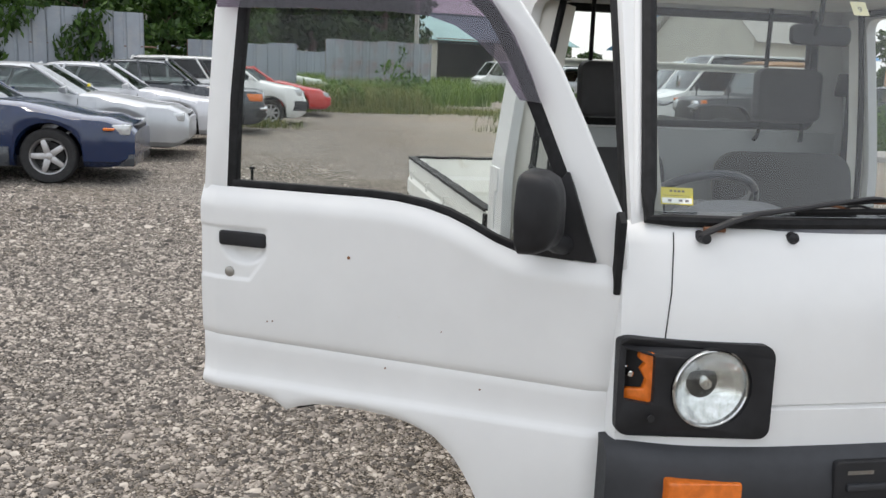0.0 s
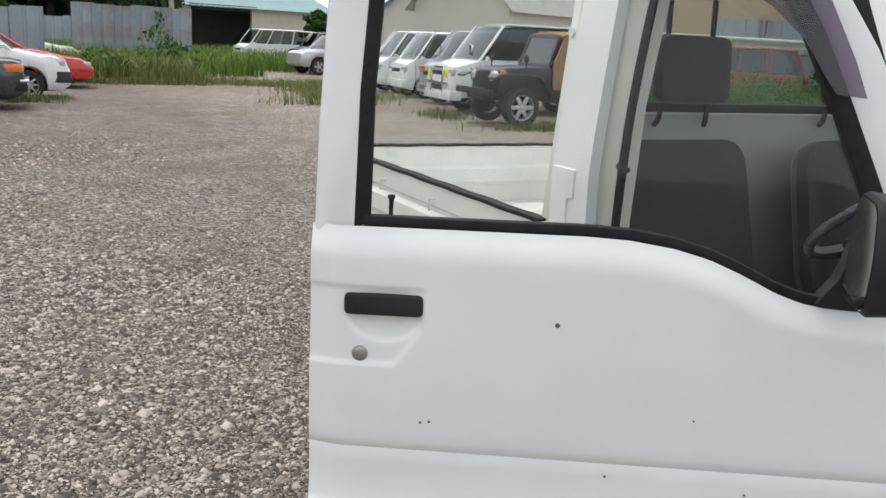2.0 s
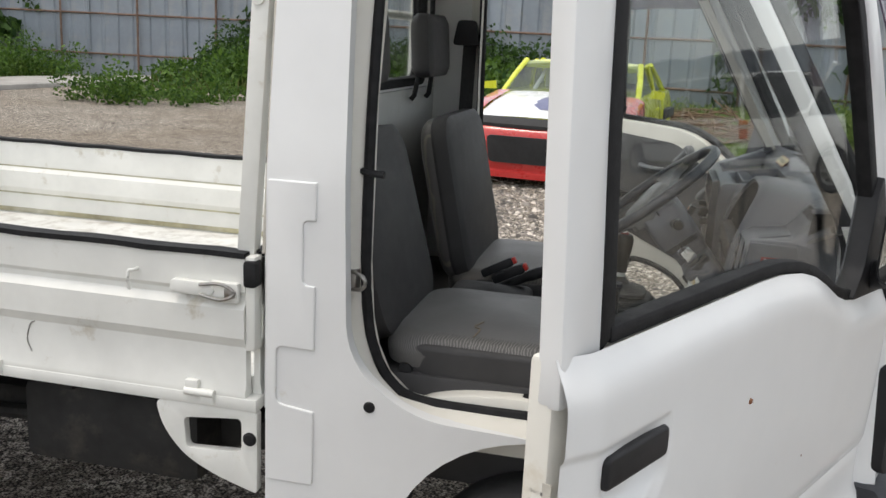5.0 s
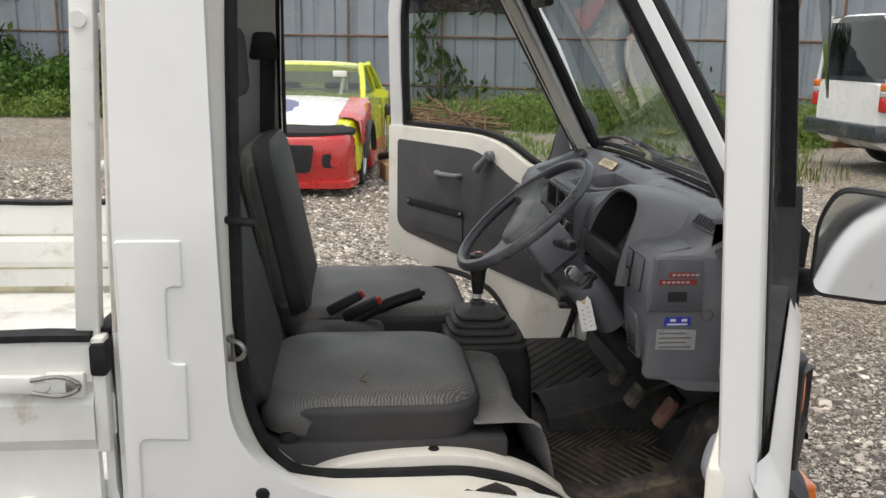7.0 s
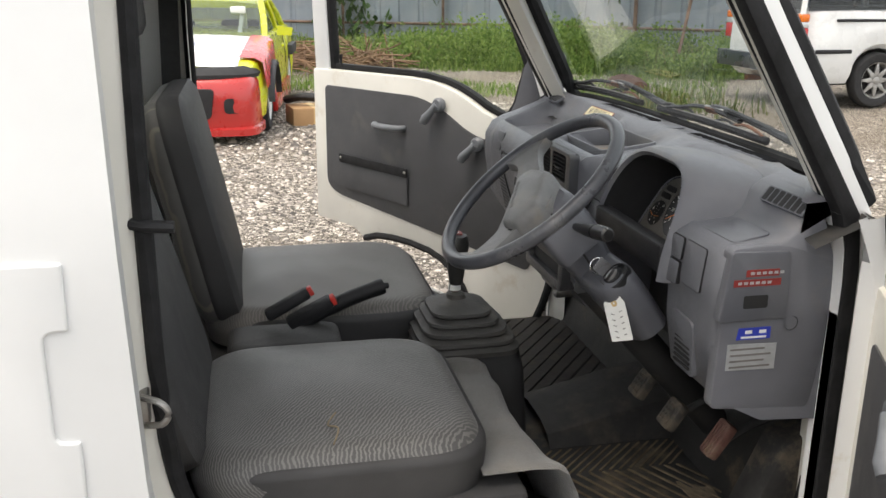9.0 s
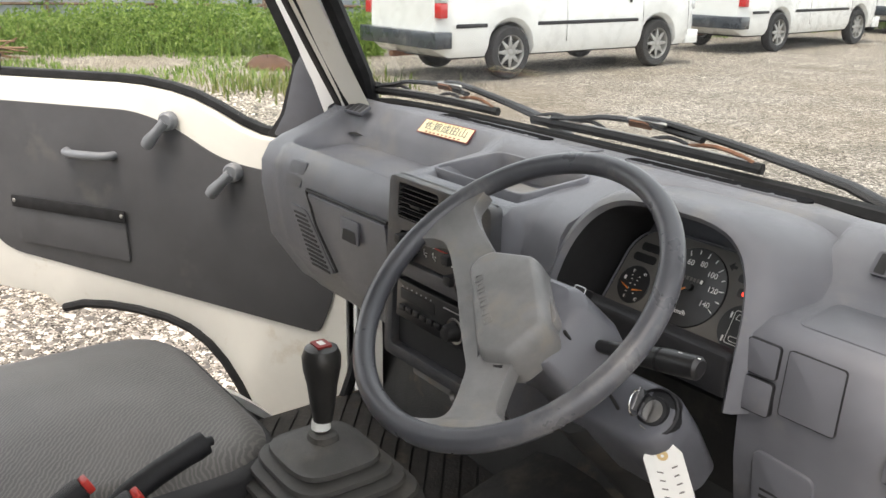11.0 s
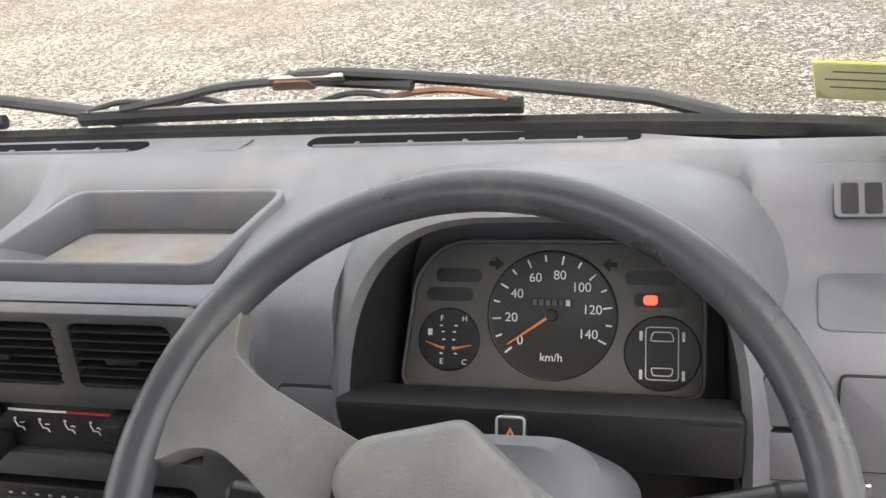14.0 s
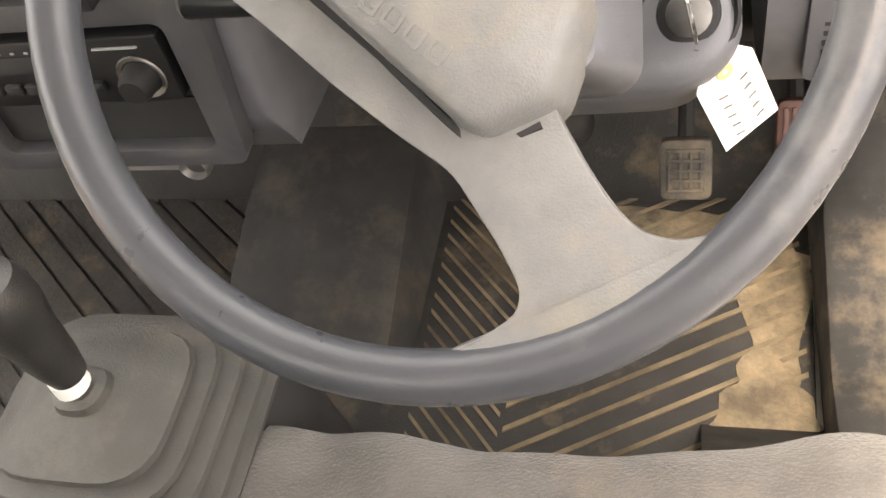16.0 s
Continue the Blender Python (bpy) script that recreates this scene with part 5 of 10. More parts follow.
drv = seat(0.145, 0.602, 15, "worn driver's seat cushion in grey striped cloth with torn stitching")
seat(-0.520, 0.000, 12, "grey striped passenger seat cushion")
for pts in ([(0.36, -0.90, 0.801), (0.355, -0.93, 0.801), (0.352, -0.97, 0.800)], [(0.44, -0.95, 0.798), (0.43, -0.985, 0.797), (0.432, -1.01, 0.795)], [(0.50, -0.93, 0.792), (0.53, -0.945, 0.788), (0.54, -0.93, 0.786), (0.57, -0.94, 0.776)]):
    part("tear", tube(smooth_path(pts, 4), 0.0014, 6), M_DUSTMAT, drv, "frayed tear in the cloth")
part("slide_knob", lathe([(0, 0.02), (0.016, 0.016), (0.018, 0), (0.016, -0.02)], "x", 14, (0.585, -1.085, 0.690)), M_PLASTIC, truck)
hump = smooth_path([(-1.045, 0.630), (-0.994, 0.653), (-0.91, 0.669), (-0.80, 0.675), (-0.72, 0.669), (-0.658, 0.653), (-0.578, 0.618), (-0.50, 0.555)], 4)
hp = part("wheel_hump", slab([(-1.045, 0.54)] + [(p[0], p[1]) for p in hump] + [(-0.50, 0.54)], YZ, 0.545, 0.598, b=0.006), M_CREAM, truck, "scuffed white inner wheel arch")
part("hump_plug", lathe([(0.0, 0.6785), (0.009, 0.6785), (0.011, 0.676), (0.011, 0.672)], "z", 16, (0.572, -0.792, 0)), M_RUBBER, hp)
part("seat_rail", box(0.13, 0.54, -1.10, -0.68, 0.655, 0.672, 0.004), M_UNDER, truck)
part("recliner_lever", tube([(0.59, -1.19, 1.14), (0.604, -1.155, 1.136), (0.606, -1.12, 1.134)], 0.008, 8), M_PLASTIC, truck)
# head restraints on bars against the back window
for cx in (0.292, -0.360):
    h = part("head_restraint", cushion(cx - 0.125, cx + 0.125, 0, 0.19, -0.035, 0.035, 0.033, 0.004), M_SEATSIDE, truck, "black padded head restraint on bars", m=pose(0, -1.272, 1.298, 90 + 4, 0, 0))
    for d in (-0.080, 0.080):
        part("restraint_bar", tube([(cx + d, -1.30, 1.70), (cx + d, -1.297, 1.5), (cx + d, -1.292, 1.30), (cx + d * 1.1, -1.30, 1.245), (cx + d * 1.15, -1.31, 1.232)], 0.008, 8), M_RUBBER, truck)
# seat belts on the door posts
for s in (1, -1):
    b = part("seat_belt", slab(rounded([(-0.022, 0.0), (0.022, 0.0), (0.022, 1.0), (-0.022, 1.0)], 0.002), lambda a, b2, c: Vector((s * (0.582 - 0.03 * b2) + 0 * c, -1.215 + a + 0.02 * b2, lerp(0.80, 1.42, b2) + 0.0 * c)) + Vector((s * c, 0, 0)), 0.0, 0.003), M_BELT, truck, "black webbing seat belt")
    part("belt_guide", slab(rounded([(-0.045, -0.035), (0.045, -0.035), (0.03, 0.045), (-0.03, 0.045)], 0.015), lambda a, b2, c: Vector((s * (0.575 + c + lean(1.42)), -1.203 + a, 1.432 + b2)), -0.014, 0.006, b=0.006), M_PLASTIC, b)
for x, y, tilt in ((0.095, -0.965, 8), (0.045, -1.005, -6)):
    bk = part("belt_buckle", box(-0.014, 0.014, -0.02, 0.075, -0.012, 0.012, 0.006), M_PLASTIC, truck, "black belt buckle with a red button", m=pose(x, y, 0.795, 28, tilt, 0))
    part("buckle_button", box(-0.010, 0.010, 0.074, 0.083, -0.009, 0.009, 0.002), M_RED, bk)
# hand brake
hb = part("hand_brake", tube(smooth_path([(0.045, -1.03, 0.715), (0.035, -0.96, 0.755), (0.022, -0.87, 0.798), (0.012, -0.785, 0.823)], 5), [0.013] * 9 + [0.016] * 5 + [0.017, 0.016], 10), M_PLASTIC, truck, "black hand brake lever")
part("release_button", lathe([(0, 0.012), (0.006, 0.010), (0.007, 0)], "y", 10, (0.012, -0.785, 0.823)), M_PLASTIC, hb)
part("brake_console", cushion(0.005, 0.14, -1.10, -0.88, 0.68, 0.758, 0.02, 0.004), M_SEATSIDE, truck)
# gear lever and its gaiter
gb = part("gear_console", loft([[Vector((0.02 + a * w, -0.625 + b2 * d, z)) for a, b2 in rounded([(-1, -1), (1, -1), (1, 1), (-1, 1)], 0.35, 4)] for z, w, d in ((0.50, 0.125, 0.125), (0.66, 0.118, 0.115), (0.705, 0.112, 0.105))]), M_SEATSIDE, truck)
rings = []
prof = [(0.112, 0.705), (0.113, 0.716)]
for i in range(4):
    w, z = 0.106 - 0.0135 * i, 0.724 + 0.0175 * i
    prof += [(w - 0.004, z), (w + 0.002, z + 0.006), (w, z + 0.012), (w - 0.010, z + 0.0145)]
prof += [(0.048, 0.797), (0.030, 0.803), (0.021, 0.806), (0.019, 0.815), (0.013, 0.819), (0.0, 0.819)]
for w, z in prof:
    q = (z - 0.705) / 0.114
    rings.append([Vector((lerp(0.032, 0.060, q) + a * w, lerp(-0.625, -0.645, q) + b2 * w * 0.93, z)) for a, b2 in rounded([(-1, -1), (1, -1), (1, 1), (-1, 1)], lerp(0.45, 0.75, q) if w > 0.025 else 0.95, 5)])
gt = part("gaiter", loft(rings), M_GAITER, truck, "ribbed dark grey rubber gear gaiter")
part("gear_lever", tube([(0.060, -0.645, 0.80), (0.062, -0.648, 0.85), (0.063, -0.648, 0.88)], 0.007, 10), M_LEVER, truck)
part("lever_ring", lathe([(0.0, 0.852), (0.012, 0.850), (0.013, 0.838), (0.0, 0.838)], "z", 16, (0.0605, -0.647, -0.014)), M_CARD, truck)
kn = part("gear_knob", lathe([(0.0, 0.850), (0.013, 0.850), (0.0165, 0.87), (0.0195, 0.90), (0.0245, 0.925), (0.025, 0.940), (0.021, 0.951), (0.012, 0.955), (0.0, 0.9555)], "z", 24, (0.063, -0.645, -0.014)), M_KNOB, truck, "black leather gear knob")
part("knob_badge", slab(rounded([(-0.012, -0.010), (0.012, -0.010), (0.012, 0.010), (-0.012, 0.010)], 0.003), lambda a, b2, c: Vector((0.063 + a, -0.645 + b2, 0.9415 + c)), -0.002, 0.0015), M_REDLABEL, kn, "red printed shift pattern badge")
part("badge_print", box(0.057, 0.069, -0.649, -0.641, 0.9428, 0.9436, 0.0), M_PRINTW, kn)

# ---- dashboard ----
TOP = [(-0.128, 1.118), (-0.16, 1.138), (-0.212, 1.142)]
P_SHELF = TOP + [(-0.226, 1.138), (-0.252, 1.108), (-0.256, 1.092), (-0.264, 1.066), (-0.372, 1.058), (-0.392, 1.077), (-0.412, 1.067), (-0.424, 1.035), (-0.424, 0.99), (-0.408, 0.885), (-0.345, 0.79), (-0.28, 0.755), (-0.14, 0.74)]
P_FLAT = TOP + [(-0.230, 1.137), (-0.262, 1.122), (-0.270, 1.120), (-0.285, 1.117), (-0.370, 1.106), (-0.392, 1.104), (-0.412, 1.102), (-0.428, 1.094), (-0.428, 0.99), (-0.428, 0.86), (-0.40, 0.80), (-0.30, 0.79), (-0.14, 0.74)]
P_TRAY = TOP + [(-0.230, 1.137), (-0.262, 1.122), (-0.266, 1.090), (-0.276, 1.082), (-0.366, 1.076), (-0.394, 1.104), (-0.412, 1.102), (-0.428, 1.094), (-0.428, 0.99), (-0.428, 0.86), (-0.40, 0.80), (-0.30, 0.79), (-0.14, 0.74)]
P_MID = TOP + [(-0.230, 1.138), (-0.26, 1.128), (-0.285, 1.122), (-0.315, 1.116), (-0.350, 1.108), (-0.384, 1.096), (-0.396, 1.080), (-0.404, 1.05), (-0.416, 0.98), (-0.408, 0.92), (-0.36, 0.87), (-0.30, 0.85), (-0.14, 0.80)]
P_DEEP = TOP + [(-0.230, 1.140), (-0.245, 1.130), (-0.255, 1.11), (-0.262, 1.09), (-0.268, 1.06), (-0.272, 1.03), (-0.276, 1.00), (-0.282, 0.97), (-0.29, 0.95), (-0.29, 0.92), (-0.28, 0.89), (-0.26, 0.87), (-0.14, 0.80)]
P_RIGHT = TOP + [(-0.235, 1.140), (-0.262, 1.132), (-0.285, 1.115), (-0.300, 1.095), (-0.318, 1.080), (-0.352, 1.074), (-0.378, 1.070), (-0.398, 1.055), (-0.404, 1.0), (-0.402, 0.92), (-0.388, 0.84), (-0.33, 0.812), (-0.14, 0.80)]
P_END = [(y * 0.96 - 0.006, z - 0.006) for y, z in P_RIGHT]
P_LEND = [(lerp(y, -0.26, 0.18), lerp(z, 0.98, 0.10)) for y, z in P_SHELF]
P_RAISED = TOP + [(-0.226, 1.140), (-0.252, 1.130), (-0.262, 1.122), (-0.276, 1.115), (-0.340, 1.090), (-0.372, 1.080), (-0.400, 1.066), (-0.418, 1.035), (-0.420, 0.99), (-0.405, 0.885), (-0.34, 0.79), (-0.28, 0.755), (-0.14, 0.74)]
secs = [(-0.603, P_LEND), (-0.595, P_RAISED), (-0.545, P_RAISED), (-0.505, P_SHELF), (-0.130, P_SHELF), (-0.100, P_FLAT), (-0.078, P_FLAT), (-0.064, P_TRAY), (0.118, P_TRAY), (0.134, P_FLAT), (0.148, P_FLAT),
        (0.160, P_MID), (0.222, P_MID), (0.230, P_DEEP), (0.497, P_DEEP), (0.505, P_RIGHT), (0.528, P_RIGHT), (0.661, P_RIGHT), (0.671, P_END)]
rings = []
for (xa, pa), (xb, pb) in zip(secs, secs[1:]):
    k = 4 if (xb - xa) > 0.02 else 2
    for j in range(k):
        q = j / k
        rings.append([Vector((lerp(xa, xb, q), lerp(a[0], b2[0], step(0, 1, q)) - (0.13 * (abs(lerp(xa, xb, q)) / 0.66) ** 4.2 if i < 2 else 0), lerp(a[1], b2[1], step(0, 1, q)))) for i, (a, b2) in enumerate(zip(pa, pb))])
rings.append([Vector((0.671, y - (0.13 if i < 2 else 0), z)) for i, (y, z) in enumerate(P_END)])
bm = loft(rings)
bev(bm, 0.006, 2, 28)
dash = part("dashboard", bm, M_DASH, truck, "moulded grey vinyl dashboard with open shelf and tray", sharp=60)
part("tray_liner", slab(rounded([(-0.080, -0.368), (0.112, -0.368), (0.132, -0.272), (-0.056, -0.272)], 0.014), lambda a, b2, c: Vector((a, b2, c + lerp(1.0870, 1.0815, (-0.268 - b2) / 0.10))), -0.001, 0.0012), M_STAIN, dash, "dusty rust-stained tray bottom")
tray_top = lambda y: lerp(1.1255, 1.1085, (-0.274 - y) / 0.094)
ring_o = rounded([(-0.092, -0.372), (0.120, -0.372), (0.147, -0.268), (-0.056, -0.268)], 0.016, 4)
ring_i = rounded([(-0.0855, -0.3685), (0.1135, -0.3685), (0.1405, -0.2715), (-0.0515, -0.2715)], 0.013, 4)
part("tray_wall", slab(ring_o, lambda a, b2, c: Vector((a, b2, c + tray_top(b2))), -0.034, 0.0015, [ring_i], b=0.0015), M_DASH, dash, "raised rim of the open tray", sharp=45)
part("shelf_liner", slab(rounded([(-0.50, -0.368), (-0.138, -0.368), (-0.138, -0.280), (-0.50, -0.280)], 0.02), lambda a, b2, c: Vector((a, b2, c + lerp(1.0650, 1.0590, (-0.280 - b2) / 0.088))), -0.001, 0.0015), M_DASH, dash)


def top_slot(x0, x1, bars):
    y = -0.192
    # near-black slab on the dash top, painting the shade of an open slot
    s = part("demister_slot", slab(rounded([(x0, y - 0.014), (x1, y - 0.014), (x1, y + 0.013), (x0, y + 0.013)], 0.012), lambda a, b2, c: Vector((a, b2, c + 1.1405)), -0.002, 0.0014), M_VOID, dash, "dark demister slot")
    part("slot_lip", tube([(x, y - 0.0155, 1.142) for x in (x0 + 0.01, (x0 + x1) / 2, x1 - 0.01)], 0.0022, 6), M_DASH2, s)
    for i in range(bars):
        x = lerp(x0, x1, (i + 1) / (bars + 1))
        part("slot_bar", box(x - 0.0022, x + 0.0022, y - 0.013, y - 0.006, 1.141, 1.1432, 0.0006), M_DASH2, s)


top_slot(0.136, 0.424, 5)
top_slot(-0.312, -0.028, 5)
part("cover_lid", slab(rounded([(0.034, -0.212), (0.074, -0.212), (0.078, -0.180), (0.040, -0.180)], 0.004), XY, 1.1405, 1.1426, b=0.0008), M_DASH2, dash)
part("cover_lid", slab(rounded([(0.545, -0.250), (0.60, -0.250), (0.60, -0.222), (0.545, -0.222)], 0.006), lambda a, b2, c: Vector((a, b2, c + lerp(1.134, 1.1395, (b2 + 0.25) / 0.028))), -0.002, 0.0018, b=0.0008), M_DASH2, dash)
# corner vents at both ends
for at, up, n in (((0.613, -0.284, 1.122), (0, 0.62, 0.78), 7), ((-0.510, -0.2535, 1.1305), (0, 0.86, 0.5), 4)):
    hw = 0.0075 * n + 0.003
    v = part("corner_vent", slab(rounded([(-hw, -0.013), (hw, -0.013), (hw, 0.013), (-hw, 0.013)], 0.004), XY, -0.004, 0.002), M_DASH2, dash, "small corner vent with dark slots", m=axes(at, (1, 0, 0), up))
    for i in range(n):
        x = -hw + 0.003 + i * 0.015
        # dark slabs on the vent face carry the shade of its slots
        part("vent_slot", slab(rounded([(x + 0.0015, -0.011), (x + 0.0125, -0.011), (x + 0.0125, 0.011), (x + 0.0015, 0.011)], 0.002), XY, 0.0015, 0.0026), M_DARKIN, v)

# centre stack: face plate with openings
fx = lambda a, b2, c: Vector((a, c, b2))
plate = rounded([(-0.088, 1.108), (0.148, 1.108), (0.148, 0.985), (0.126, 0.825), (-0.108, 0.822), (-0.100, 0.975)], 0.012)
hv1 = rounded([(-0.068, 1.048), (0.029, 1.048), (0.033, 1.100), (-0.064, 1.100)], 0.006)
hv2 = rounded([(0.044, 1.048), (0.122, 1.048), (0.126, 1.100), (0.048, 1.100)], 0.006)
hh = rounded([(-0.064, 0.984), (0.126, 0.984), (0.132, 1.030), (-0.060, 1.030)], 0.006)
hr = rounded([(-0.088, 0.842), (0.106, 0.842), (0.114, 0.962), (-0.080, 0.962)], 0.010)
stack = part("centre_panel", slab(plate, fx, -0.446, -0.426, [hv1, hv2, hh, hr], b=0.0025), M_STACK, dash, "dark grey centre panel with vents and radio")
# near-black sheet added behind the openings to give them deep shade
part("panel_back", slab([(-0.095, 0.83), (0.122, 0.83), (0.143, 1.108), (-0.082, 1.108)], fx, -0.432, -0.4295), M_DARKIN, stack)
for x0, x1 in ((-0.067, 0.031), (0.046, 0.124)):
    for i in range(7):
        z = 1.052 + i * 0.0072
        part("vent_slat", slab([(-0.0025, -0.0012), (0.0025, -0.0002), (0.0025, 0.0012), (-0.0025, 0.0)], lambda a, b2, c: Vector((c + 0.004 * (z - 1.05) / 0.05, -0.442 + a * 2.2, z + b2)), x0, x1), M_PLASTIC, stack)
    part("vent_tab", box((x0 + x1) / 2 - 0.012, (x0 + x1) / 2 + 0.012, -0.450, -0.444, 1.070, 1.0745, 0.001), M_PLASTIC, stack)
ht = part("heater_panel", slab([(-0.074, 0.986), (0.111, 0.986), (0.116, 1.028), (-0.070, 1.028)], fx, -0.440, -0.4385), M_BLACKGLOSS, stack, "black heater control strip", m=pose(0.016, 0, 0.001))
part("scale_line", box(-0.048, 0.003, -0.4412, -0.4402, 1.0188, 1.0204, 0), M_PRINTW, ht)
part("scale_line", box(0.003, 0.048, -0.4412, -0.4402, 1.0188, 1.0204, 0), M_RED, ht)
for i in range(5):
    x = -0.046 + i * 0.022
    # a seated outline under a curved air line, each symbol a little different
    cm = part("control_mark", tube([(x, -0.4408, 1.0095), (x + 0.0015, -0.4408, 1.0040), (x + 0.0055, -0.4408, 1.0035), (x + 0.0065, -0.4408, 1.0005)], 0.0006, 5), M_PRINTW, ht)
    part("air_line", tube([(x + 0.0085, -0.4408, 1.0085 - 0.001 * i), (x + 0.0065, -0.4408, 1.0075), (x + 0.0045, -0.4408, 1.0080 - 0.0006 * i)], 0.0005, 5), M_PRINTW, cm)
    part("head_dot", lathe([(0.0, -0.4412), (0.0011, -0.4410), (0.0011, -0.4402)], "y", 10, (x + 0.0008, 0, 1.0112)), M_PRINTW, cm)
for x, z in ((-0.062, 1.020), (-0.060, 0.992), (0.054, 1.019), (0.060, 0.992)):
    part("slider_knob", box(x - 0.008, x + 0.008, -0.462, -0.440, z - 0.007, z + 0.007, 0.002), M_PLASTIC, ht)
for i, x in enumerate((0.078, 0.092, 0.106)):
    words(str(i + 1), 0.010, axes((x, -0.4403, 1.007), (1, 0, 0), (0, 0, 1)), M_PRINTW, ht, "fan_number")
rd = part("radio", slab(rounded([(-0.090, 0.886), (0.084, 0.886), (0.088, 0.946), (-0.086, 0.946)], 0.003), fx, -0.447, -0.430, b=0.002), M_BLACKGLOSS, stack, "old black car radio", m=pose(0.018, 0, 0.008))
for i in range(6):
    part("radio_button", box(-0.076 + i * 0.018, -0.062 + i * 0.018, -0.4515, -0.446, 0.900, 0.909, 0.0012), M_PLASTIC, rd)
part("radio_knob", lathe([(0, -0.466), (0.010, -0.465), (0.0125, -0.460), (0.014, -0.447)], "y", 20, (0.060, 0, 0.910)), M_PLASTIC, rd)
part("knob_ring", lathe([(0.015, -0.4475), (0.0185, -0.4485), (0.019, -0.447)], "y", 20, (0.060, 0, 0.910)), M_STEEL, rd)
part("radio_window", box(-0.075, 0.012, -0.4482, -0.447, 0.918, 0.934, 0.0004), M_DARKIN, rd)
for i in range(7):
    part("dial_mark", box(-0.070 + i * 0.012, -0.067 + i * 0.012, -0.4488, -0.4480, 0.937, 0.9386, 0), M_SILVERLABEL, rd)
part("dial_mark", box(0.034, 0.070, -0.4488, -0.4468, 0.9365, 0.9377, 0), M_SILVERLABEL, rd)
part("radio_pocket", slab([(-0.083, 0.845), (0.102, 0.845), (0.105, 0.885), (-0.080, 0.885)], fx, -0.4335, -0.4315), M_DARKIN, stack)
# side walls of the stack towards the footwell
part("stack_side", box(-0.105, 0.122, -0.43, -0.20, 0.826, 0.90, 0.006), M_STACK, dash)
part("ash_flap", box(-0.06, 0.05, -0.425, -0.40, 0.795, 0.822, 0.004), M_STAIN, dash)
part("lighter_socket", lathe([(0, -0.428), (0.009, -0.428), (0.012, -0.434), (0.014, -0.43), (0.014, -0.40)], "y", 16, (0.062, 0, 0.806)), M_DARKSTEEL, dash)

# glove box
gl = part("glove_lid", slab(rounded([(-0.385, 1.014), (-0.126, 1.016), (-0.130, 0.892), (-0.300, 0.888)], [0.012, 0.008, 0.008, 0.02]), lambda a, b2, c: Vector((a, c + 0.20 * max(0, 0.98 - b2), b2)), -0.4325, -0.418, b=0.003), M_DASH2, dash, "grey glove box lid")
part("lid_gap", tube([(-0.39, -0.428, 1.018), (-0.126, -0.428, 1.020)], 0.0028, 6), M_DARKIN, gl)
part("lid_gap", tube([(-0.392, -0.428, 1.016), (-0.36, -0.428, 0.96), (-0.308, -0.416, 0.886)], 0.0025, 6), M_DARKIN, gl)
part("lid_latch", slab(rounded([(-0.262, 0.962), (-0.205, 0.962), (-0.205, 1.002), (-0.262, 1.002)], 0.004), fx, -0.4345, -0.430, b=0.001), M_DASH, gl)
# recess is a dark slab on the latch, its shade put into colour
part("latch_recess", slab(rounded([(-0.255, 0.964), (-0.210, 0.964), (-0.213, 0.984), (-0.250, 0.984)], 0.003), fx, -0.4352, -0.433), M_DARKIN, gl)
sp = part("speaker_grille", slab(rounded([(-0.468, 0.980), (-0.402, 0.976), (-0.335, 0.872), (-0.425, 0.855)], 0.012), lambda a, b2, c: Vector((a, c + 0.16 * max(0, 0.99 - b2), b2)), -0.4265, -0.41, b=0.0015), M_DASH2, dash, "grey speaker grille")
# near-black bars on the grille paint the shade in its slits
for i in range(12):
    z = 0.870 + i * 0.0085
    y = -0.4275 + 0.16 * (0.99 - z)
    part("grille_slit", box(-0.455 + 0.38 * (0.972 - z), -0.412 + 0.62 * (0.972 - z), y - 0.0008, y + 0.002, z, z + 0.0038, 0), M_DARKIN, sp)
part("blank_cover", slab(rounded([(-0.480, 1.012), (-0.420, 1.014), (-0.404, 1.062), (-0.462, 1.060)], 0.006), lambda a, b2, c: Vector((a, c + 0.32 * max(0, b2 - 1.03), b2)), -0.4275, -0.41, b=0.0015), M_DASH2, dash)

# shrine sticker on the shelf's edge
sk = axes((-0.2375, -0.2395, 1.1278), (1, 0.009, 0.011), (0, 0.63, 0.776)) @ Matrix.Diagonal((1.02, 0.72, 1, 1))
st = part("dash_sticker", slab(rounded([(-0.074, -0.020), (0.070, -0.020), (0.072, 0.019), (-0.068, 0.019)], 0.001), XY, 0.0, 0.0008), M_REDLABEL, dash, "cream sticker with a red edge and black characters", m=sk)
part("sticker_face", slab([(-0.0715, -0.0178), (0.0675, -0.0178), (0.0695, 0.0168), (-0.0655, 0.0168)], XY, 0.0008, 0.0012), M_CREAMLABEL, st)
words("佐賀成田山", 0.0240, pose(0, 0.0005, 0.0013), M_PRINT, st)
for i in range(9):
    part("small_print", box(-0.050 + i * 0.0115, -0.044 + i * 0.0115, -0.0160, -0.0130, 0.0012, 0.0015, 0), M_REDLABEL, st)
    part("small_print", box(-0.046 + i * 0.0115, -0.040 + i * 0.0115, 0.0128, 0.0152, 0.0012, 0.0015, 0), M_TAN, st)

# instrument hood and cluster
def arch_ring(y, a, h, z0=0.972, drop=0.0):
    out = []
    for i in range(29):
        th = math.pi * i / 28
        c, s2 = math.cos(th), math.sin(th)
        out.append(Vector((0.363 + a * math.copysign(abs(c) ** 0.55, c), y + drop * (1 - s2), z0 + h * abs(s2) ** 0.62)))
    return out


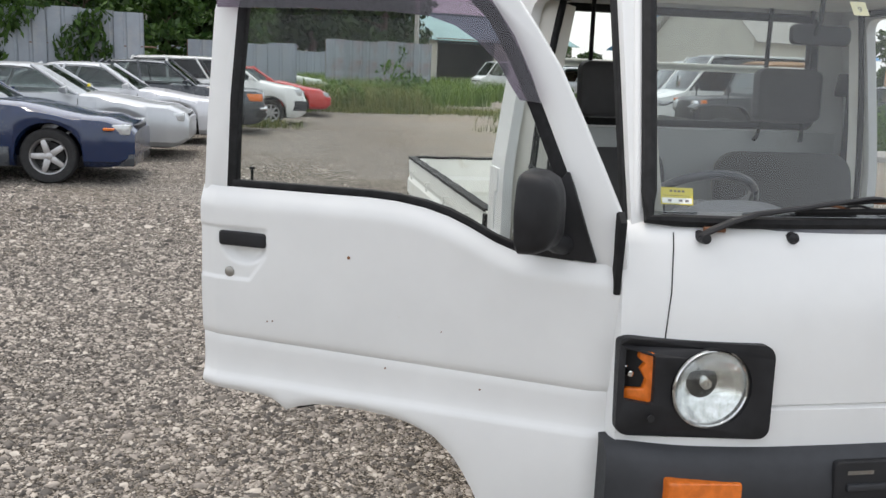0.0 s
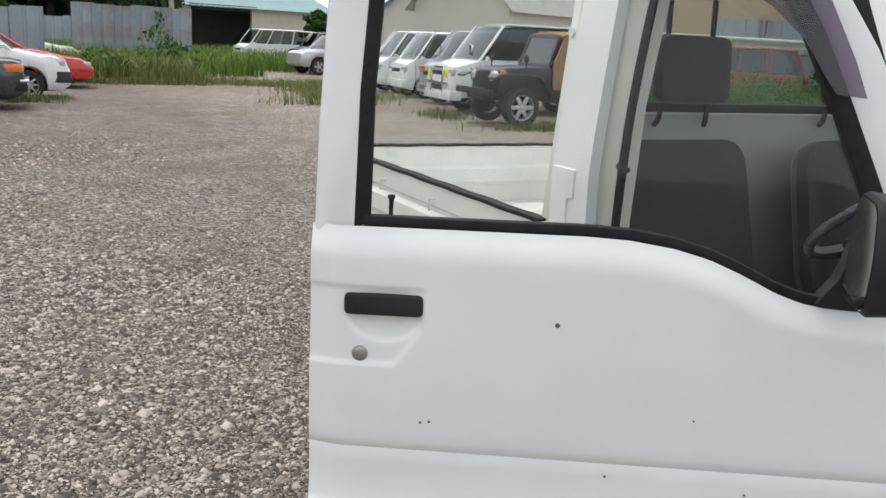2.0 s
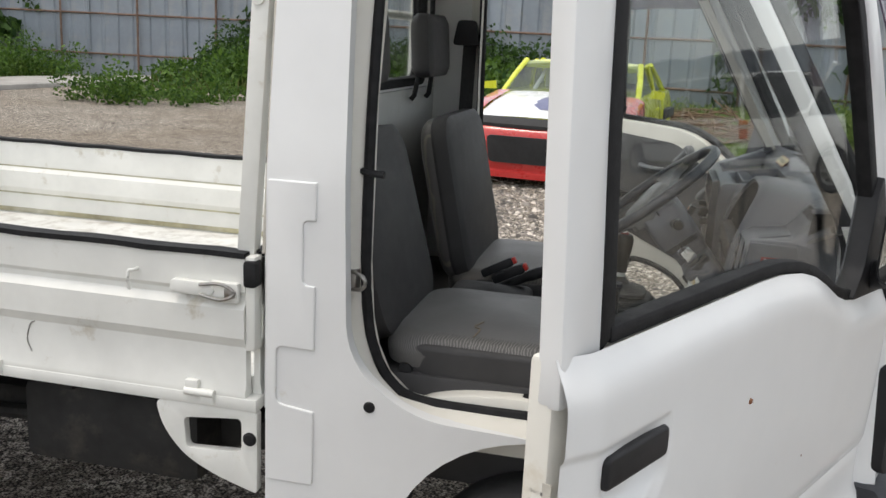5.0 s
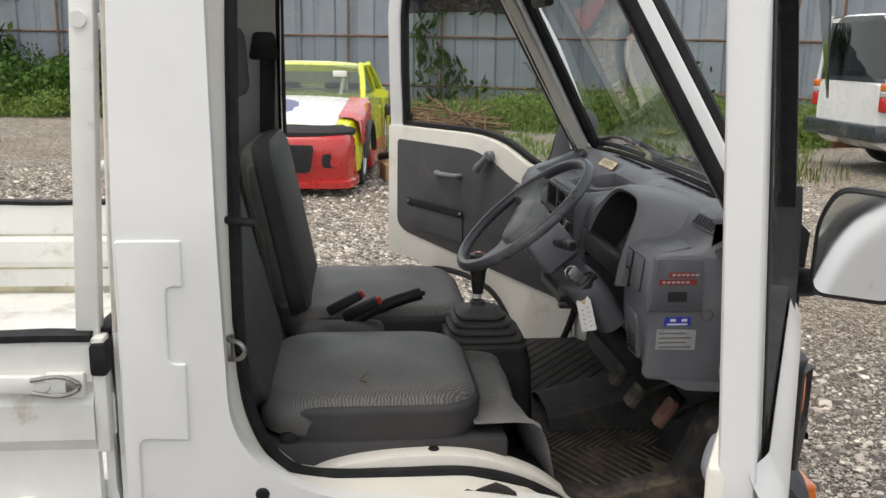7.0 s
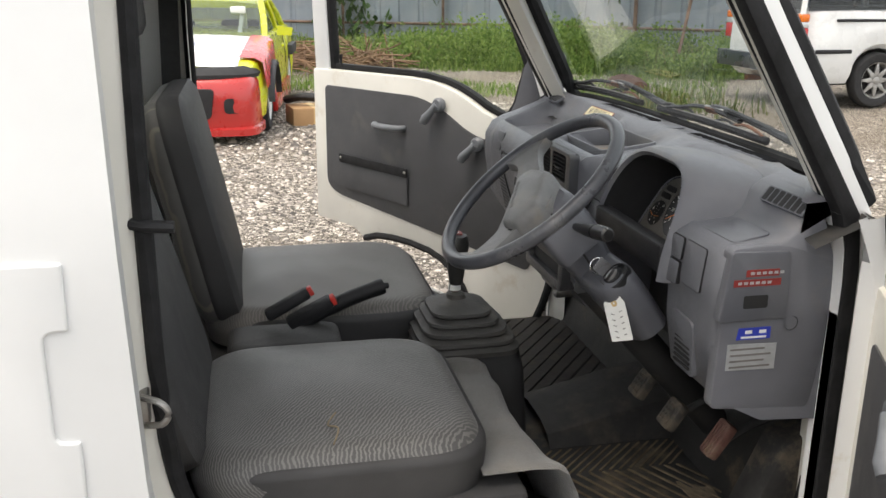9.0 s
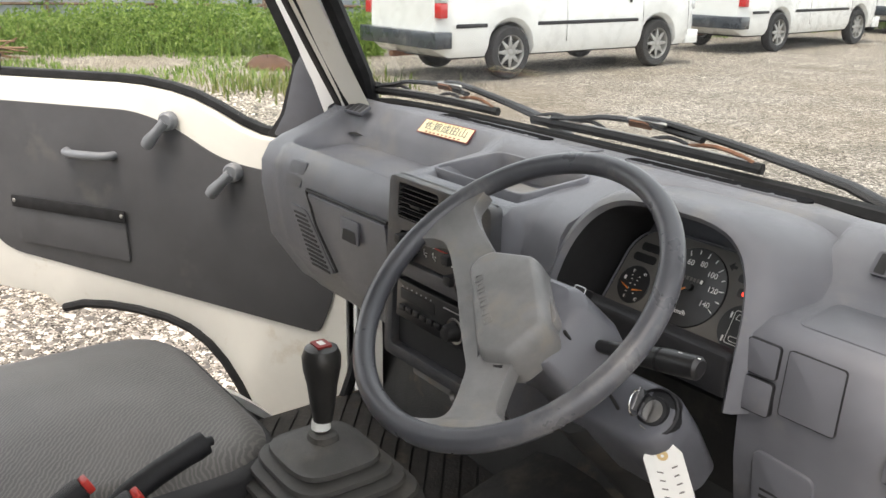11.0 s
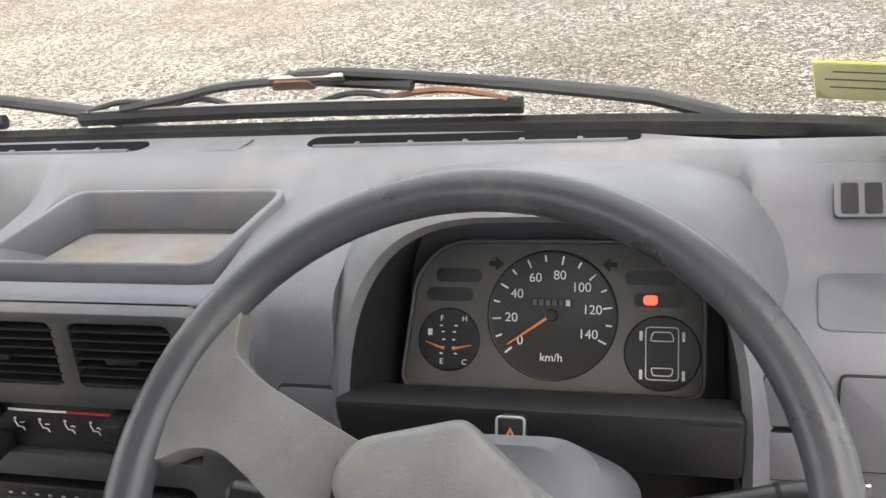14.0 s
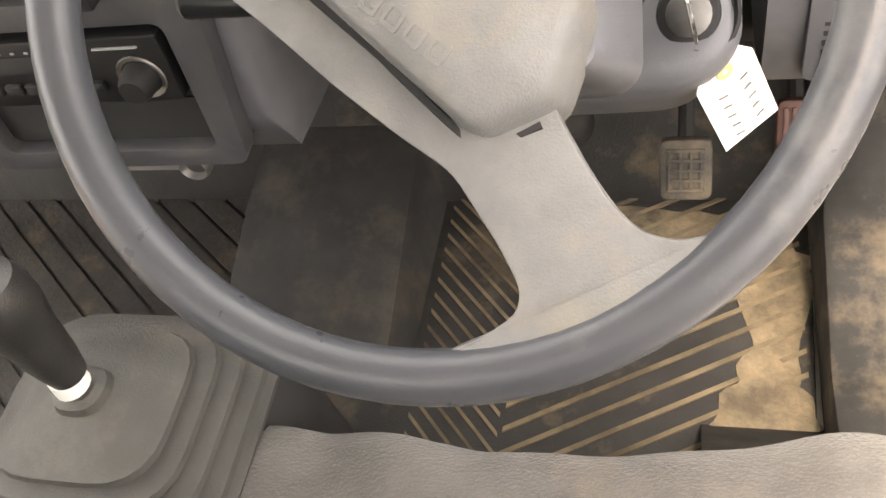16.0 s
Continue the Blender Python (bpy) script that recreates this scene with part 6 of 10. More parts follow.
hood = loft([arch_ring(-0.215, 0.205, 0.160), arch_ring(-0.27, 0.190, 0.172), arch_ring(-0.335, 0.162, 0.180, drop=-0.055), arch_ring(-0.358, 0.146, 0.178, drop=-0.062), arch_ring(-0.364, 0.139, 0.172, drop=-0.060), arch_ring(-0.360, 0.133, 0.166, drop=-0.058)], False, False)
hood = part("instrument_hood", hood, M_DASH, dash, "rounded hood over the instruments", sharp=60)
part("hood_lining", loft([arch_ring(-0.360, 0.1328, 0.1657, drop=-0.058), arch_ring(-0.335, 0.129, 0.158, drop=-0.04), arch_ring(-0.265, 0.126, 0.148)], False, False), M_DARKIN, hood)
lower = part("lower_panel", slab(rounded([(0.222, 0.982), (0.497, 0.982), (0.497, 1.029), (0.222, 1.029)], 0.006), fx, -0.419, -0.392, b=0.005), M_PLASTIC, dash, "black panel below the instruments")
part("cluster_shelf", slab([(-0.410, 1.024), (-0.343, 0.988), (-0.343, 0.978), (-0.410, 1.012)], YZ, 0.234, 0.492, b=0.002), M_TROUGH, lower, "dusty dark ledge in front of the instruments")
CF = axes((0.363, -0.317, 1.043), (1, 0, 0), (0, 0.48, 0.877))
cl = part("instrument_panel", slab(rounded([(-0.115, -0.056), (0.109, -0.056), (0.109, 0.022), (0.084, 0.054), (-0.078, 0.054), (-0.104, 0.030)], [0.012, 0.012, 0.03, 0.03, 0.03, 0.03], 6), XY, -0.010, 0.0, b=0.001), M_CLUSTER, dash, "grey instrument panel", m=CF)
part("cluster_rim", tube([Vector((*p, 0.001)) for p in rounded([(-0.1165, -0.0575), (0.1105, -0.0575), (0.1105, 0.023), (0.085, 0.0555), (-0.079, 0.0555), (-0.1055, 0.031)], [0.013, 0.013, 0.03, 0.03, 0.03, 0.03], 6)], 0.0014, 6, True), M_DASH2, cl)
spd = part("speedometer", lathe([(0.0, 0.0010), (0.0465, 0.0010), (0.048, 0.0016), (0.049, 0.0)], "z", 48, (0, 0, 0)), M_BLACKGLOSS, cl, "black speedometer with white figures")
ang = lambda v: radians(219.5 - 246 * v / 140)
for v in range(0, 141, 20):
    a = ang(v)
    words(str(v), 0.0098, pose(0.0305 * math.cos(a), 0.0305 * math.sin(a), 0.0014), M_PRINTW, spd, "figure")
for v in range(0, 141, 10):
    a, w = ang(v), 0.0013
    r0, r1 = (0.0385 if v % 20 == 0 else 0.0405), 0.0452
    d, q = Vector((math.cos(a), math.sin(a))), Vector((-math.sin(a), math.cos(a)))
    part("dial_tick", slab([tuple(d * r0 - q * w / 2), tuple(d * r1 - q * w / 2), tuple(d * r1 + q * w / 2), tuple(d * r0 + q * w / 2)], XY, 0.0011, 0.0015), M_PRINTW, spd)
words("km/h", 0.0085, pose(0.0, -0.0315, 0.0014), M_PRINTW, spd, "unit")
part("odometer", box(-0.016, 0.016, 0.0065, 0.0125, 0.001, 0.0014, 0), M_DARKIN, spd)
for i in range(6):
    part("odometer_digit", box(-0.0145 + i * 0.005, -0.0112 + i * 0.005, 0.0072, 0.0118, 0.0013, 0.0017, 0), M_CLUSTER if i < 5 else M_PRINTW, spd)
a = ang(3)
part("needle", slab([(0.0, 0.0015), (0.0, -0.0015), (0.040 * math.cos(a), 0.040 * math.sin(a) - 0.0005), (0.040 * math.cos(a), 0.040 * math.sin(a) + 0.0005)], XY, 0.0035, 0.0045), M_NEEDLE, spd, "orange needle")
part("needle_hub", lathe([(0, 0.0055), (0.004, 0.005), (0.005, 0.001)], "z", 16), M_BLACKGLOSS, spd)
fg = part("fuel_gauge", lathe([(0.0, 0.0010), (0.0235, 0.0010), (0.0245, 0.0)], "z", 36, (-0.0790, -0.0205, 0)), M_BLACKGLOSS, cl)
for sx in (-1, 1):
    for i in range(5):
        th = radians(-52 + 26 * i)
        p = Vector((-0.0790 + sx * (-0.0085 + 0.0 * i) + sx * 0.0045 * math.cos(th), -0.0205 + 0.0135 * math.sin(th), 0.0013))
        part("dial_tick", box(p.x - 0.0012, p.x + 0.0012, p.y - 0.0005, p.y + 0.0005, 0.0012, 0.0016, 0), M_PRINTW, fg)
    part("needle", slab([(-0.079 + sx * 0.003, -0.0265), (-0.079 + sx * 0.0035, -0.0285), (-0.079 + sx * 0.018 * (1 if sx < 0 else 1), -0.0225 if sx < 0 else -0.0245), (-0.079 + sx * 0.018, -0.0220 if sx < 0 else -0.0240)], XY, 0.0025, 0.0032), M_NEEDLE, fg)
for ch, x, y in (("F", -0.0845, -0.0045), ("H", -0.0665, -0.0045), ("E", -0.0845, -0.0375), ("C", -0.0665, -0.0375)):
    words(ch, 0.0058, pose(x, y, 0.0014), M_PRINTW, fg, "figure")
part("pump_mark", box(-0.0955, -0.0920, -0.0175, -0.0125, 0.0012, 0.0016, 0), M_PRINTW, fg)
cp = part("door_lamp_panel", lathe([(0.0, 0.0010), (0.0265, 0.0010), (0.0275, 0.0)], "z", 36, (0.0805, -0.0255, 0)), M_BLACKGLOSS, cl)
for o in (rounded([(-0.0115, -0.019), (0.0115, -0.019), (0.0115, 0.019), (-0.0115, 0.019)], 0.003), rounded([(-0.0085, 0.009), (0.0085, 0.009), (0.0065, 0.0155), (-0.0065, 0.0155)], 0.002), rounded([(-0.0065, -0.0160), (0.0065, -0.0160), (0.0080, -0.0105), (-0.0080, -0.0105)], 0.002)):
    part("lamp_outline", tube([Vector((0.0805 + p[0], -0.0255 + p[1], 0.0013)) for p in o], 0.00045, 4, True), M_PRINTW, cp)
for sx in (-1, 1):
    for y in (-0.0155, 0.0125):
        part("lamp_wheel", box(0.0805 + sx * 0.0150 - 0.0011, 0.0805 + sx * 0.0150 + 0.0011, -0.0255 + y - 0.0035, -0.0255 + y + 0.0035, 0.0012, 0.0017, 0), M_PRINTW, cp)
for x, y in ((-0.0720, 0.0290), (-0.0780, 0.0145), (0.0720, 0.0290), (0.0780, 0.0130)):
    part("lamp_window", slab(rounded([(x - 0.0175, y - 0.0052), (x + 0.0175, y - 0.0052), (x + 0.0175, y + 0.0052), (x - 0.0175, y + 0.0052)], 0.0045), XY, 0.0, 0.0008), M_BLACKGLOSS, cl)
part("brake_lamp", slab(rounded([(0.0670, 0.0095), (0.0770, 0.0095), (0.0770, 0.0163), (0.0670, 0.0163)], 0.003), XY, 0.0008, 0.0014), M_REDLAMP, cl, "lit red brake warning lamp")
for sx in (-1, 1):
    part("turn_arrow", slab([(sx * 0.0370, 0.0382), (sx * 0.0430, 0.0435), (sx * 0.0430, 0.0400), (sx * 0.0480, 0.0400), (sx * 0.0480, 0.0364), (sx * 0.0430, 0.0364), (sx * 0.0430, 0.0330)], XY, 0.0003, 0.0010), M_DARKIN, cl)

# switch blanks and panels beside the hood
lean_face = lambda a, b2, c: Vector((a, c + (0.17 * (b2 - 1.035) if a < 0.3 else 0.11 * (b2 - 1.02)), b2))
for x0, x1, z0, z1, y in ((0.178, 0.221, 1.037, 1.069, -0.4035), (0.178, 0.221, 0.999, 1.032, -0.4095), (0.507, 0.543, 1.018, 1.052, -0.4050), (0.507, 0.543, 0.980, 1.014, -0.4060), (0.552, 0.611, 0.988, 1.053, -0.4036)):
    gap = part("blank_gap", slab(rounded([(x0 - 0.0008, z0 - 0.0008), (x1 + 0.0008, z0 - 0.0008), (x1 + 0.0008, z1 + 0.0008), (x0 - 0.0008, z1 + 0.0008)], 0.005), lean_face, y - 0.0004, -0.39), M_PLASTIC, dash)
    part("switch_blank", slab(rounded([(x0, z0), (x1, z0), (x1, z1), (x0, z1)], 0.004), lean_face, y - 0.0010, -0.39, b=0.0008), M_DASH, gap)
lg = part("lower_grille", slab(rounded([(0.530, 0.845), (0.598, 0.845), (0.598, 0.935), (0.530, 0.940)], 0.01), lambda a, b2, c: Vector((a, c + 0.12 * max(0, 0.92 - b2), b2)), -0.4065, -0.39, b=0.002), M_DASH2, dash)
# slits are near-black bars, shaded by colour and not cut through
for i in range(8):
    part("grille_slit", box(0.540, 0.590, -0.4025, -0.3995, 0.856 + i * 0.008, 0.8595 + i * 0.008, 0), M_DARKIN, lg)
part("ledge_pocket", slab(rounded([(0.540, -0.376), (0.640, -0.376), (0.640, -0.318), (0.546, -0.318)], 0.010), lambda a, b2, c: Vector((a, b2, c + lerp(1.0815, 1.0705, (-0.318 - b2) / 0.058))), -0.003, 0.0012, b=0.001), M_DASH2, dash)
# end face with fuse lid and labels
ex = lambda a, b2, c: Vector((c + 0.048, a - 0.011, b2))
fl = part("fuse_lid", slab(rounded([(-0.398, 0.966), (-0.292, 0.966), (-0.296, 1.066), (-0.385, 1.068)], 0.006), ex, 0.612, 0.6285, b=0.002), M_DASH2, dash, "grey fuse box lid")
part("lid_latch", slab(rounded([(-0.362, 0.985), (-0.325, 0.985), (-0.325, 1.004), (-0.362, 1.004)], 0.003), ex, 0.626, 0.6292), M_DARKIN, fl)
for z0, z1, a, b2 in ((1.032, 1.042, -0.362, -0.312), (1.018, 1.028, -0.380, -0.308)):
    part("label_red", slab([(a, z0), (b2, z0), (b2, z1), (a, z1)], ex, 0.6284, 0.6294), M_REDLABEL, fl, "torn red label with silver print")
    for i in range(6):
        part("print_bar", slab([(a + 0.006 + i * 0.009, z0 + 0.003), (a + 0.012 + i * 0.009, z0 + 0.003), (a + 0.012 + i * 0.009, z1 - 0.003), (a + 0.006 + i * 0.009, z1 - 0.003)], ex, 0.6293, 0.6297), M_SILVERLABEL, fl)
part("end_panel", slab(rounded([(-0.395, 0.83), (-0.235, 0.818), (-0.20, 1.04), (-0.296, 1.075), (-0.385, 1.072)], 0.012), ex, 0.600, 0.6235, b=0.004), M_DASH, dash, "grey dashboard end panel")
part("label_blue", slab([(-0.365, 0.936), (-0.312, 0.936), (-0.312, 0.954), (-0.362, 0.954)], ex, 0.6233, 0.6242), M_BLUE, dash, "blue sticker")
part("print_bar", slab([(-0.358, 0.938), (-0.318, 0.938), (-0.318, 0.941), (-0.358, 0.941)], ex, 0.6241, 0.6246), M_PRINTW, dash)
for y in (-0.352, -0.330):
    part("print_bar", slab([(y, 0.945), (y + 0.011, 0.945), (y + 0.011, 0.950), (y, 0.950)], ex, 0.6241, 0.6246), M_PRINTW, dash)
part("label_silver", slab([(-0.377, 0.890), (-0.300, 0.888), (-0.300, 0.928), (-0.377, 0.930)], ex, 0.6233, 0.6242), M_SILVERLABEL, dash, "silver printed label")
for i in range(4):
    part("print_bar", slab([(-0.372, 0.893 + i * 0.009), (-0.308 - 0.01 * (i % 2), 0.893 + i * 0.009), (-0.308 - 0.01 * (i % 2), 0.896 + i * 0.009), (-0.372, 0.896 + i * 0.009)], ex, 0.6241, 0.6245), M_PRINT, dash)
# hole is a near-black disc, its shade painted on the end face
part("screw_hole", lathe([(0.0, 0.0), (0.010, 0.0), (0.011, 0.0015)], "x", 16, (0.6712, -0.292, 0.957)), M_DARKIN, dash)

# ---- steering ----
WC, WT = Vector((0.356, -0.590, 1.094)), radians(39.5)
WY = Matrix.Rotation(radians(1.7), 4, "Z")
WM = Matrix.Translation(WC) @ WY @ Matrix(((1, 0, 0, 0), (0, math.cos(WT), -math.sin(WT), 0), (0, math.sin(WT), math.cos(WT), 0), (0, 0, 0, 1)))
sw = part("steering_wheel", tube([(0.169 * math.cos(2 * math.pi * i / 72), 0.169 * math.sin(2 * math.pi * i / 72), 0) for i in range(72)], 0.0118, 14, True), M_WHEEL, truck, "worn grey two-spoke steering wheel", m=WM)
band = [(-0.124, 0.102), (-0.1275, 0.074), (-0.111, 0.061), (-0.079, 0.045), (-0.050, 0.031), (0.000, 0.042), (0.060, 0.000), (0.050, -0.060), (0.065, -0.088), (0.076, -0.104), (0.086, -0.113), (0.100, -0.116), (0.116, -0.112),
        (0.095, -0.138), (0.060, -0.156), (0.022, -0.165), (0.004, -0.160), (0.026, -0.151), (0.037, -0.143), (0.038, -0.134), (0.030, -0.119), (0.008, -0.086), (-0.015, -0.070), (-0.043, -0.048), (-0.073, -0.021), (-0.115, 0.014), (-0.130, 0.024), (-0.145, 0.0225), (-0.157, 0.014), (-0.167, 0.014), (-0.166, 0.030), (-0.160, 0.055), (-0.142, 0.088)]
bm = slab(rounded(band, 0.008, 3), lambda a, b2, c: Vector((a, b2, c - 0.030 * (1 - min(1, (a * a + b2 * b2) / 0.028)) ** 0.8)), -0.010, 0.008, b=0.006, seg=3)
part("spoke", bm, M_PAD, sw, "worn dusty grey spokes")
pad = rounded([(-0.064, 0.005), (-0.063, 0.020), (-0.052, 0.033), (0.001, 0.046), (0.028, 0.023), (0.068, -0.016), (0.066, -0.030), (0.054, -0.063), (0.026, -0.075), (0.017, -0.072)], 0.006, 3)
pc = Vector((-0.004, -0.010))
rings = [[Vector((pc.x + (p[0] - pc.x) * k, pc.y + (p[1] - pc.y) * k, h + 0.057 * k * (p[1] - p[0]))) for p in pad] for h, k in ((-0.040, 1.0), (-0.016, 1.0), (-0.009, 0.985), (-0.002, 0.945), (0.0015, 0.90), (0.0035, 0.84), (0.0045, 0.5), (0.005, 0.2))]
pd = part("horn_pad", loft(rings), M_PAD, sw, "worn grey horn pad with raised letter shapes", sharp=60)
part("pad_gap", tube([(-0.050, 0.0340, -0.0185), (-0.0650, 0.021, -0.0180), (-0.0660, 0.004, -0.0180), (-0.022, -0.0365, -0.0195), (0.016, -0.0740, -0.0165), (0.026, -0.0770, -0.0160), (0.046, -0.0685, -0.0160)], 0.0024, 6), M_DARKIN, sw)
dirn = Vector((0.048, -0.039)).normalized()
up2 = Vector((-dirn.y, dirn.x))
for i in range(6):
    c = Vector((-0.0375, -0.0065)) + dirn * (0.0112 * i) + up2 * 0.003
    pts = rounded([tuple(c + dirn * a + up2 * b2) for a, b2 in ((-0.0042, -0.0050), (0.0042, -0.0050), (0.0042, 0.0050), (-0.0042, 0.0050))], 0.0016)
    hole = [tuple(c + (Vector(q) - c) * 0.62) for q in pts]
    part("raised_mark", slab(pts, lambda a, b2, h: Vector((a, b2, h + 0.057 * (b2 - a))), 0.0005, 0.0054, [hole], b=0.0), M_PAD, pd)
AX = Vector((0, math.sin(WT), -math.cos(WT)))
UPC = Vector((0, math.cos(WT), math.sin(WT)))


def C(a, b2, d): return WC + WY @ (Vector((a, 0, 0)) + UPC * b2 + AX * d)


shape = rounded([(-1, -1), (1, -1), (1, 0.70), (0.74, 1), (-0.55, 1), (-1, 0.55)], 0.25, 4)
col = part("column_cover", loft([[C(a * w * (0.60 if a < 0 else 1.0), b2 * h + o, d) for a, b2 in shape] for d, w, h, o in ((0.030, 0.052, 0.038, 0.0), (0.038, 0.066, 0.045, 0.0), (0.080, 0.084, 0.047, 0.000), (0.115, 0.080, 0.045, 0.0), (0.135, 0.042, 0.040, 0.004), (0.21, 0.034, 0.032, 0.0), (0.30, 0.030, 0.028, 0.0))]), M_DASH2, truck, "grey steering column cover")
part("column_seam", tube([C(0.0665, -0.005, 0.03), C(0.0685, -0.005, 0.12), C(0.069, -0.012, 0.22)], 0.0018, 6), M_DARKIN, col)
part("column_tube", tube([C(0, 0, 0.0), C(0, 0, 0.05)], 0.022, 12), M_PLASTIC, col)
HZ = axes((0.366, -0.501, 1.071), (1, 0, 0), (0, 0.45, 0.89))
sq = rounded([(-0.0078, -0.010), (0.0078, -0.010), (0.0078, 0.010), (-0.0078, 0.010)], 0.0025)
hz = part("hazard_switch", slab(sq, XY, -0.012, 0.002, b=0.0015), M_BLACKGLOSS, col, "hazard switch with a red triangle", m=HZ)
part("switch_rim", tube([Vector((a, b2, 0.002)) for a, b2 in sq], 0.0008, 5, True), M_SILVERLABEL, hz)
part("warning_triangle", slab([(-0.0050, -0.0045), (0.0050, -0.0045), (0.0, 0.0045)], XY, 0.002, 0.0028, [[(-0.0027, -0.0030), (0.0027, -0.0030), (0.0, 0.0020)]]), M_NEEDLE, hz)
stk = part("lamp_stalk", tube([C(0.055, 0.010, 0.072), C(0.085, 0.012, 0.070), C(0.120, 0.016, 0.066), C(0.160, 0.022, 0.062), C(0.190, 0.026, 0.060), C(0.193, 0.026, 0.060)], [0.0062, 0.0066, 0.0096, 0.0118, 0.0112, 0.008], 14), M_BLACKGLOSS, col, "black lamp stalk")
part("stalk_collar", tube([C(0.150, 0.0205, 0.0630), C(0.1525, 0.0208, 0.0629)], 0.0119, 14), M_RUBBER, stk)
for d in (0.010, 0.026, 0.036):
    part("stalk_mark", tube([C(0.163 + d * 0.7, 0.0285 + d * 0.06, 0.0515), C(0.167 + d * 0.7, 0.0290 + d * 0.06, 0.0515)], 0.0008, 5), M_PRINTW, stk)
part("stalk_boot", tube([C(0.045, 0.009, 0.073), C(0.072, 0.011, 0.071)], [0.015, 0.0095], 10), M_DARKIN, col)
part("wiper_stalk", tube([C(-0.040, 0.006, 0.082), C(-0.09, 0.008, 0.082), C(-0.125, 0.010, 0.080), C(-0.148, 0.012, 0.078), C(-0.151, 0.012, 0.078)], [0.007, 0.007, 0.008, 0.0095, 0.007], 12), M_BLACKGLOSS, col, "black wiper stalk")
# ignition lock beside the column, with its key
round8 = circle(1.0, 28)
pod = rounded([(-1, -1), (0.72, -1), (1, -0.4), (1, 0.6), (0.7, 1), (-1, 1)], 0.34, 5)
bmi = loft([[C(0.050 + a * w, b2 * h + o, d) for a, b2 in pod] for d, w, h, o in ((0.1655, 0.068, 0.024, 0.002), (0.1665, 0.076, 0.030, 0.002), (0.170, 0.081, 0.034, 0.002), (0.178, 0.084, 0.037, 0.002), (0.22, 0.083, 0.037, 0.002), (0.29, 0.074, 0.033, 0.002))])
part("lock_housing", bmi, M_DASH2, truck, "grey lower column cover round the ignition lock", sharp=60)
KF = axes((0.458, -0.474, 0.966), (0.94, 0.28, 0.20), (-0.10, 0.66, 0.74))
ig = part("ignition_lock", lathe([(0.0, 0.008), (0.013, 0.008), (0.0165, 0.0075), (0.018, 0.003), (0.024, 0.002), (0.026, 0.005), (0.028, 0.003), (0.0285, -0.008)], "z", 28), M_PLASTIC, truck, "black ignition lock", m=KF)
part("lock_face", lathe([(0.0, 0.0095), (0.011, 0.0095), (0.0125, 0.0085)], "z", 20), M_DARKSTEEL, ig)
part("ignition_key", slab(rounded([(-0.0012, 0.013), (0.0012, 0.013), (0.0012, 0.02), (0.0012, 0.044), (-0.0012, 0.044)], 0.0003), lambda a, b2, c: Vector((a, c * 1.0, b2)), -0.012, 0.012, b=0.0), M_CHROME, ig, "silver key in the lock")
part("key_ring", tube([(0.0, -0.004 + 0.013 * math.sin(a), 0.040 + 0.013 * math.cos(a)) for a in [2 * math.pi * i / 20 for i in range(20)]], 0.0009, 5, True), M_CHROME, ig)
part("column_lower", tube([C(0.0, -0.02, 0.20), C(0.0, -0.01, 0.40), (0.33, -0.20, 0.62)], 0.03, 10), M_UNDER, truck)
part("knee_panel", slab([(0.195, 0.80), (0.52, 0.80), (0.52, 0.91), (0.195, 0.91)], fx, -0.30, -0.26, b=0.004), M_UNDER, dash)

# paper tag that hangs from the key
tag = thing("key_tag", "white paper tag hanging on a thread from the ignition key", "tag", (0.4275, -0.470, 0.976), 36)
tc = part("card", slab([(-0.012, 0.008), (-0.020, -0.004), (-0.020, -0.066), (0.020, -0.066), (0.020, -0.004), (0.012, 0.008)], lambda a, b2, c: Vector((a, c + 0.03 * b2, b2)), -0.0004, 0.0004), M_CARD, tag, m=pose(0, 0, 0, 0, -20, 0))
part("eyelet", lathe([(0.0018, -0.0012), (0.0055, -0.0010), (0.0060, 0.0)], "y", 18, (0, 0, -0.004)), M_TAN, tc)
part("thread", tube([(0, 0, -0.003), (-0.004, 0.004, 0.016), (-0.012, -0.006, 0.036)], 0.0006, 5), M_PRINT, tc)
for i in range(5):
    part("pen_stroke", slab([(-0.010 + 0.001 * (i % 2), -0.020 - 0.0095 * i), (-0.004, -0.022 - 0.0095 * i), (-0.004, -0.0232 - 0.0095 * i), (-0.010, -0.0212 - 0.0095 * i)], lambda a, b2, c: Vector((a, c + 0.03 * b2, b2)), -0.0010, -0.0004), M_PRINT, tc)
    part("pen_stroke", slab([(0.006, -0.018 - 0.0095 * i), (0.012 - 0.002 * (i % 2), -0.0165 - 0.0095 * i), (0.012, -0.0178 - 0.0095 * i), (0.006, -0.0193 - 0.0095 * i)], lambda a, b2, c: Vector((a, c + 0.03 * b2, b2)), -0.0010, -0.0004), M_PRINT, tc)

# the cabin's fittings stand as one block in the shell
SHELL = ("wheel_hump", "seat_belt", "head_restraint", "restraint_bar", "back_lining", "cab_floor", "bulkhead", "seat_box", "recliner_lever")
for ob in CABIN_START.symmetric_difference(truck.children):
    if ob.name.split(".")[0] not in SHELL:
        ob.matrix_basis = Matrix.Translation((-0.049, 0.011, 0.0)) @ ob.matrix_basis

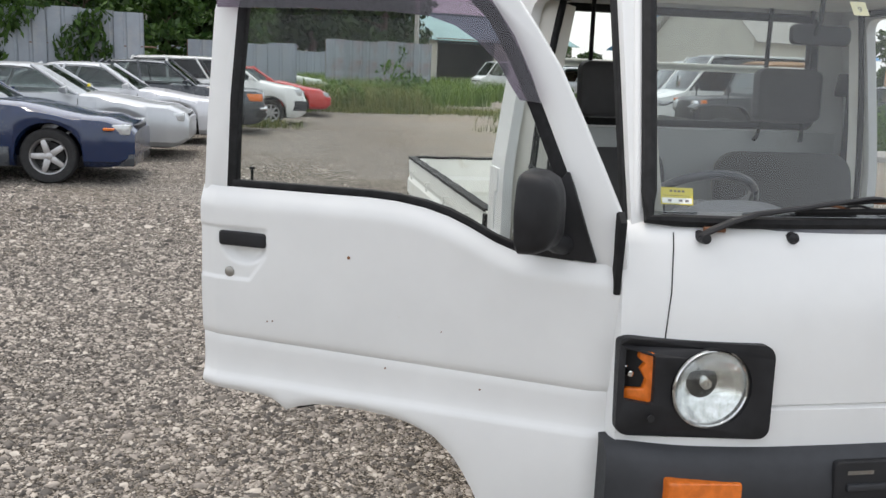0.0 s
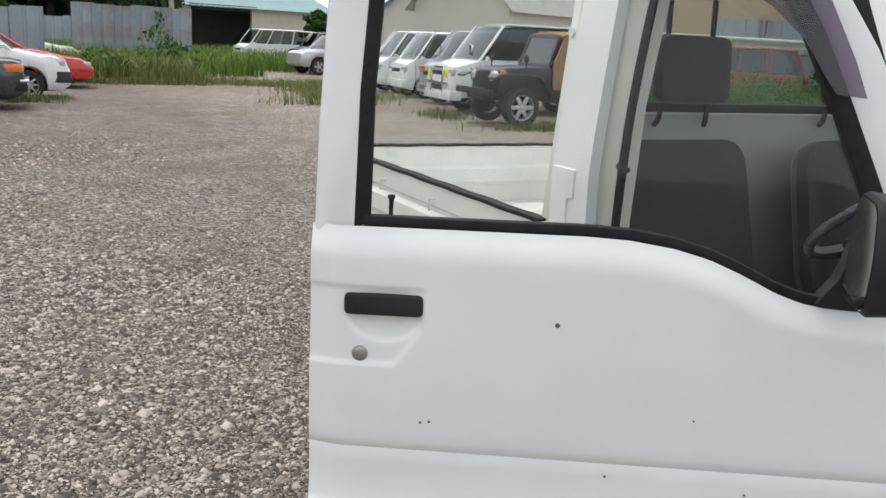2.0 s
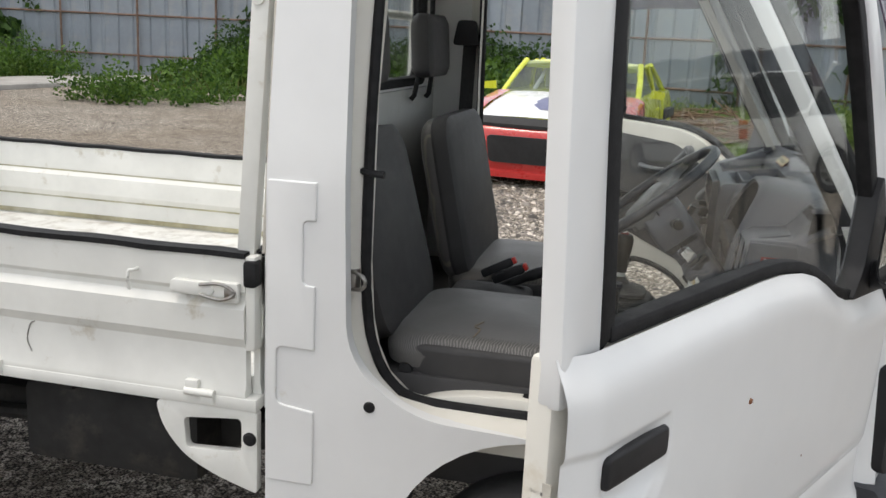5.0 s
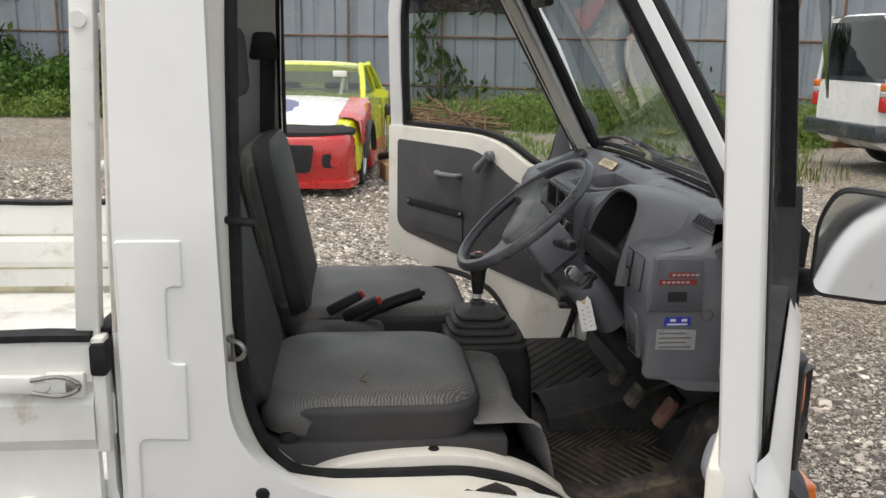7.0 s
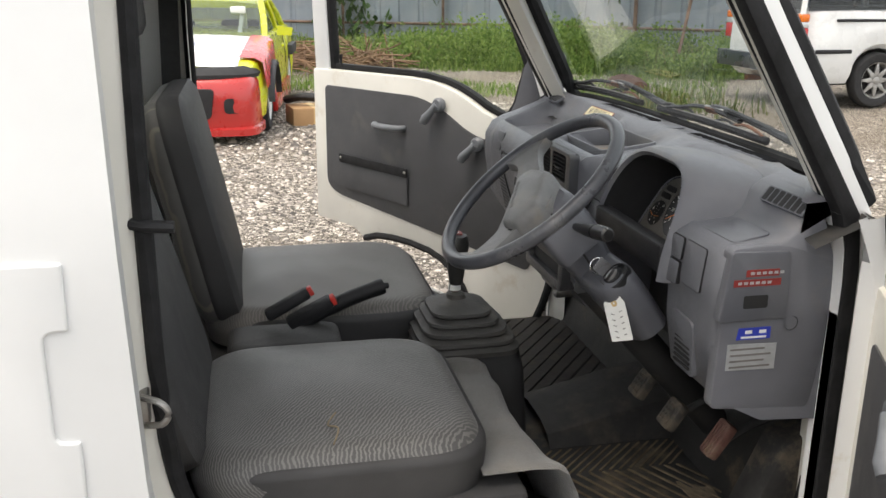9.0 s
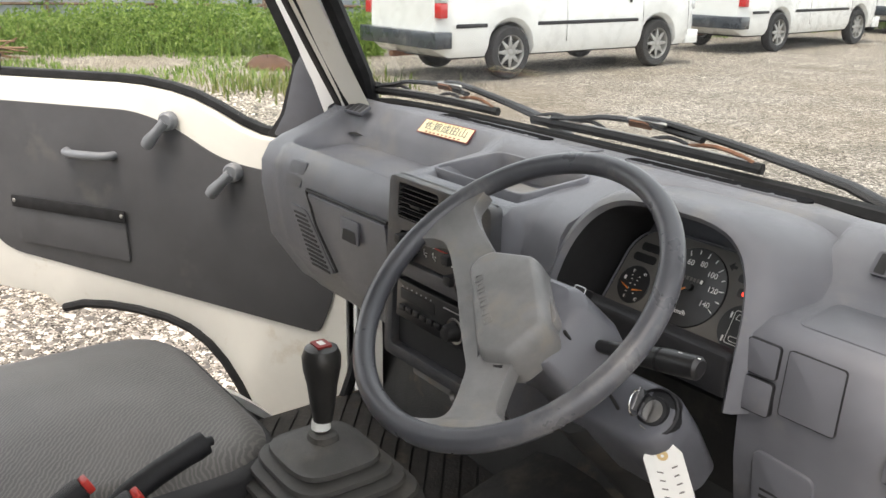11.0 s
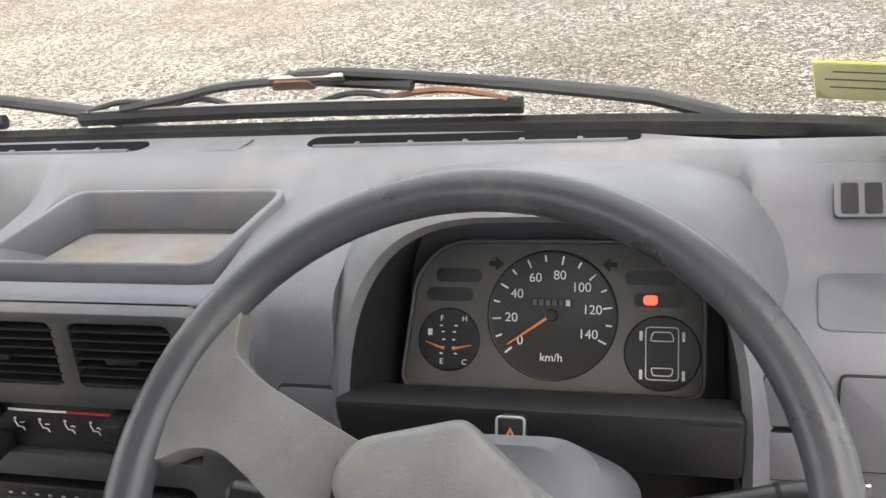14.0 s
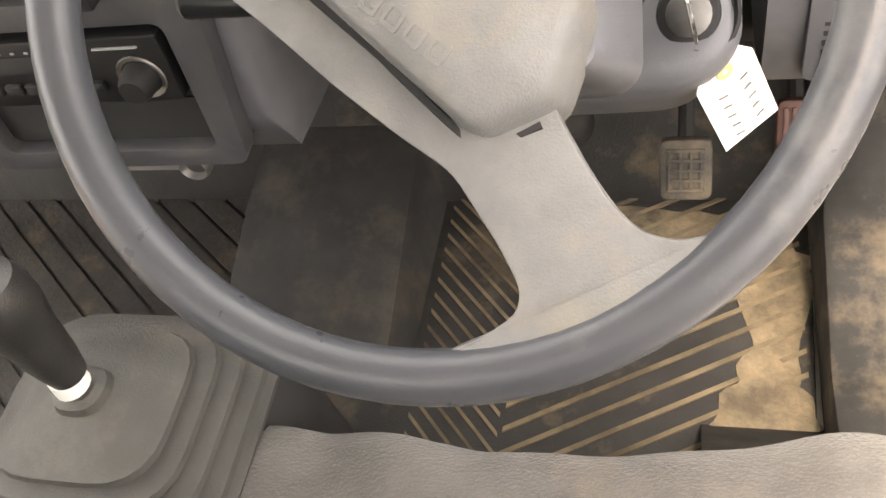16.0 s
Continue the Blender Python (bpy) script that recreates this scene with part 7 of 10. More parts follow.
# stickers on the windscreen
YF = axes((0.537, front_y(0.537, 1.180) - 0.006, 1.180), (-0.90, 0.43, -0.075), (-0.02, -0.60, 0.80))
ys = part("windscreen_sticker", slab(rounded([(-0.036, -0.022), (0.036, -0.022), (0.036, 0.022), (-0.036, 0.022)], 0.002), XY, 0.0, 0.0008), M_STICKER, truck, "yellow inspection sticker with a white lower field", m=YF)
part("sticker_back", box(-0.035, 0.035, -0.021, 0.021, -0.0006, -0.0001, 0), M_LEMON, ys, "pale lemon back of the sticker")
for k, w in enumerate((0.044, 0.056, 0.050)):
    part("print_bar", box(-w / 2, w / 2, 0.011 - 0.009 * k, 0.0122 - 0.009 * k, -0.0009, -0.0006, 0), M_PRINT, ys)
part("sticker_field", box(-0.033, 0.033, -0.019, -0.005, 0.0008, 0.0012, 0), M_CARD, ys)
for i in range(4):
    part("print_bar", box(-0.016 + i * 0.009, -0.010 + i * 0.009, 0.010, 0.015, 0.0008, 0.0011, 0), M_PRINT, ys)
part("print_bar", box(-0.030, 0.030, 0.001, 0.0016, 0.0008, 0.0011, 0), M_PRINT, ys)
for x in (-0.016, 0.008, 0.022):
    part("print_bar", box(x - 0.004, x + 0.004, -0.015, -0.009, 0.0012, 0.0015, 0), M_PRINT, ys)

# round dated sticker and mirror at the top of the windscreen
sf = axes((-0.030, front_y(0.03, 1.632) - 0.006, 1.632), (-1, 0, 0), (0, -0.60, 0.80))
ds = part("date_sticker", slab(rounded([(-0.022, -0.022), (0.022, -0.022), (0.022, 0.022), (-0.022, 0.022)], 0.003), XY, 0.0, 0.0008), M_CREAMLABEL, truck, "small cream sticker with a black figure", m=sf)
words("9", 0.026, pose(0, -0.004, 0.0009), M_PRINT, ds, "figure")
rv = part("inside_mirror", slab(rounded([(-0.085, -0.026), (0.085, -0.026), (0.085, 0.026), (-0.085, 0.026)], 0.018), XY, -0.010, 0.012, b=0.006), M_PLASTIC, truck, "black inside mirror", m=axes((0.030, -0.500, 1.565), (1, 0, 0), (0, -0.10, 0.99)))
part("mirror_stem", tube([(0.02, 0.0, -0.006), (0.02, 0.03, -0.03), (0.02, 0.09, -0.035)], 0.007, 8), M_PLASTIC, rv)


# ---- ground ----
def gravel_mat():
    m = bpy.data.materials.new("gravel")
    m.use_nodes = True
    t = m.node_tree
    b = t.nodes["Principled BSDF"]
    link = t.links.new
    co = t.nodes.new("ShaderNodeTexCoord")

    def vor(s, feature="F1"):
        v = t.nodes.new("ShaderNodeTexVoronoi")
        v.feature = feature
        v.inputs["Scale"].default_value = s
        link(co.outputs["Object"], v.inputs["Vector"])
        return v

    def noi(s, d=6, r=0.6):
        n = t.nodes.new("ShaderNodeTexNoise")
        n.inputs["Scale"].default_value, n.inputs["Detail"].default_value, n.inputs["Roughness"].default_value = s, d, r
        link(co.outputs["Object"], n.inputs["Vector"])
        return n.outputs["Fac"]

    def ramp(src, stops):
        r = t.nodes.new("ShaderNodeValToRGB")
        while len(r.color_ramp.elements) < len(stops):
            r.color_ramp.elements.new(0.5)
        for e, (p, c) in zip(r.color_ramp.elements, stops):
            e.position, e.color = p, (*c, 1)
        link(src, r.inputs[0])
        return r.outputs[0]

    def mix(f, a, c, mode="MIX"):
        x = t.nodes.new("ShaderNodeMixRGB")
        x.blend_type = mode
        for i, v in enumerate((f, a, c)):
            if isinstance(v, (int, float)): x.inputs[i].default_value = v
            elif isinstance(v, tuple): x.inputs[i].default_value = (*v, 1)
            else: link(v, x.inputs[i])
        return x.outputs[0]
    big, small = vor(46), vor(120)
    sep = t.nodes.new("ShaderNodeSeparateColor")
    link(big.outputs["Color"], sep.inputs[0])
    sep2 = t.nodes.new("ShaderNodeSeparateColor")
    link(small.outputs["Color"], sep2.inputs[0])
    greys = [(0.0, (0.03, 0.028, 0.027)), (0.30, (0.14, 0.131, 0.124)), (0.58, (0.39, 0.364, 0.338)), (0.82, (0.70, 0.662, 0.615)), (1.0, (0.86, 0.83, 0.79))]
    c = mix(0.30, ramp(sep.outputs[0], greys), ramp(sep2.outputs[1], greys))
    c = mix(ramp(noi(0.35), [(0.42, (0, 0, 0)), (0.66, (1, 1, 1))]), c, mix(0.55, c, (0.28, 0.235, 0.185)))
    c = mix(ramp(noi(1.4), [(0.45, (0, 0, 0)), (0.75, (0.7, 0.7, 0.7))]), c, mix(0.6, c, (0.16, 0.152, 0.135)))
    # shade of the gaps between stones, multiplied into the colour
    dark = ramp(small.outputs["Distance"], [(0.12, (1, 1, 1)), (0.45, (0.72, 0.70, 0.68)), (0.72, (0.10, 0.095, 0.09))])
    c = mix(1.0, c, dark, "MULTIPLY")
    # brightens the gravel's base colour towards -x, from -0.6 to -3.5
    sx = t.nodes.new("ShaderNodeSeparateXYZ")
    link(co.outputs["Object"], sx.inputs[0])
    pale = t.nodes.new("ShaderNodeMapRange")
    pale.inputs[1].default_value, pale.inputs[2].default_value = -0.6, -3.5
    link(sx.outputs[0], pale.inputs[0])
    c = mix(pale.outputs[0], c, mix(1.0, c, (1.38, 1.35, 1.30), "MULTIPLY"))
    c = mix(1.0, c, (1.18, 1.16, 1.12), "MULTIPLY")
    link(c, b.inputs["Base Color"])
    b.inputs["Roughness"].default_value = 0.9
    b.inputs["Specular IOR Level"].default_value = 0.2
    h = mix(0.4, big.outputs["Distance"], small.outputs["Distance"])
    bp = t.nodes.new("ShaderNodeBump")
    bp.invert = True
    bp.inputs["Strength"].default_value, bp.inputs["Distance"].default_value = 0.9, 0.026
    link(h, bp.inputs["Height"])
    link(bp.outputs[0], b.inputs["Normal"])
    return m


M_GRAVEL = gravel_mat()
bm = bmesh.new()
gx = [-900, -300, -120, -60] + [-40 + 2 * i for i in range(31)] + [40, 90, 300, 900]
gy = [-900, -300, -140, -80] + [-60 + 2 * i for i in range(46)] + [50, 100, 300, 900]


def ground_z(x, y):
    if abs(x) > 35 or not -55 < y < 28: return 0.0
    k = step(2.2, 5.0, math.hypot(x, (y + 1.5) * 0.7))
    return k * 0.05 * noise.noise(Vector((x * 0.22, y * 0.22, 0.3)))


gv = [[bm.verts.new((x, y, ground_z(x, y))) for y in gy] for x in gx]
for a, b2 in zip(gv, gv[1:]):
    for i in range(len(gy) - 1):
        bm.faces.new((a[i], b2[i], b2[i + 1], a[i + 1]))
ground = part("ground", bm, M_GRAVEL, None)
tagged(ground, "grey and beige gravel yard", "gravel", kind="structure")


# ================= parked vehicles =================
M_CARGLASS = glass("car_glass", (0.50, 0.55, 0.54), gloss=0.07)
M_DARKGLASS = glass("dark_car_glass", (0.16, 0.17, 0.18), gloss=0.07)
M_ALLOY = mat("alloy_rim", (0.50, 0.50, 0.51), 0.35, 0.7, var=0.1, scale=14)
M_DARKALLOY = mat("dark_alloy_rim", (0.09, 0.09, 0.095), 0.35, 0.6, var=0.1, scale=14)
M_LAMPGLASS = mat("lamp_glass", (0.55, 0.57, 0.58), 0.12, 0.3, var=0.15, scale=18, coat=0.6)
M_REDLENS = mat("red_lens", (0.50, 0.02, 0.02), 0.15, var=0.1, scale=30, coat=0.5)
M_BLACKPAINT = mat("black_paint", (0.010, 0.010, 0.011), 0.40, var=0.15, coat=0.15)


def paint(name, c, rough=0.28, metal=0.0):
    return mat(name, c, rough, metal, var=0.05, scale=2, coat=0.6, dirt=tuple(0.55 * v + 0.12 for v in c), dscale=2.0, damt=0.12)


M_NAVY = paint("navy_blue_paint", (0.006, 0.020, 0.070), 0.2)
M_SILVER = paint("silver_paint", (0.46, 0.48, 0.50), 0.32, 0.45)
M_PWHITE = paint("plain_white_paint", (0.76, 0.77, 0.76))
M_DKGREY = paint("dark_grey_paint", (0.035, 0.042, 0.052))
M_REDPAINT = paint("red_paint", (0.50, 0.025, 0.022))
M_FADEDRED = paint("faded_red_paint", (0.30, 0.055, 0.055), 0.45)
M_LIME = paint("lime_yellow_paint", (0.62, 0.66, 0.03))
M_TAN_TOP = mat("tan_canvas", (0.27, 0.155, 0.075), 0.85, var=0.12, scale=5, bump=0.4, bscale=120)
M_BLUESPOT = mat("blue_grey_spot", (0.12, 0.13, 0.24), 0.4, var=0.1)


def wheel_part(parent, x, y, r, w, s, rim, spokes=5, name="wheel"):
    k = r / 0.30
    t = part(name, lathe([(0.60 * r, -w * 0.9), (0.70 * r, -w), (0.93 * r, -w * 0.98), (r, -w * 0.8), (r, -w * 0.2), (0.93 * r, -0.004), (0.70 * r, 0.0), (0.64 * r, -0.012), (0.62 * r, -0.03)], "y", 28), M_TYRE, parent,
             m=pose(x, y, r, 0, 0, 0 if s > 0 else 180))
    bm = lathe([(0.63 * r, -0.010), (0.66 * r, -0.004), (0.62 * r, -0.012), (0.57 * r, -0.06), (0.57 * r, -w * 0.8)], "y", 28)
    for i in range(spokes):
        a = 2 * math.pi * i / spokes
        d, q = Vector((math.cos(a), math.sin(a))), Vector((-math.sin(a), math.cos(a)))
        slab([tuple(d * 0.10 * r - q * 0.12 * r), tuple(d * 0.60 * r - q * (0.09 if spokes < 8 else 0.035) * r), tuple(d * 0.60 * r + q * (0.09 if spokes < 8 else 0.035) * r), tuple(d * 0.10 * r + q * 0.12 * r)],
             lambda a2, b, c: Vector((a2, c, b)), -0.045, -0.018, b=0.004, bm=bm)
    rm = part("rim", bm, rim, t)
    part("hub", lathe([(0.0, -0.010), (0.10 * r, -0.012), (0.15 * r, -0.022), (0.2 * r, -0.045)], "y", 14), rim, rm)
    part("brake_disc", lathe([(0.0, -0.075), (0.50 * r, -0.075), (0.52 * r, -0.085)], "y", 20), M_UNDER, rm)
    return t


def vehicle(name, label, category, at, turn, L, W, wb, fo, deck, house, H, body, r=0.30, clear=0.2, rim=None, spokes=5, glassm=None, posts=(0.0, 0.5, 1.0), panels=(),
            front=(), roof=None, roofmat=None, group="", belt_in=0.93, top_in=0.78, flank=0.0):
    """A parked car. deck: (x, z) along the lower body from tail to nose; house: x of windscreen foot, roof front, roof rear, rear glass foot."""
    car = thing(name, label, category, (*at, 0), turn, group)
    x1, x0 = wb / 2 + fo, wb / 2 + fo - L
    glassm = glassm or M_CARGLASS
    hw, ra = W / 2, r * 1.15
    xs = {x0, x0 + 0.02, x0 + 0.08, x0 + 0.2, x1, x1 - 0.02, x1 - 0.07, x1 - 0.18, x1 - 0.32} | {lerp(x0, x1, i / 16) for i in range(1, 16)} | {p[0] for p in deck}
    for ax in (-wb / 2, wb / 2):
        xs |= {ax + ra * math.cos(math.pi * i / 12) for i in range(13)} | {ax - ra - 0.012, ax + ra + 0.012}
    xs = sorted(x for x in xs if x0 <= x <= x1)

    def width(x):
        k = min(1, (x1 - x) / 0.55) if x > x1 - 0.55 else min(1, (x - x0) / 0.45) if x < x0 + 0.45 else 1
        return hw * (0.80 + 0.20 * math.sin(math.pi / 2 * max(0, k)) ** 0.8)

    def zb(x):
        z = clear + 0.10 * step(x1 - 0.15, x1, x) + 0.10 * (1 - step(x0, x0 + 0.2, x))
        for ax in (-wb / 2, wb / 2):
            if abs(x - ax) <= ra + 1e-6:
                z = max(z, r + math.sqrt(max(0, ra * ra - (x - ax) ** 2)))
        return z
    rings = []
    for x in xs:
        w, b, t = width(x), zb(x), curve_at(deck, x)
        h = t - b
        prof = [(0.90 * w, b), (0.975 * w, b + 0.12 * h), (1.0 * w, b + 0.42 * h), (0.995 * w - flank, b + 0.62 * h), (0.975 * w, b + 0.82 * h), (belt_in * w, t - 0.015), (belt_in * w * 0.93, t + 0.004), (0.45 * w, t + 0.022), (0, t + 0.028)]
        rings.append([Vector((x, y, z)) for y, z in prof] + [Vector((x, -y, z)) for y, z in reversed(prof[:-1])])
    part("body", loft(rings), body, car, sharp=32)
    xc, xa, xb, xr = house
    bl = lambda x: curve_at(deck, x) + 0.004
    wt = hw * top_in
    for s in (1, -1):
        A0, A1, C1, C0 = Vector((xc, s * hw * belt_in * 0.95, bl(xc))), Vector((xa, s * wt, H - 0.05)), Vector((xb, s * wt, H - 0.055)), Vector((xr, s * hw * belt_in * 0.93, bl(xr)))
        low = lambda f: Vector((lerp(A0.x, C0.x, f), s * hw * belt_in * 0.955, bl(lerp(A0.x, C0.x, f))))
        top = lambda f: A1.lerp(C1, f)
        for f0, f1 in zip(posts, posts[1:]):
            q = [low(f0), top(f0), top(f1), low(f1)]
            i = posts.index(f0)
            c = sum(q, Vector()) / 4
            bm = bmesh.new()
            k = 0.93
            ys = s * (0.010 if i in panels else 0.0)
            vs = [bm.verts.new(c + (p - c) * (1.0 if i in panels else k) + Vector((0, ys, 0))) for p in q]
            bm.faces.new(vs)
            bmesh.ops.solidify(bm, geom=bm.faces[:], thickness=0.006)
            part("side_panel" if i in panels else "side_window", bm, body if i in panels else glassm, car)
        for f in posts:
            edge = f in (posts[0], posts[-1])
            part("pillar", tube([low(f) + Vector((0, 0, -0.02)), low(f).lerp(top(f), 0.5) + Vector((0, s * 0.012, 0)), top(f) + Vector((0, 0, 0.02))], 0.036 if edge else 0.028, 8, flat=0.8), roofmat if (roofmat and not edge) else body, car)
        m = part("door_mirror", loft([[Vector((xc - 0.12 + a * k - 0.02 * j, s * (hw * 0.99 + 0.02 + 0.08 + b * k * 1.3), bl(xc) + 0.06 + c2 * k)) for a, b, c2 in ((0, -0.06, -0.045), (0, 0.06, -0.05), (0, 0.07, 0.03), (0, -0.05, 0.05))] for j, k in ((0, 1.0), (2, 0.95), (5, 0.5))]), body, car)
    def sheet(a, b, bulge, n=7):
        rr = []
        for j in range(n):
            t = j / (n - 1)
            row = []
            for i in range(9):
                u = -1 + 2 * i / 8
                w = lerp(a[1], b[1], t)
                row.append(Vector((lerp(a[0], b[0], t) + bulge * (1 - u * u), u * w * 0.97, lerp(a[2], b[2], t))))
            rr.append(row)
        return loft(rr, False, False)
    part("windscreen", sheet((xc + 0.02, hw * belt_in * 0.95, bl(xc)), (xa, wt, H - 0.04), 0.06), M_CARGLASS, car)
    part("rear_window", sheet((xr, hw * belt_in * 0.93, bl(xr)), (xb, wt, H - 0.05), -0.05), glassm, car)
    rr = []
    for x, dz, k in ((xa + 0.03, -0.045, 0.98), (xa - 0.05, -0.015, 1.0), (lerp(xa, xb, 0.3), 0.0, 1.02), (lerp(xa, xb, 0.7), -0.004, 1.02), (xb + 0.05, -0.022, 1.0), (xb - 0.03, -0.05, 0.98)):
        rr.append([Vector((x, u * wt * k * 1.02, H + dz - 0.045 * abs(u) ** 3)) for u in (-1, -0.9, -0.6, -0.25, 0.25, 0.6, 0.9, 1)] + [Vector((x, u * wt * k, H + dz - 0.075)) for u in (1, 0, -1)])
    part("roof", loft(rr), roofmat or body, car)
    part("cabin_floor", box(x0 + 0.5, min(xc, x1 - 0.4), -hw * 0.8, hw * 0.8, clear + 0.08, clear + 0.2, 0.02), M_DARKIN, car)
    sx = [lerp(xc, xa, 1.0) - 0.45] + ([xb + 0.35] if xa - xb > 1.0 else [])
    for x in sx:
        for y in (-hw * 0.42, hw * 0.42):
            part("car_seat", box(x - 0.35, x - 0.22, y - 0.22, y + 0.22, clear + 0.2, bl(xc) + 0.12, 0.04), M_SEATSIDE, car)
    part("dash_top", box(xc - 0.40, xc - 0.03, -hw * 0.85, hw * 0.85, bl(xc) - 0.2, bl(xc) - 0.01, 0.03), M_DARKIN, car)
    for ax in (-wb / 2, wb / 2):
        for s in (1, -1):
            wheel_part(car, ax, s * (hw - 0.015), r, 0.17, s, rim or M_ALLOY, spokes)
    part("underbody", box(x0 + 0.25, x1 - 0.25, -hw * 0.82, hw * 0.82, clear * 0.9, clear + 0.12, 0.03), M_UNDER, car)
    for nm, mt, xa_, xb_, ya, yb, za, zb_, mirrored in front:
        for s in ((1, -1) if mirrored else (1,)):
            part(nm, box(xa_, xb_, s * ya, s * yb, za, zb_, 0.012), mt, car)
    # shut lines of the doors
    for s in (1, -1):
        for f in posts[1:-1] + (posts[0],):
            x = lerp(xc, xr, f)
            part("shut_line", tube([(x, s * (hw * 0.999), clear + 0.14), (x, s * (hw * 1.001), lerp(clear, bl(x), 0.55)), (x, s * hw * 0.965, bl(x) - 0.06)], 0.004, 5), M_DARKIN, car)
        if len(posts) > 2:
            part("door_handle", box(lerp(xc, xr, posts[1]) + 0.08, lerp(xc, xr, posts[1]) + 0.24, s * hw * 0.975, s * hw * 1.005, bl(xc) - 0.17, bl(xc) - 0.14, 0.006), body, car)
    return car


def coupe_front(x1, hw, z, extra=()):
    return (("headlamp", M_LAMPGLASS, x1 - 0.30, x1 - 0.045, hw * 0.52, hw * 0.88, z - 0.06, z + 0.05, True), ("grille", M_PLASTIC, x1 - 0.1, x1 - 0.005, -hw * 0.42, hw * 0.42, z - 0.05, z + 0.03, False),
            ("air_intake", M_PLASTIC, x1 - 0.1, x1 - 0.002, -hw * 0.6, hw * 0.6, z - 0.32, z - 0.20, False)) + tuple(extra)


ROW = "cars parked along the gravel yard"
# the near row: noses towards -x
vehicle("coupe", "dark blue two-door coupe with silver five-spoke wheels", "car", (5.27, -10.06), 180, 4.62, 1.72, 2.72, 0.92, [(-2.34, 0.80), (-2.2, 0.92), (-1.2, 0.93), (0.6, 0.92), (0.8, 0.90), (1.9, 0.74), (2.2, 0.66), (2.29, 0.58)],
        (0.72, 0.12, -0.75, -1.5), 1.33, M_NAVY, r=0.315, group=ROW, posts=(0.0, 0.62, 1.0), front=coupe_front(2.28, 0.86, 0.63, (("side_skirt", M_DKGREY, -0.9, 0.95, 0.845, 0.868, 0.20, 0.42, True), ("front_lip", M_DKGREY, 1.85, 2.275, -0.72, 0.72, 0.2, 0.34, False), ("fog_lamp", M_LAMPGLASS, 2.05, 2.27, 0.42, 0.62, 0.45, 0.53, True), ("side_marker", M_ORANGE, 1.95, 2.08, 0.80, 0.845, 0.62, 0.65, True))))
vehicle("coupe", "silver coupe with its bonnet beside the blue one", "car", (4.80, -12.65), 180, 4.5, 1.72, 2.6, 0.9, [(-2.3, 0.80), (-2.1, 0.92), (-1.2, 0.93), (0.6, 0.92), (0.8, 0.90), (1.9, 0.76), (2.15, 0.66), (2.2, 0.58)],
        (0.72, 0.10, -0.8, -1.5), 1.32, M_SILVER, r=0.30, group=ROW, posts=(0.0, 0.6, 1.0), front=coupe_front(2.19, 0.86, 0.63, (("windscreen_label", M_YELLOW, 0.62, 0.65, 0.44, 0.56, 0.965, 1.02, False),)))
vehicle("coupe", "pale silver sports coupe with dark mesh wheels", "car", (4.37, -15.17), 180, 4.6, 1.74, 2.70, 0.90, [(-2.35, 0.80), (-2.2, 0.92), (-1.2, 0.93), (0.6, 0.92), (0.8, 0.90), (1.9, 0.76), (2.18, 0.66), (2.25, 0.56)],
        (0.75, 0.15, -0.75, -1.5), 1.33, paint("pale_silver_paint", (0.62, 0.63, 0.66), 0.3, 0.2), r=0.325, rim=M_DARKALLOY, spokes=10, group=ROW, posts=(0.0, 0.6, 1.0), front=coupe_front(2.24, 0.87, 0.62))
vehicle("sedan", "dark grey boxy sedan with amber corner lamps", "car", (3.75, -17.8), 180, 4.55, 1.70, 2.67, 0.85, [(-2.36, 0.85), (-2.25, 0.96), (-1.4, 0.96), (0.7, 0.94), (0.9, 0.93), (2.0, 0.86), (2.15, 0.82), (2.18, 0.60)],
        (0.85, 0.28, -0.85, -1.4), 1.40, M_DKGREY, r=0.31, group=ROW, posts=(0.0, 0.45, 0.9, 1.0), front=(("headlamp", M_LAMPGLASS, 2.0, 2.175, 0.36, 0.66, 0.66, 0.80, True), ("corner_lamp", M_ORANGE, 1.85, 2.15, 0.66, 0.80, 0.66, 0.80, True),
        ("grille", M_CHROME, 2.05, 2.185, -0.30, 0.30, 0.62, 0.80, False), ("front_bumper", M_CHROME, 2.1, 2.25, -0.74, 0.74, 0.48, 0.54, False), ("bumper_base", M_PLASTIC, 1.9, 2.22, -0.76, 0.76, 0.34, 0.48, False)))
vehicle("estate_car", "white estate car with black bumper corners", "car", (2.71, -20.4), 180, 4.2, 1.69, 2.55, 0.80, [(-2.12, 0.85), (-2.05, 1.0), (0.8, 1.0), (0.95, 0.99), (1.75, 0.88), (2.0, 0.78), (2.07, 0.60)],
        (1.0, 0.35, -1.7, -2.0), 1.50, M_PWHITE, r=0.30, spokes=8, group=ROW, glassm=M_DARKGLASS, posts=(0.0, 0.36, 0.66, 1.0), front=(("headlamp", M_LAMPGLASS, 1.72, 1.98, 0.48, 0.76, 0.70, 0.84, True), ("bumper_corner", M_BUMPER, 1.75, 2.08, 0.40, 0.80, 0.36, 0.58, True), ("grille", M_PLASTIC, 1.95, 2.05, -0.42, 0.42, 0.66, 0.78, False)))
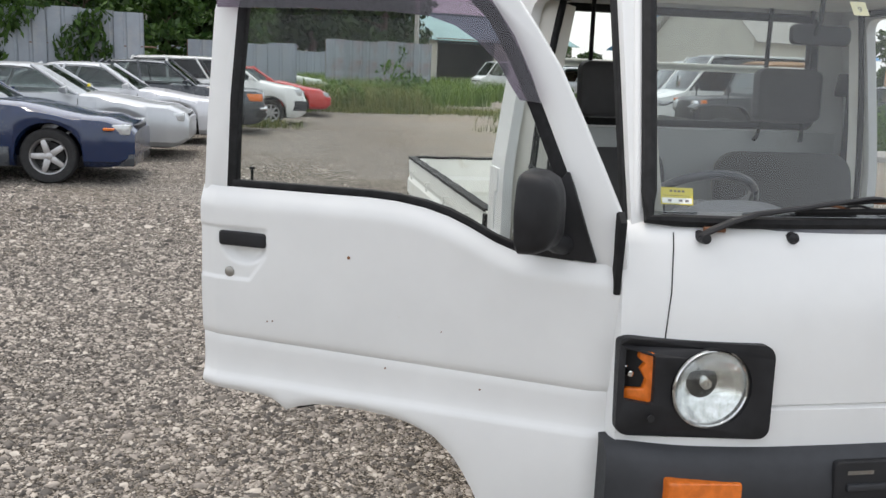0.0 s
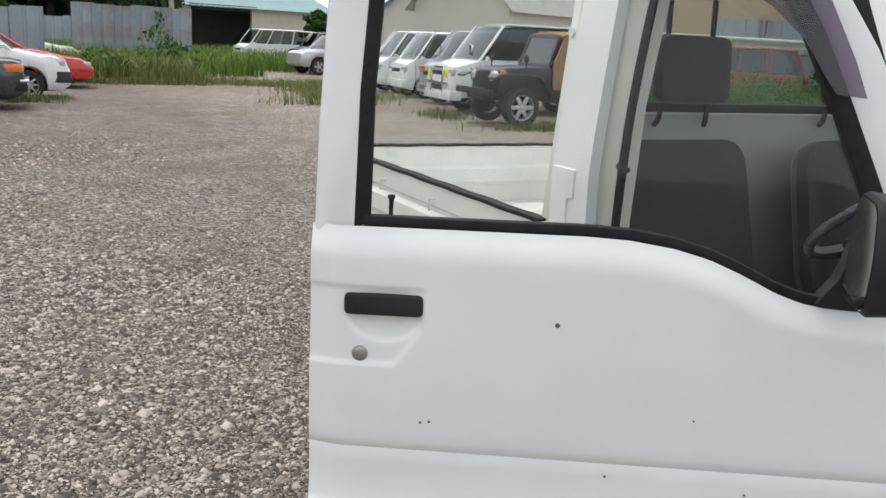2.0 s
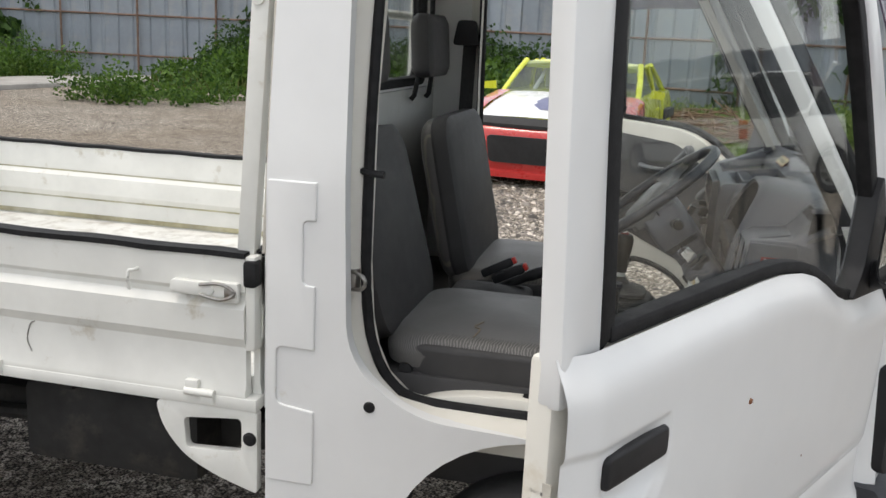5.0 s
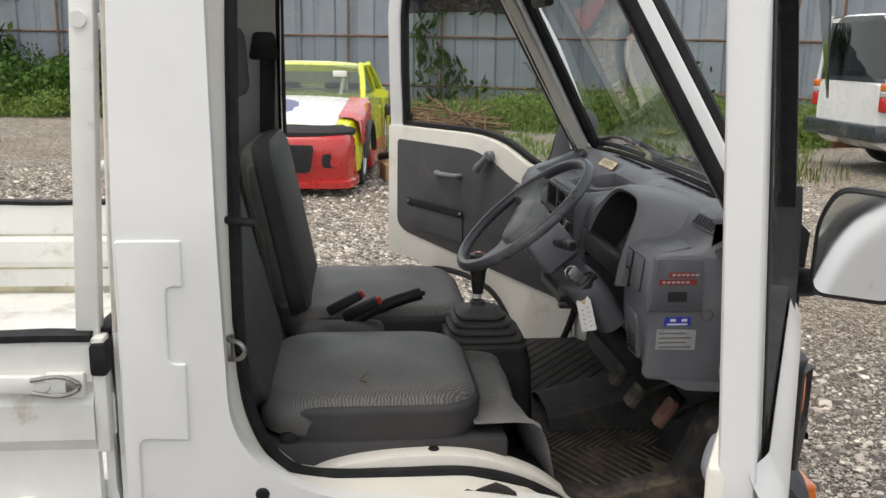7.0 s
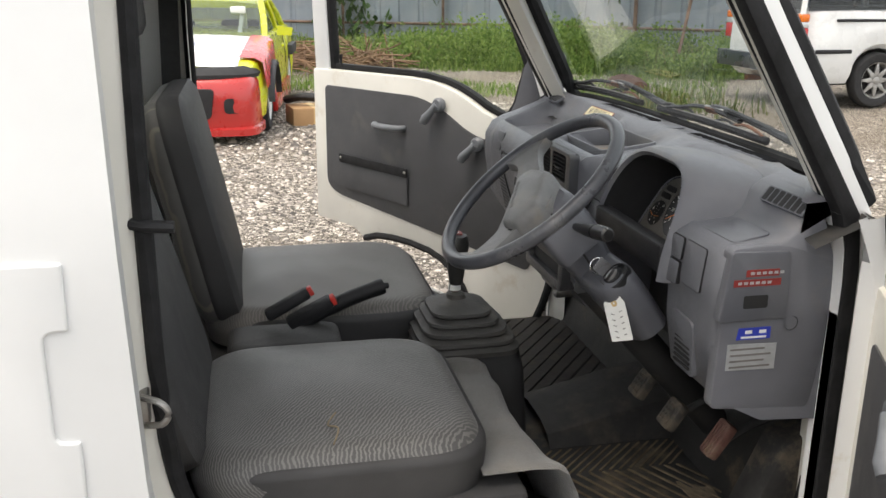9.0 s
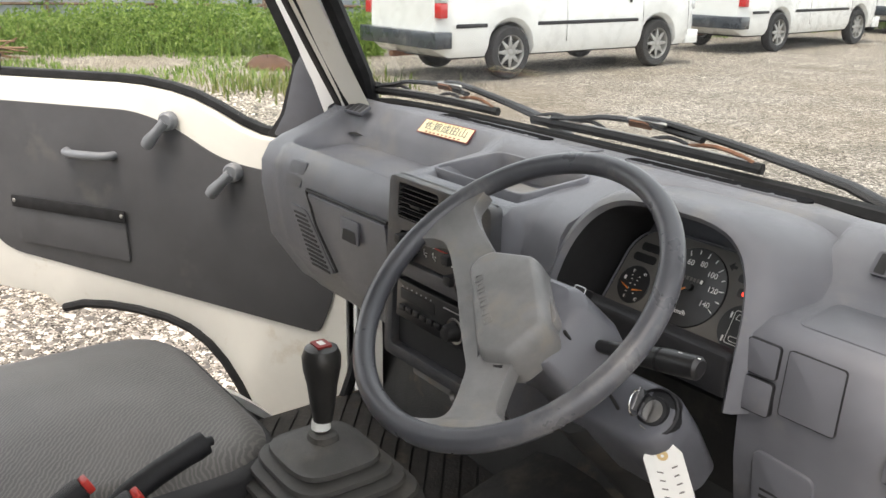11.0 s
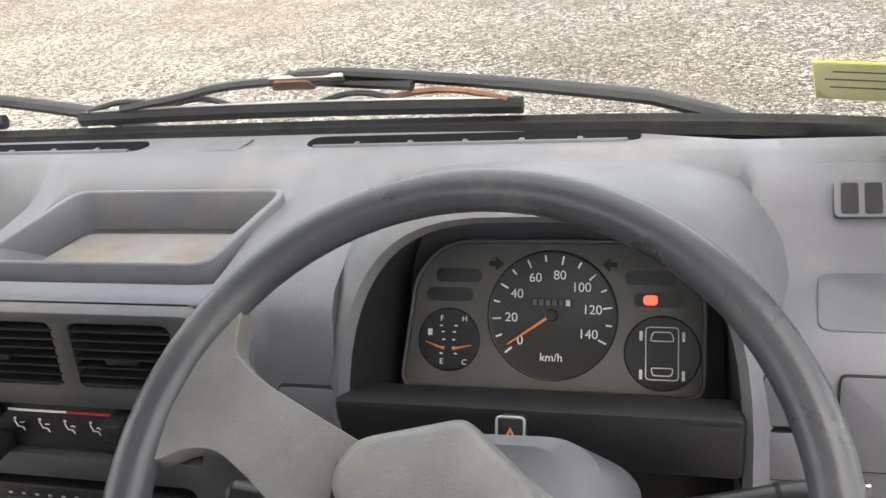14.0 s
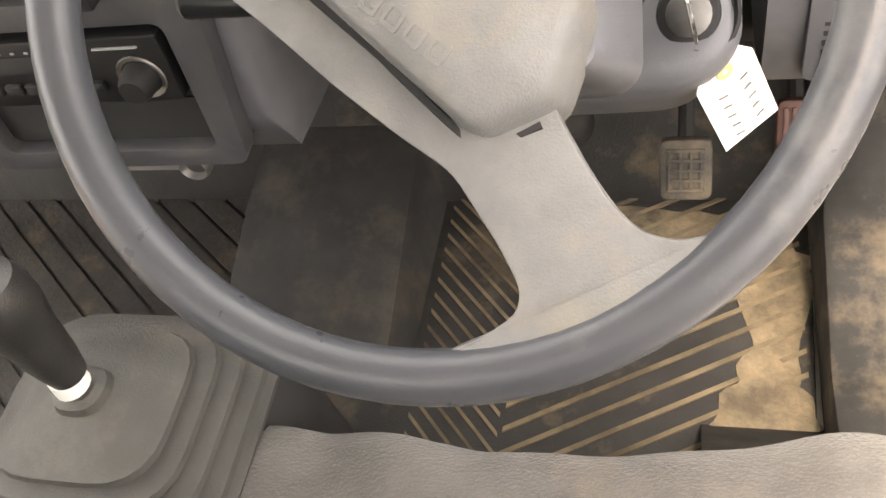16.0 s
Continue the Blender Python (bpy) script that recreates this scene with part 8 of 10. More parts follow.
vehicle("coupe", "bright red coupe half hidden in weeds", "car", (2.05, -24.6), 180, 4.5, 1.70, 2.6, 0.95, [(-2.25, 0.80), (-2.1, 0.92), (-1.2, 0.93), (0.6, 0.92), (0.8, 0.90), (1.9, 0.72), (2.15, 0.62), (2.24, 0.52)],
        (0.72, 0.12, -0.75, -1.5), 1.30, M_REDPAINT, r=0.30, group=ROW, posts=(0.0, 0.6, 1.0), front=coupe_front(2.22, 0.85, 0.60, (("fog_lamp", M_LAMPGLASS, 1.95, 2.2, 0.55, 0.72, 0.52, 0.60, True),)))
vehicle("sedan", "pale green sedan far back in the weeds", "car", (1.4, -34.5), 180, 4.3, 1.66, 2.5, 0.9, [(-2.15, 0.82), (-2.0, 0.94), (-1.2, 0.94), (0.6, 0.93), (0.8, 0.92), (1.8, 0.80), (2.1, 0.66)],
        (0.8, 0.2, -0.8, -1.4), 1.36, paint("pale_green_paint", (0.60, 0.66, 0.58)), r=0.29, group=ROW, posts=(0.0, 0.45, 0.9, 1.0))
vehicle("estate_car", "white estate car behind the first row", "car", (9.0, -15.2), 180, 4.4, 1.69, 2.6, 0.85, [(-2.2, 0.85), (-2.1, 0.98), (0.8, 0.98), (0.95, 0.97), (1.75, 0.88), (2.1, 0.75)],
        (1.0, 0.35, -1.6, -2.0), 1.52, M_PWHITE, r=0.30, group=ROW, posts=(0.0, 0.36, 0.66, 1.0))
vehicle("estate_car", "white estate car behind the first row", "car", (8.6, -18.9), 180, 4.4, 1.69, 2.6, 0.85, [(-2.2, 0.85), (-2.1, 0.98), (0.8, 0.98), (0.95, 0.97), (1.75, 0.88), (2.1, 0.75)],
        (1.0, 0.35, -1.6, -2.0), 1.50, M_PWHITE, r=0.30, group=ROW, posts=(0.0, 0.36, 0.66, 1.0))


# vans with short noses, noses towards +x
def van(name, label, at, turn, L, W, H, wb, fo, body, belt=1.05, panels=(), posts=(0.0, 0.24, 0.62, 1.0), extra=(), glassm=None, roofmat=None, r=0.29, spokes=8, clear=0.24, group="", nose=0.32, rim=None):
    x1 = wb / 2 + fo
    x0 = x1 - L
    return vehicle(name, label, "van", at, turn, L, W, wb, fo, [(x0, belt - 0.06), (x0 + 0.1, belt), (x1 - nose - 0.1, belt), (x1 - nose, belt - 0.02), (x1 - 0.06, belt - 0.16), (x1, belt - 0.35)],
                   (x1 - nose, x1 - nose - 0.55 * (H - belt) / 0.75, x0 + 0.12, x0 + 0.04), H, body, r=r, clear=clear, rim=rim or M_SILVERRIM, spokes=spokes, posts=posts, panels=panels, glassm=glassm, roofmat=roofmat,
                   front=(("headlamp", M_LAMPGLASS, x1 - 0.22, x1 - 0.02, W * 0.26, W * 0.43, belt - 0.36, belt - 0.22, True), ("front_bumper", body, x1 - 0.25, x1 + 0.03, -W * 0.46, W * 0.46, 0.30, 0.50, False),
                          ("grille", M_PLASTIC, x1 - 0.1, x1 + 0.005, -W * 0.22, W * 0.22, belt - 0.36, belt - 0.26, False)) + tuple(extra), group=group, belt_in=0.96, top_in=0.86)


M_SILVERRIM = mat("silver_steel_rim", (0.34, 0.335, 0.32), 0.4, 0.4, var=0.12, scale=12)
VANS = "vans parked side by side"
van("minivan", "white and black raised minivan with a bull bar", (-9.05, -17.75), -4, 4.5, 1.72, 1.96, 2.45, 0.95, M_PWHITE, belt=1.18, posts=(0.0, 0.30, 0.62, 1.0), glassm=M_DARKGLASS, roofmat=M_BLACKPAINT, r=0.36, clear=0.36, group=VANS, nose=0.62,
    extra=(("bull_bar", M_CHROME, 2.16, 2.22, -0.62, 0.62, 0.62, 0.68, False), ("bull_bar", M_CHROME, 2.16, 2.22, 0.30, 0.36, 0.45, 1.02, True), ("bull_bar", M_CHROME, 2.14, 2.20, -0.36, 0.36, 0.97, 1.02, False), ("winch_box", M_UNDER, 2.0, 2.18, -0.3, 0.3, 0.45, 0.65, False),
           ("spot_lamp", M_YELLOW, 2.10, 2.20, 0.42, 0.58, 0.78, 0.94, True), ("side_step", M_CHROME, -0.9, 0.9, 0.86, 0.93, 0.36, 0.40, True), ("white_roof", M_PWHITE, -1.9, 0.75, -0.74, 0.74, 1.94, 1.985, False), ("towing_mirror", M_CHROME, 1.75, 1.80, 0.80, 0.92, 1.25, 1.50, True)))
van("microvan", "silver microvan with an orange lamp", (-9.25, -20.1), -3, 3.3, 1.42, 1.86, 1.9, 0.62, M_SILVER, belt=1.08, group=VANS, r=0.27, extra=(("indicator", M_ORANGE, 1.42, 1.585, 0.34, 0.60, 0.84, 0.93, True), ("lower_grille", M_PLASTIC, 1.5, 1.60, -0.45, 0.45, 0.36, 0.46, False), ("black_mirror", M_PLASTIC, 1.15, 1.22, 0.74, 0.86, 1.12, 1.34, True)))
van("microvan", "white microvan among weeds", (-9.5, -22.75), -3, 3.3, 1.42, 1.82, 1.9, 0.62, M_PWHITE, belt=1.06, group=VANS, r=0.27)
van("microvan", "white microvan with a black front guard", (-9.7, -25.05), -3, 3.3, 1.42, 1.84, 1.9, 0.62, M_PWHITE, belt=1.06, group=VANS, r=0.27, extra=(("front_guard", M_PLASTIC, 1.5, 1.66, -0.55, 0.55, 0.45, 0.72, False),))
vehicle("suv", "silver compact off-road car in tall grass", "car", (-11.3, -37.5), 10, 4.15, 1.70, 2.45, 0.78, [(-2.1, 0.95), (-2.0, 1.05), (0.75, 1.04), (0.9, 1.03), (1.75, 0.95), (1.98, 0.84), (2.0, 0.65)], (0.95, 0.25, -1.65, -1.95), 1.68, M_SILVER, r=0.34, clear=0.32, posts=(0.0, 0.38, 0.7, 1.0), glassm=M_DARKGLASS)
van("minivan", "dark minivan behind the silver car", (-14.2, -46.3), 8, 4.6, 1.70, 1.82, 2.7, 0.9, M_DKGREY, belt=1.05, nose=0.7, glassm=M_DARKGLASS)
van("minivan", "white minivan far back in the grass", (-11.8, -49.0), 8, 4.3, 1.70, 1.88, 2.6, 0.8, M_PWHITE, belt=1.08, nose=0.4)
vehicle("estate_car", "faded red off-road estate car behind weeds", "car", (-17.0, -19.9), -40, 4.3, 1.68, 2.6, 0.7, [(-2.25, 0.95), (-2.1, 1.08), (0.6, 1.08), (0.75, 1.07), (1.75, 1.02), (1.98, 0.98), (2.0, 0.7)], (0.72, 0.35, -1.85, -2.15), 1.82, M_FADEDRED, r=0.36, clear=0.4, posts=(0.0, 0.36, 0.68, 1.0))
vehicle("sedan", "dark green sedan behind the red car", "car", (-16.9, -23.4), -30, 4.3, 1.68, 2.6, 0.8, [(-2.1, 0.9), (-1.2, 0.95), (0.7, 0.95), (1.9, 0.85), (2.1, 0.7)], (0.8, 0.2, -0.9, -1.5), 1.42, M_DKGREY, r=0.3, posts=(0.0, 0.45, 0.9, 1.0))

# white cargo vans across the yard, tails towards -y
for at, tn, bits in (((-9.09, 7.90), 92, True), ((-9.80, 14.40), 95, True), ((-10.6, 21.4), 97, False)):
    v = van("cargo_van", "white cargo van with a dark side strip" if bits else "white cargo van far off by the fence", at, tn, 4.95, 1.70, 1.98, 2.86, 0.95, M_PWHITE, belt=1.16, posts=(0.0, 0.22, 0.55, 1.0), glassm=M_DARKGLASS, r=0.335, clear=0.30, group="white cargo vans",
            extra=(("side_strip", M_PLASTIC, -2.35, -1.85, 0.835, 0.856, 0.66, 0.71, True), ("side_strip", M_PLASTIC, -1.0, 0.95, 0.838, 0.858, 0.66, 0.71, True), ("slide_rail", M_PLASTIC, -2.1, -0.7, 0.825, 0.848, 1.03, 1.065, True),
                   ("tail_lamp", M_REDLENS, -2.575, -2.46, 0.70, 0.825, 0.78, 0.96, True), ("tail_lamp_amber", M_ORANGE, -2.575, -2.46, 0.70, 0.825, 1.03, 1.12, True), ("tail_lamp_clear", M_LAMPGLASS, -2.575, -2.46, 0.70, 0.825, 0.96, 1.03, True),
                   ("rear_bumper", M_DKGREY, -2.66, -2.40, -0.84, 0.84, 0.42, 0.62, False), ("handle_strip", M_BLACKPAINT, -2.56, -2.53, -0.26, 0.26, 0.98, 1.05, False), ("tailgate_line", M_DARKIN, -2.546, -2.530, -0.68, 0.68, 0.645, 0.655, False),
                   ("fuel_flap", M_PLASTIC, 0.75, 0.80, 0.84, 0.852, 0.92, 1.02, True), ("exhaust", M_RUST, -2.5, -1.6, 0.30, 0.38, 0.24, 0.31, False)))

# show car: red front, white bonnet, lime body
dr = vehicle("sports_car", "lime yellow show car with red front, white bonnet and wide wheels", "car", (-8.95, -1.53), -7, 4.45, 1.78, 2.52, 0.88, [(-2.3, 0.78), (-2.15, 0.90), (-1.2, 0.92), (0.55, 0.90), (0.75, 0.88), (1.75, 0.74), (2.05, 0.66), (2.14, 0.58)],
             (0.72, 0.08, -0.72, -1.45), 1.28, M_LIME, r=0.31, clear=0.15, rim=M_PWHITE, spokes=8, posts=(0.0, 0.6, 1.0), front=(
    ("side_skirt", M_REDPAINT, -0.9, 0.9, 0.86, 0.91, 0.14, 0.34, True), ("overfender", M_BUMPER, -1.62, -0.92, 0.86, 0.945, 0.58, 0.70, True),
    ("windscreen_label", M_CARD, 0.32, 0.345, 0.40, 0.56, 1.10, 1.18, False)))
def nose_line(grow, x_back, tip):
    """The rounded front of the car seen from above, from one wheel arch round to the other."""
    half = [(x_back, 0.80), (1.75, 0.83), (1.95, 0.835), (2.09, 0.80), (2.175, 0.69), (2.205, 0.42), (2.215, 0.12)]
    pts = [(lerp(x_back, x + tip, min(1, (x - x_back) / 0.5)), y + grow) for x, y in half]
    return pts + [(x, -y) for x, y in reversed(pts)]


part("front_bumper", loft([[Vector((x, y, z)) for x, y in smooth_path(nose_line(g, 1.60, tp), 3)] for z, g, tp in ((0.10, 0.03, 0.05), (0.16, 0.03, 0.05), (0.175, 0.005, 0.01), (0.30, 0.01, 0.02), (0.46, 0.01, 0.02), (0.56, 0.0, 0.0), (0.61, -0.02, -0.05), (0.63, -0.10, -0.12))], False, False), M_REDPAINT, dr, "red front bumper with a deep lip")
part("lamp_band", loft([[Vector((x, y, z)) for x, y in smooth_path(nose_line(g, 1.72, tp), 3)] for z, g, tp in ((0.600, 0.004, -0.02), (0.635, 0.010, -0.02), (0.672, -0.02, -0.06), (0.700, -0.08, -0.12))], False, False), M_DARKIN, dr, "dark empty headlamp band")
# black plates set on the bumper skin paint the shade inside its openings
part("bumper_opening", slab(rounded([(-0.44, 0.25), (0.44, 0.25), (0.48, 0.52), (-0.48, 0.52)], 0.05), lambda a, b2, c: Vector((c - 0.16 * abs(a) ** 2, a, b2)), 2.12, 2.290, b=0.006), M_DARKIN, dr)
for s in (1, -1):
    part("fog_opening", slab(rounded([(0.56, 0.30), (0.76, 0.30), (0.78, 0.42), (0.56, 0.44)], 0.05), lambda a, b2, c: Vector((c - 0.35 * max(0, a - 0.5) - 0.9 * max(0, a - 0.70), s * a, b2)), 2.10, 2.272, b=0.004), M_DARKIN, dr)
    arch = lambda x: 0.31 + math.sqrt(max(0.0, 0.375 ** 2 - (x - 1.26) ** 2))
    xs_w = [0.82 + 0.98 * i / 24 for i in range(25)]
    top = lambda x: line_at([(0.8, 0.895), (1.2, 0.845), (1.6, 0.79), (1.85, 0.735), (2.05, 0.68)], x)
    wy = lambda x: 0.905 - 0.55 * max(0, x - 1.72) ** 1.5
    wheel_part(dr, 1.28, s * 0.875, 0.315, 0.23, s, M_PWHITE, 8)
    part("front_wing", loft([[Vector((x, s * wy(x), max(arch(x), 0.36 if x < 1.0 else 0.55))), Vector((x, s * (wy(x) + 0.012), lerp(arch(x), top(x), 0.4))), Vector((x, s * (wy(x) - 0.02), top(x) - 0.03)), Vector((x, s * (wy(x) - 0.09), top(x) + 0.012)), Vector((x, s * (wy(x) - 0.24), top(x) + 0.022))] for x in xs_w], False, False), M_REDPAINT, dr, "red front wing", sharp=50)
    ov = [(1.26 + 0.40 * math.cos(a), 0.31 + 0.40 * math.sin(a)) for a in [math.pi * (0.06 + 0.88 * i / 16) for i in range(17)]]
    part("overfender", loft([[Vector((x, s * y, z)) for y, z in ((0.895, b2), (0.955, b2 - 0.012), (0.96, b2 - 0.05), (0.90, b2 - 0.05))] for x, b2 in ov]), M_BUMPER, dr, "black bolt-on wheel arch")
bm = loft([[Vector((x, u * 0.66, z + 0.032 - 0.02 * abs(u) ** 3)) for u in (-1, -0.7, -0.3, 0, 0.3, 0.7, 1)] for x, z in ((0.78, 0.882), (1.1, 0.85), (1.5, 0.795), (1.85, 0.72), (2.02, 0.672))], False, False)
part("bonnet", bm, M_PWHITE, dr, "bare white bonnet")
bm = loft([[Vector((x, u * 0.30 * math.sqrt(max(0.02, 1 - ((x - 1.42) / 0.36) ** 2)), z + 0.038 - 0.02 * abs(u) ** 3)) for u in (-1, -0.5, 0, 0.5, 1)] for x, z in ((1.07, 0.853), (1.2, 0.838), (1.42, 0.807), (1.6, 0.775), (1.77, 0.737))], False, False)
part("bonnet_spot", bm, M_BLUESPOT, dr, "faded blue-grey round patch")
for s in (1, -1):
    part("roll_bar", tube([(-0.3, s * 0.5, 0.5), (-0.15, s * 0.48, 1.18), (0.5, s * 0.5, 0.85)], 0.025, 8), M_CARD, dr)

# short off-road car with a canvas top, built on its own
jeep = thing("off_road_car", "black open off-road car with a tan canvas top and spare wheel", "car", (-7.97, -15.0, 0), -2)
HB = [(-1.62, 0.62), (-1.62, 1.12), (0.36, 1.12), (0.42, 1.14), (1.30, 1.10), (1.42, 1.05), (1.45, 0.62), (0.85, 0.60), (0.4, 0.52), (-0.5, 0.52), (-0.62, 0.62)]
bm = slab(HB, lambda a, b, c: Vector((a, c * (1 - 0.16 * step(0.5, 1.45, a)), b)), -0.70, 0.70, b=0.03)
part("body", bm, M_BLACKPAINT, jeep)
part("grille", box(1.44, 1.49, -0.42, 0.42, 0.70, 1.04, 0.02), M_BLACKPAINT, jeep)
part("front_bumper", box(1.62, 1.72, -0.75, 0.75, 0.58, 0.70, 0.015), M_UNDER, jeep)
part("chassis_frame", box(-1.6, 1.65, -0.38, 0.38, 0.48, 0.60, 0.02), M_UNDER, jeep)
for ax in (-1.015, 1.015):
    part("axle", tube([(ax, -0.62, 0.36), (ax, 0.62, 0.36)], 0.05, 10), M_UNDER, jeep)
    for s in (1, -1):
        wheel_part(jeep, ax, s * 0.80, 0.375, 0.22, s, M_ALLOY, 6)
for s in (1, -1):
    pts = smooth_path([(1.66, 0.92), (1.45, 0.99), (0.80, 0.99), (0.60, 0.90), (0.42, 0.60)], 4)
    bm = loft([[Vector((p[0], s * y, p[1] + z)) for y, z in ((0.50, 0.0), (0.82, 0.0), (0.84, -0.03), (0.80, -0.035), (0.50, -0.03))] for p in pts])
    part("front_wing", bm, M_BLACKPAINT, jeep)
    pts = smooth_path([(-0.52, 0.62), (-0.66, 0.86), (-1.0, 0.93), (-1.35, 0.86), (-1.50, 0.66)], 4)
    part("rear_arch", tube([Vector((p[0], s * 0.74, p[1])) for p in pts], 0.045, 8), M_BUMPER, jeep)
    part("headlamp", lathe([(0.0, 1.53), (0.07, 1.525), (0.095, 1.50), (0.10, 1.44)], "x", 20, (0, s * 0.42, 0.93)), M_LAMPGLASS, jeep)
    part("lamp_ring", lathe([(0.095, 1.505), (0.115, 1.51), (0.115, 1.43)], "x", 20, (0, s * 0.42, 0.93)), M_CHROME, jeep)
    part("indicator", box(1.34, 1.44, s * 0.60, s * 0.70, 0.99, 1.06, 0.015), M_ORANGE, jeep)
    part("wing_mirror", slab(circle(0.075, 16), lambda a, b, c: Vector((0.95 + c, s * 0.72 + a, 1.28 + b)), -0.02, 0.02, b=0.008), M_PLASTIC, jeep)
    part("mirror_stalk", tube([(0.95, s * 0.72, 1.0), (0.95, s * 0.72, 1.24)], 0.012, 6), M_PLASTIC, jeep)
    # canvas door with a plastic window
    door = slab(rounded([(0.33, 0.72), (0.36, 1.20), (0.08, 1.74), (-0.58, 1.74), (-0.58, 0.90), (-0.42, 0.72)], 0.06), lambda a, b, c: Vector((a, s * (c - 0.06 * step(1.1, 1.75, b)), b)), 0.69, 0.725,
                [rounded([(0.16, 1.32), (0.02, 1.60), (-0.40, 1.60), (-0.40, 1.30)], 0.05)], b=0.006)
    d = part("canvas_door", door, M_TAN_TOP, jeep, "tan canvas door with a dark patch")
    part("door_window", slab(rounded([(0.16, 1.32), (0.02, 1.60), (-0.40, 1.60), (-0.40, 1.30)], 0.05), lambda a, b, c: Vector((a, s * (c - 0.06 * step(1.1, 1.75, b)), b)), 0.70, 0.704), M_CARGLASS, d)
    part("door_patch", slab(rounded([(0.02, 0.86), (0.02, 1.16), (-0.34, 1.18), (-0.34, 0.88)], 0.08), lambda a, b, c: Vector((a, s * c, b)), 0.722, 0.730), M_BLUEGREY, d)
    qw = rounded([(-0.82, 1.24), (-0.82, 1.62), (-1.38, 1.62), (-1.50, 1.30), (-1.38, 1.22)], 0.06)
    part("canvas_side", slab(rounded([(-0.58, 1.10), (-0.58, 1.76), (-1.50, 1.74), (-1.68, 1.10)], 0.05), lambda a, b, c: Vector((a, s * (c - 0.06 * step(1.1, 1.75, b)), b)), 0.675, 0.705, [qw], b=0.006), M_TAN_TOP, jeep)
    part("quarter_window", slab(qw, lambda a, b, c: Vector((a, s * (c - 0.06 * step(1.1, 1.75, b)), b)), 0.688, 0.692), M_CARGLASS, jeep)
    for i in range(3):
        part("print_bar", slab([(-1.30 + 0.04 * i, 1.05 - i * 0.035), (-1.56, 1.05 - i * 0.035), (-1.56, 1.068 - i * 0.035), (-1.30 + 0.04 * i, 1.068 - i * 0.035)], lambda a, b, c: Vector((a, s * c, b)), 0.699, 0.703), M_TAN, jeep)
rings = [[Vector((x, u * w, h - 0.06 * abs(u) ** 3)) for u in (-1, -0.85, -0.5, 0, 0.5, 0.85, 1)] + [Vector((x, u * w * 0.98, h - 0.11)) for u in (1, 0, -1)] for x, w, h in ((0.16, 0.60, 1.80), (0.08, 0.65, 1.825), (-0.6, 0.665, 1.845), (-1.2, 0.665, 1.835), (-1.5, 0.65, 1.80), (-1.56, 0.62, 1.76))]
part("canvas_roof", loft(rings), M_TAN_TOP, jeep)
part("windscreen_frame", slab(rounded([(-0.62, 1.12), (0.62, 1.12), (0.58, 1.76), (-0.58, 1.76)], 0.04), lambda a, b, c: Vector((0.40 - 0.36 * (b - 1.12) + c, a, b)), -0.02, 0.02, [rounded([(-0.56, 1.20), (0.56, 1.20), (0.53, 1.70), (-0.53, 1.70)], 0.04)]), M_BLACKPAINT, jeep)
part("windscreen", slab([(-0.56, 1.20), (0.56, 1.20), (0.53, 1.70), (-0.53, 1.70)], lambda a, b, c: Vector((0.40 - 0.36 * (b - 1.12) + c, a, b)), -0.003, 0.003), M_CARGLASS, jeep)
part("canvas_back", slab([(-0.66, 1.10), (0.66, 1.10), (0.60, 1.74), (-0.60, 1.74)], lambda a, b, c: Vector((-1.66 + 0.2 * (b - 1.10) + c, a, b)), -0.01, 0.01), M_TAN_TOP, jeep)
part("spare_wheel", lathe([(0.20, -1.68), (0.30, -1.67), (0.365, -1.69), (0.375, -1.76), (0.365, -1.86), (0.30, -1.88), (0.0, -1.86)], "x", 30, (0, 0.12, 1.02)), M_TYRE, jeep)
part("seat", box(-0.55, -0.05, -0.55, 0.55, 0.75, 1.25, 0.05), M_DARKIN, jeep)


# ================= fences, buildings, plants =================
M_SHEET = mat("weathered_blue_grey_sheet", (0.27, 0.305, 0.345), 0.5, 0.15, var=0.10, scale=1.5, dirt=(0.38, 0.38, 0.37), dscale=1.2, damt=0.35, spread=0.10)
M_RUSTSHEET = mat("rust_streaked_sheet", (0.27, 0.30, 0.33), 0.55, 0.15, var=0.14, scale=1.2, dirt=(0.26, 0.11, 0.07), dscale=0.8, damt=0.45, spread=0.12)
M_PIPE = mat("rusty_pipe", (0.20, 0.13, 0.095), 0.75, 0.3, var=0.35, scale=6)
M_ROOFTEAL = mat("teal_roof_sheet", (0.18, 0.32, 0.33), 0.5, var=0.10, scale=0.6)
M_ROOFBLUE = mat("blue_roof_sheet", (0.10, 0.30, 0.55), 0.45, var=0.08, scale=0.6)
M_PLASTER = mat("pale_wall", (0.56, 0.54, 0.47), 0.8, var=0.08, scale=0.5, dirt=(0.36, 0.34, 0.29), dscale=0.5, damt=0.25)
M_BEIGE = mat("beige_corrugated_wall", (0.45, 0.33, 0.21), 0.65, var=0.08, scale=0.7, dirt=(0.30, 0.2, 0.12), dscale=0.6, damt=0.2)
M_CONCRETE = mat("concrete", (0.36, 0.345, 0.32), 0.85, var=0.12, scale=2, bump=0.4, bscale=60, dirt=(0.2, 0.19, 0.17), dscale=1.5, damt=0.3)
M_CARTON = mat("cardboard", (0.42, 0.25, 0.12), 0.8, var=0.08, scale=6)
M_SOIL = mat("red_brown_soil", (0.085, 0.042, 0.026), 0.95, var=0.35, scale=9, bump=0.8, bscale=40)
M_TWIG = mat("dead_brushwood", (0.20, 0.12, 0.07), 0.9, var=0.3, scale=4)
M_BARK = mat("bark", (0.10, 0.08, 0.06), 0.9, var=0.3, scale=5, bump=0.6, bscale=30)


